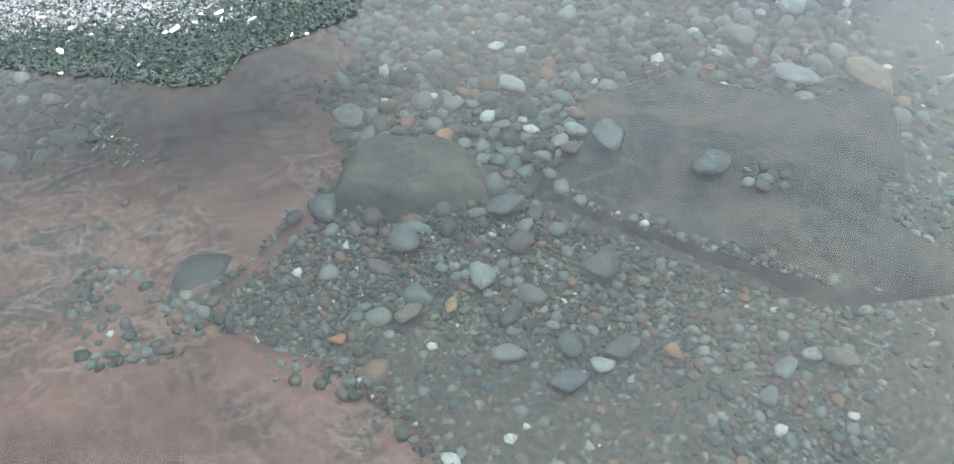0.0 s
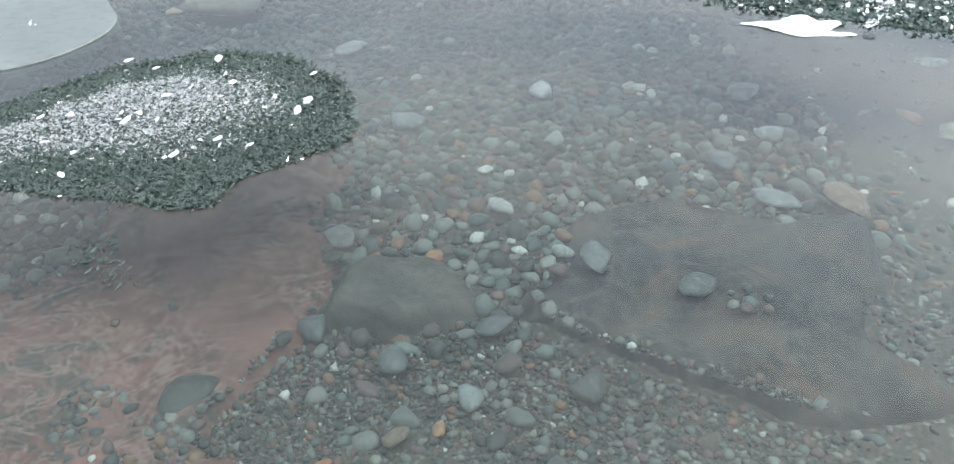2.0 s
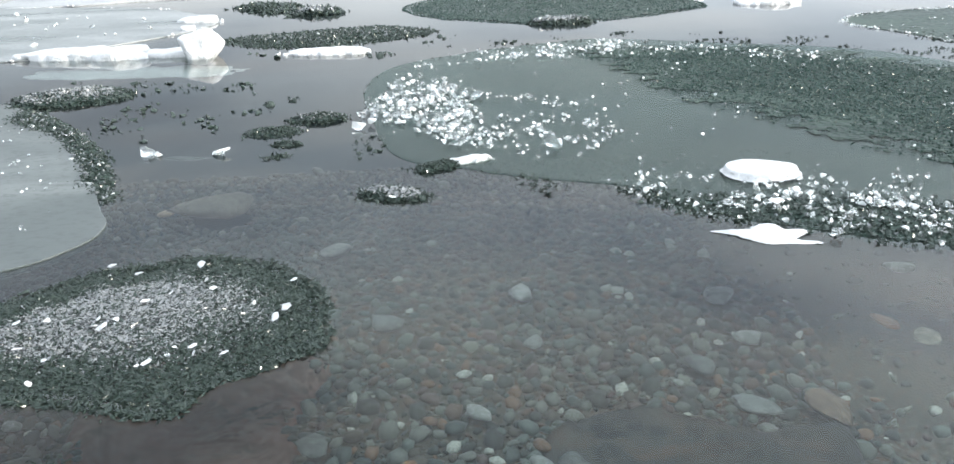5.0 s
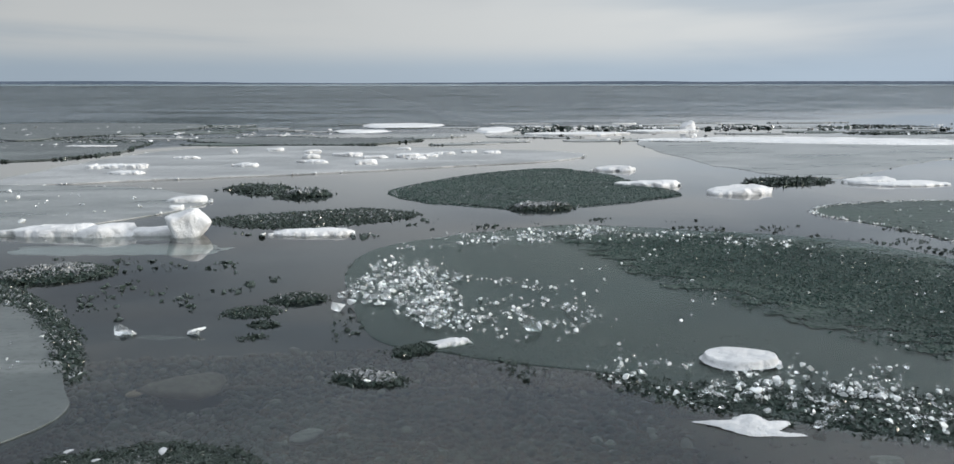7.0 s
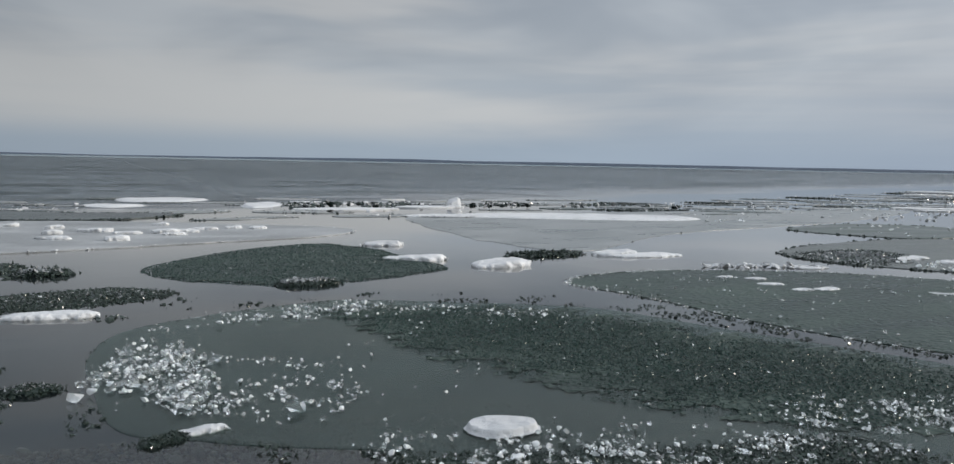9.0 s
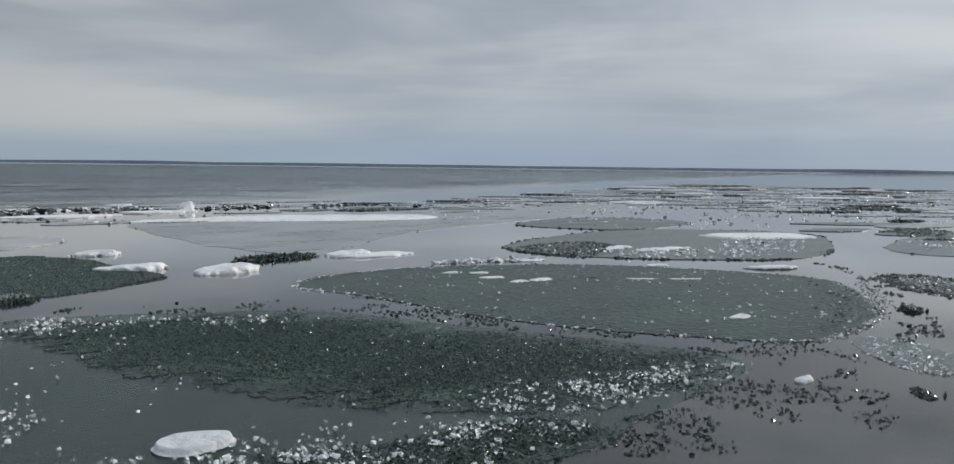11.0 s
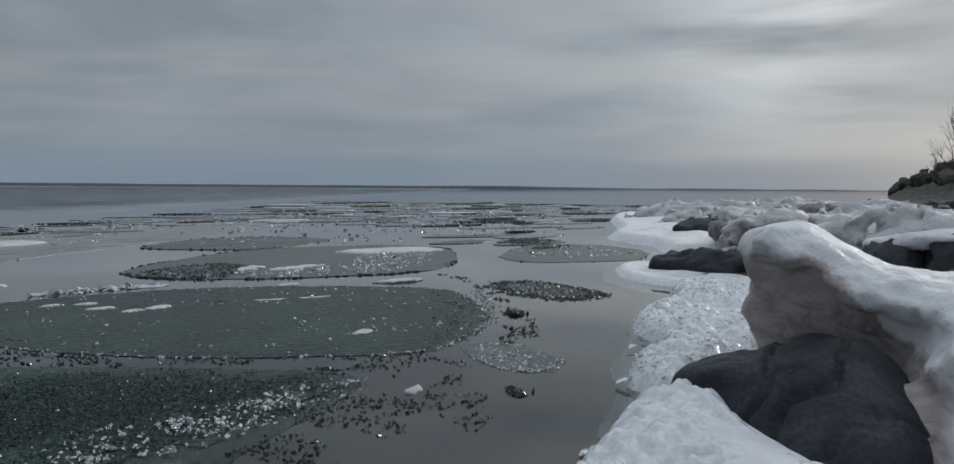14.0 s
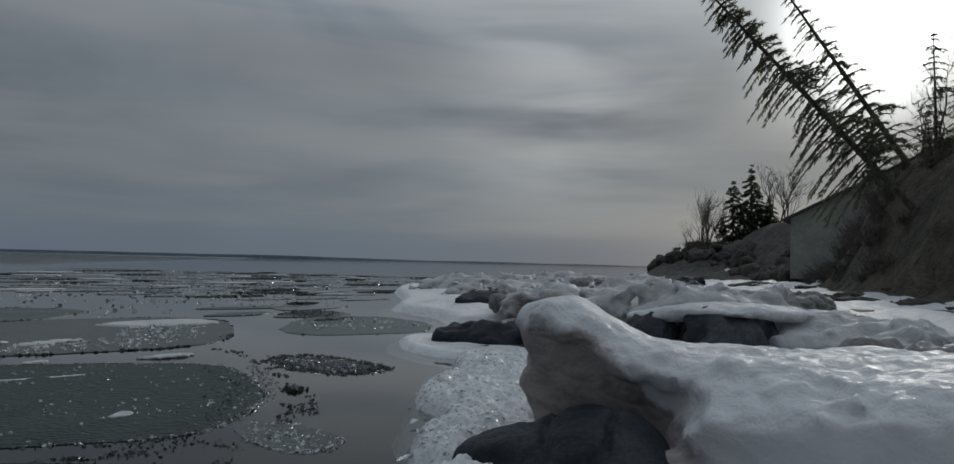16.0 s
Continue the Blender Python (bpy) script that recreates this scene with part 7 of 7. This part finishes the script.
def house():
    """A low house end-on to the lake: boarded walls under a shallow roof with wide eaves."""
    ob = base("house", 58, -15.8, 2.6, "grey-green boarded house with a shallow roof", "house")
    ob.rotation_euler = (0, 0, radians(-17))
    bm_v = [(0, 4.5, -1.5), (0, -6.0, -1.5), (0, -6.0, 7.9), (0, 4.5, 2.6), (7, 4.5, -1.5), (7, -6.0, -1.5), (7, -6.0, 7.9), (7, 4.5, 2.6)]
    part("wall", mesh("wall", bm_v, [(0, 3, 2, 1), (4, 5, 6, 7), (0, 4, 7, 3), (1, 2, 6, 5), (0, 1, 5, 4)], SIDING), ob)
    s = (7.9 - 2.6) / 10.5
    roof = []
    for x in (-0.5, 7.5):
        for y in (5.0, -6.6):
            z = 2.62 + (4.5 - y) * s
            roof += [(x, y, z), (x, y, z + 0.16)]
    part("roof", mesh("roof", roof, [(0, 1, 3, 2), (4, 6, 7, 5), (0, 4, 5, 1), (2, 3, 7, 6), (1, 5, 7, 3), (0, 2, 6, 4)], ROOFING), ob)
    board = mesh("board", [(-0.015, -0.012, 0), (-0.015, 0.012, 0), (0.0, 0.012, 0), (0.0, -0.012, 0), (-0.015, -0.012, 1), (-0.015, 0.012, 1), (0.0, 0.012, 1), (0.0, -0.012, 1)], [(0, 4, 5, 1), (0, 3, 7, 4), (1, 5, 6, 2), (4, 7, 6, 5), (0, 1, 2, 3)], SIDING)
    for i in range(34):
        y = 4.4 - 0.31 * i
        b = part("board", board, ob)
        b.location, b.scale = (-0.002, y, -1.5), (1.6, 1.6, 4.05 + (4.5 - y) * s)
    return ob


house()

# ---- loose stones of the lakebed, one by one ----
for i, (x, y, r) in enumerate(pieces):
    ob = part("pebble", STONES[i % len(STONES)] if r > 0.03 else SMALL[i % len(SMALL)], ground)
    z = float(bed_top(x, y)) + 0.28 * r
    ob.matrix_basis = Matrix.LocRotScale((x, y, z), Euler((rng.uniform(-0.3, 0.3), rng.uniform(-0.3, 0.3), rng.uniform(0, 6.28))), (r * 2.15,) * 3)
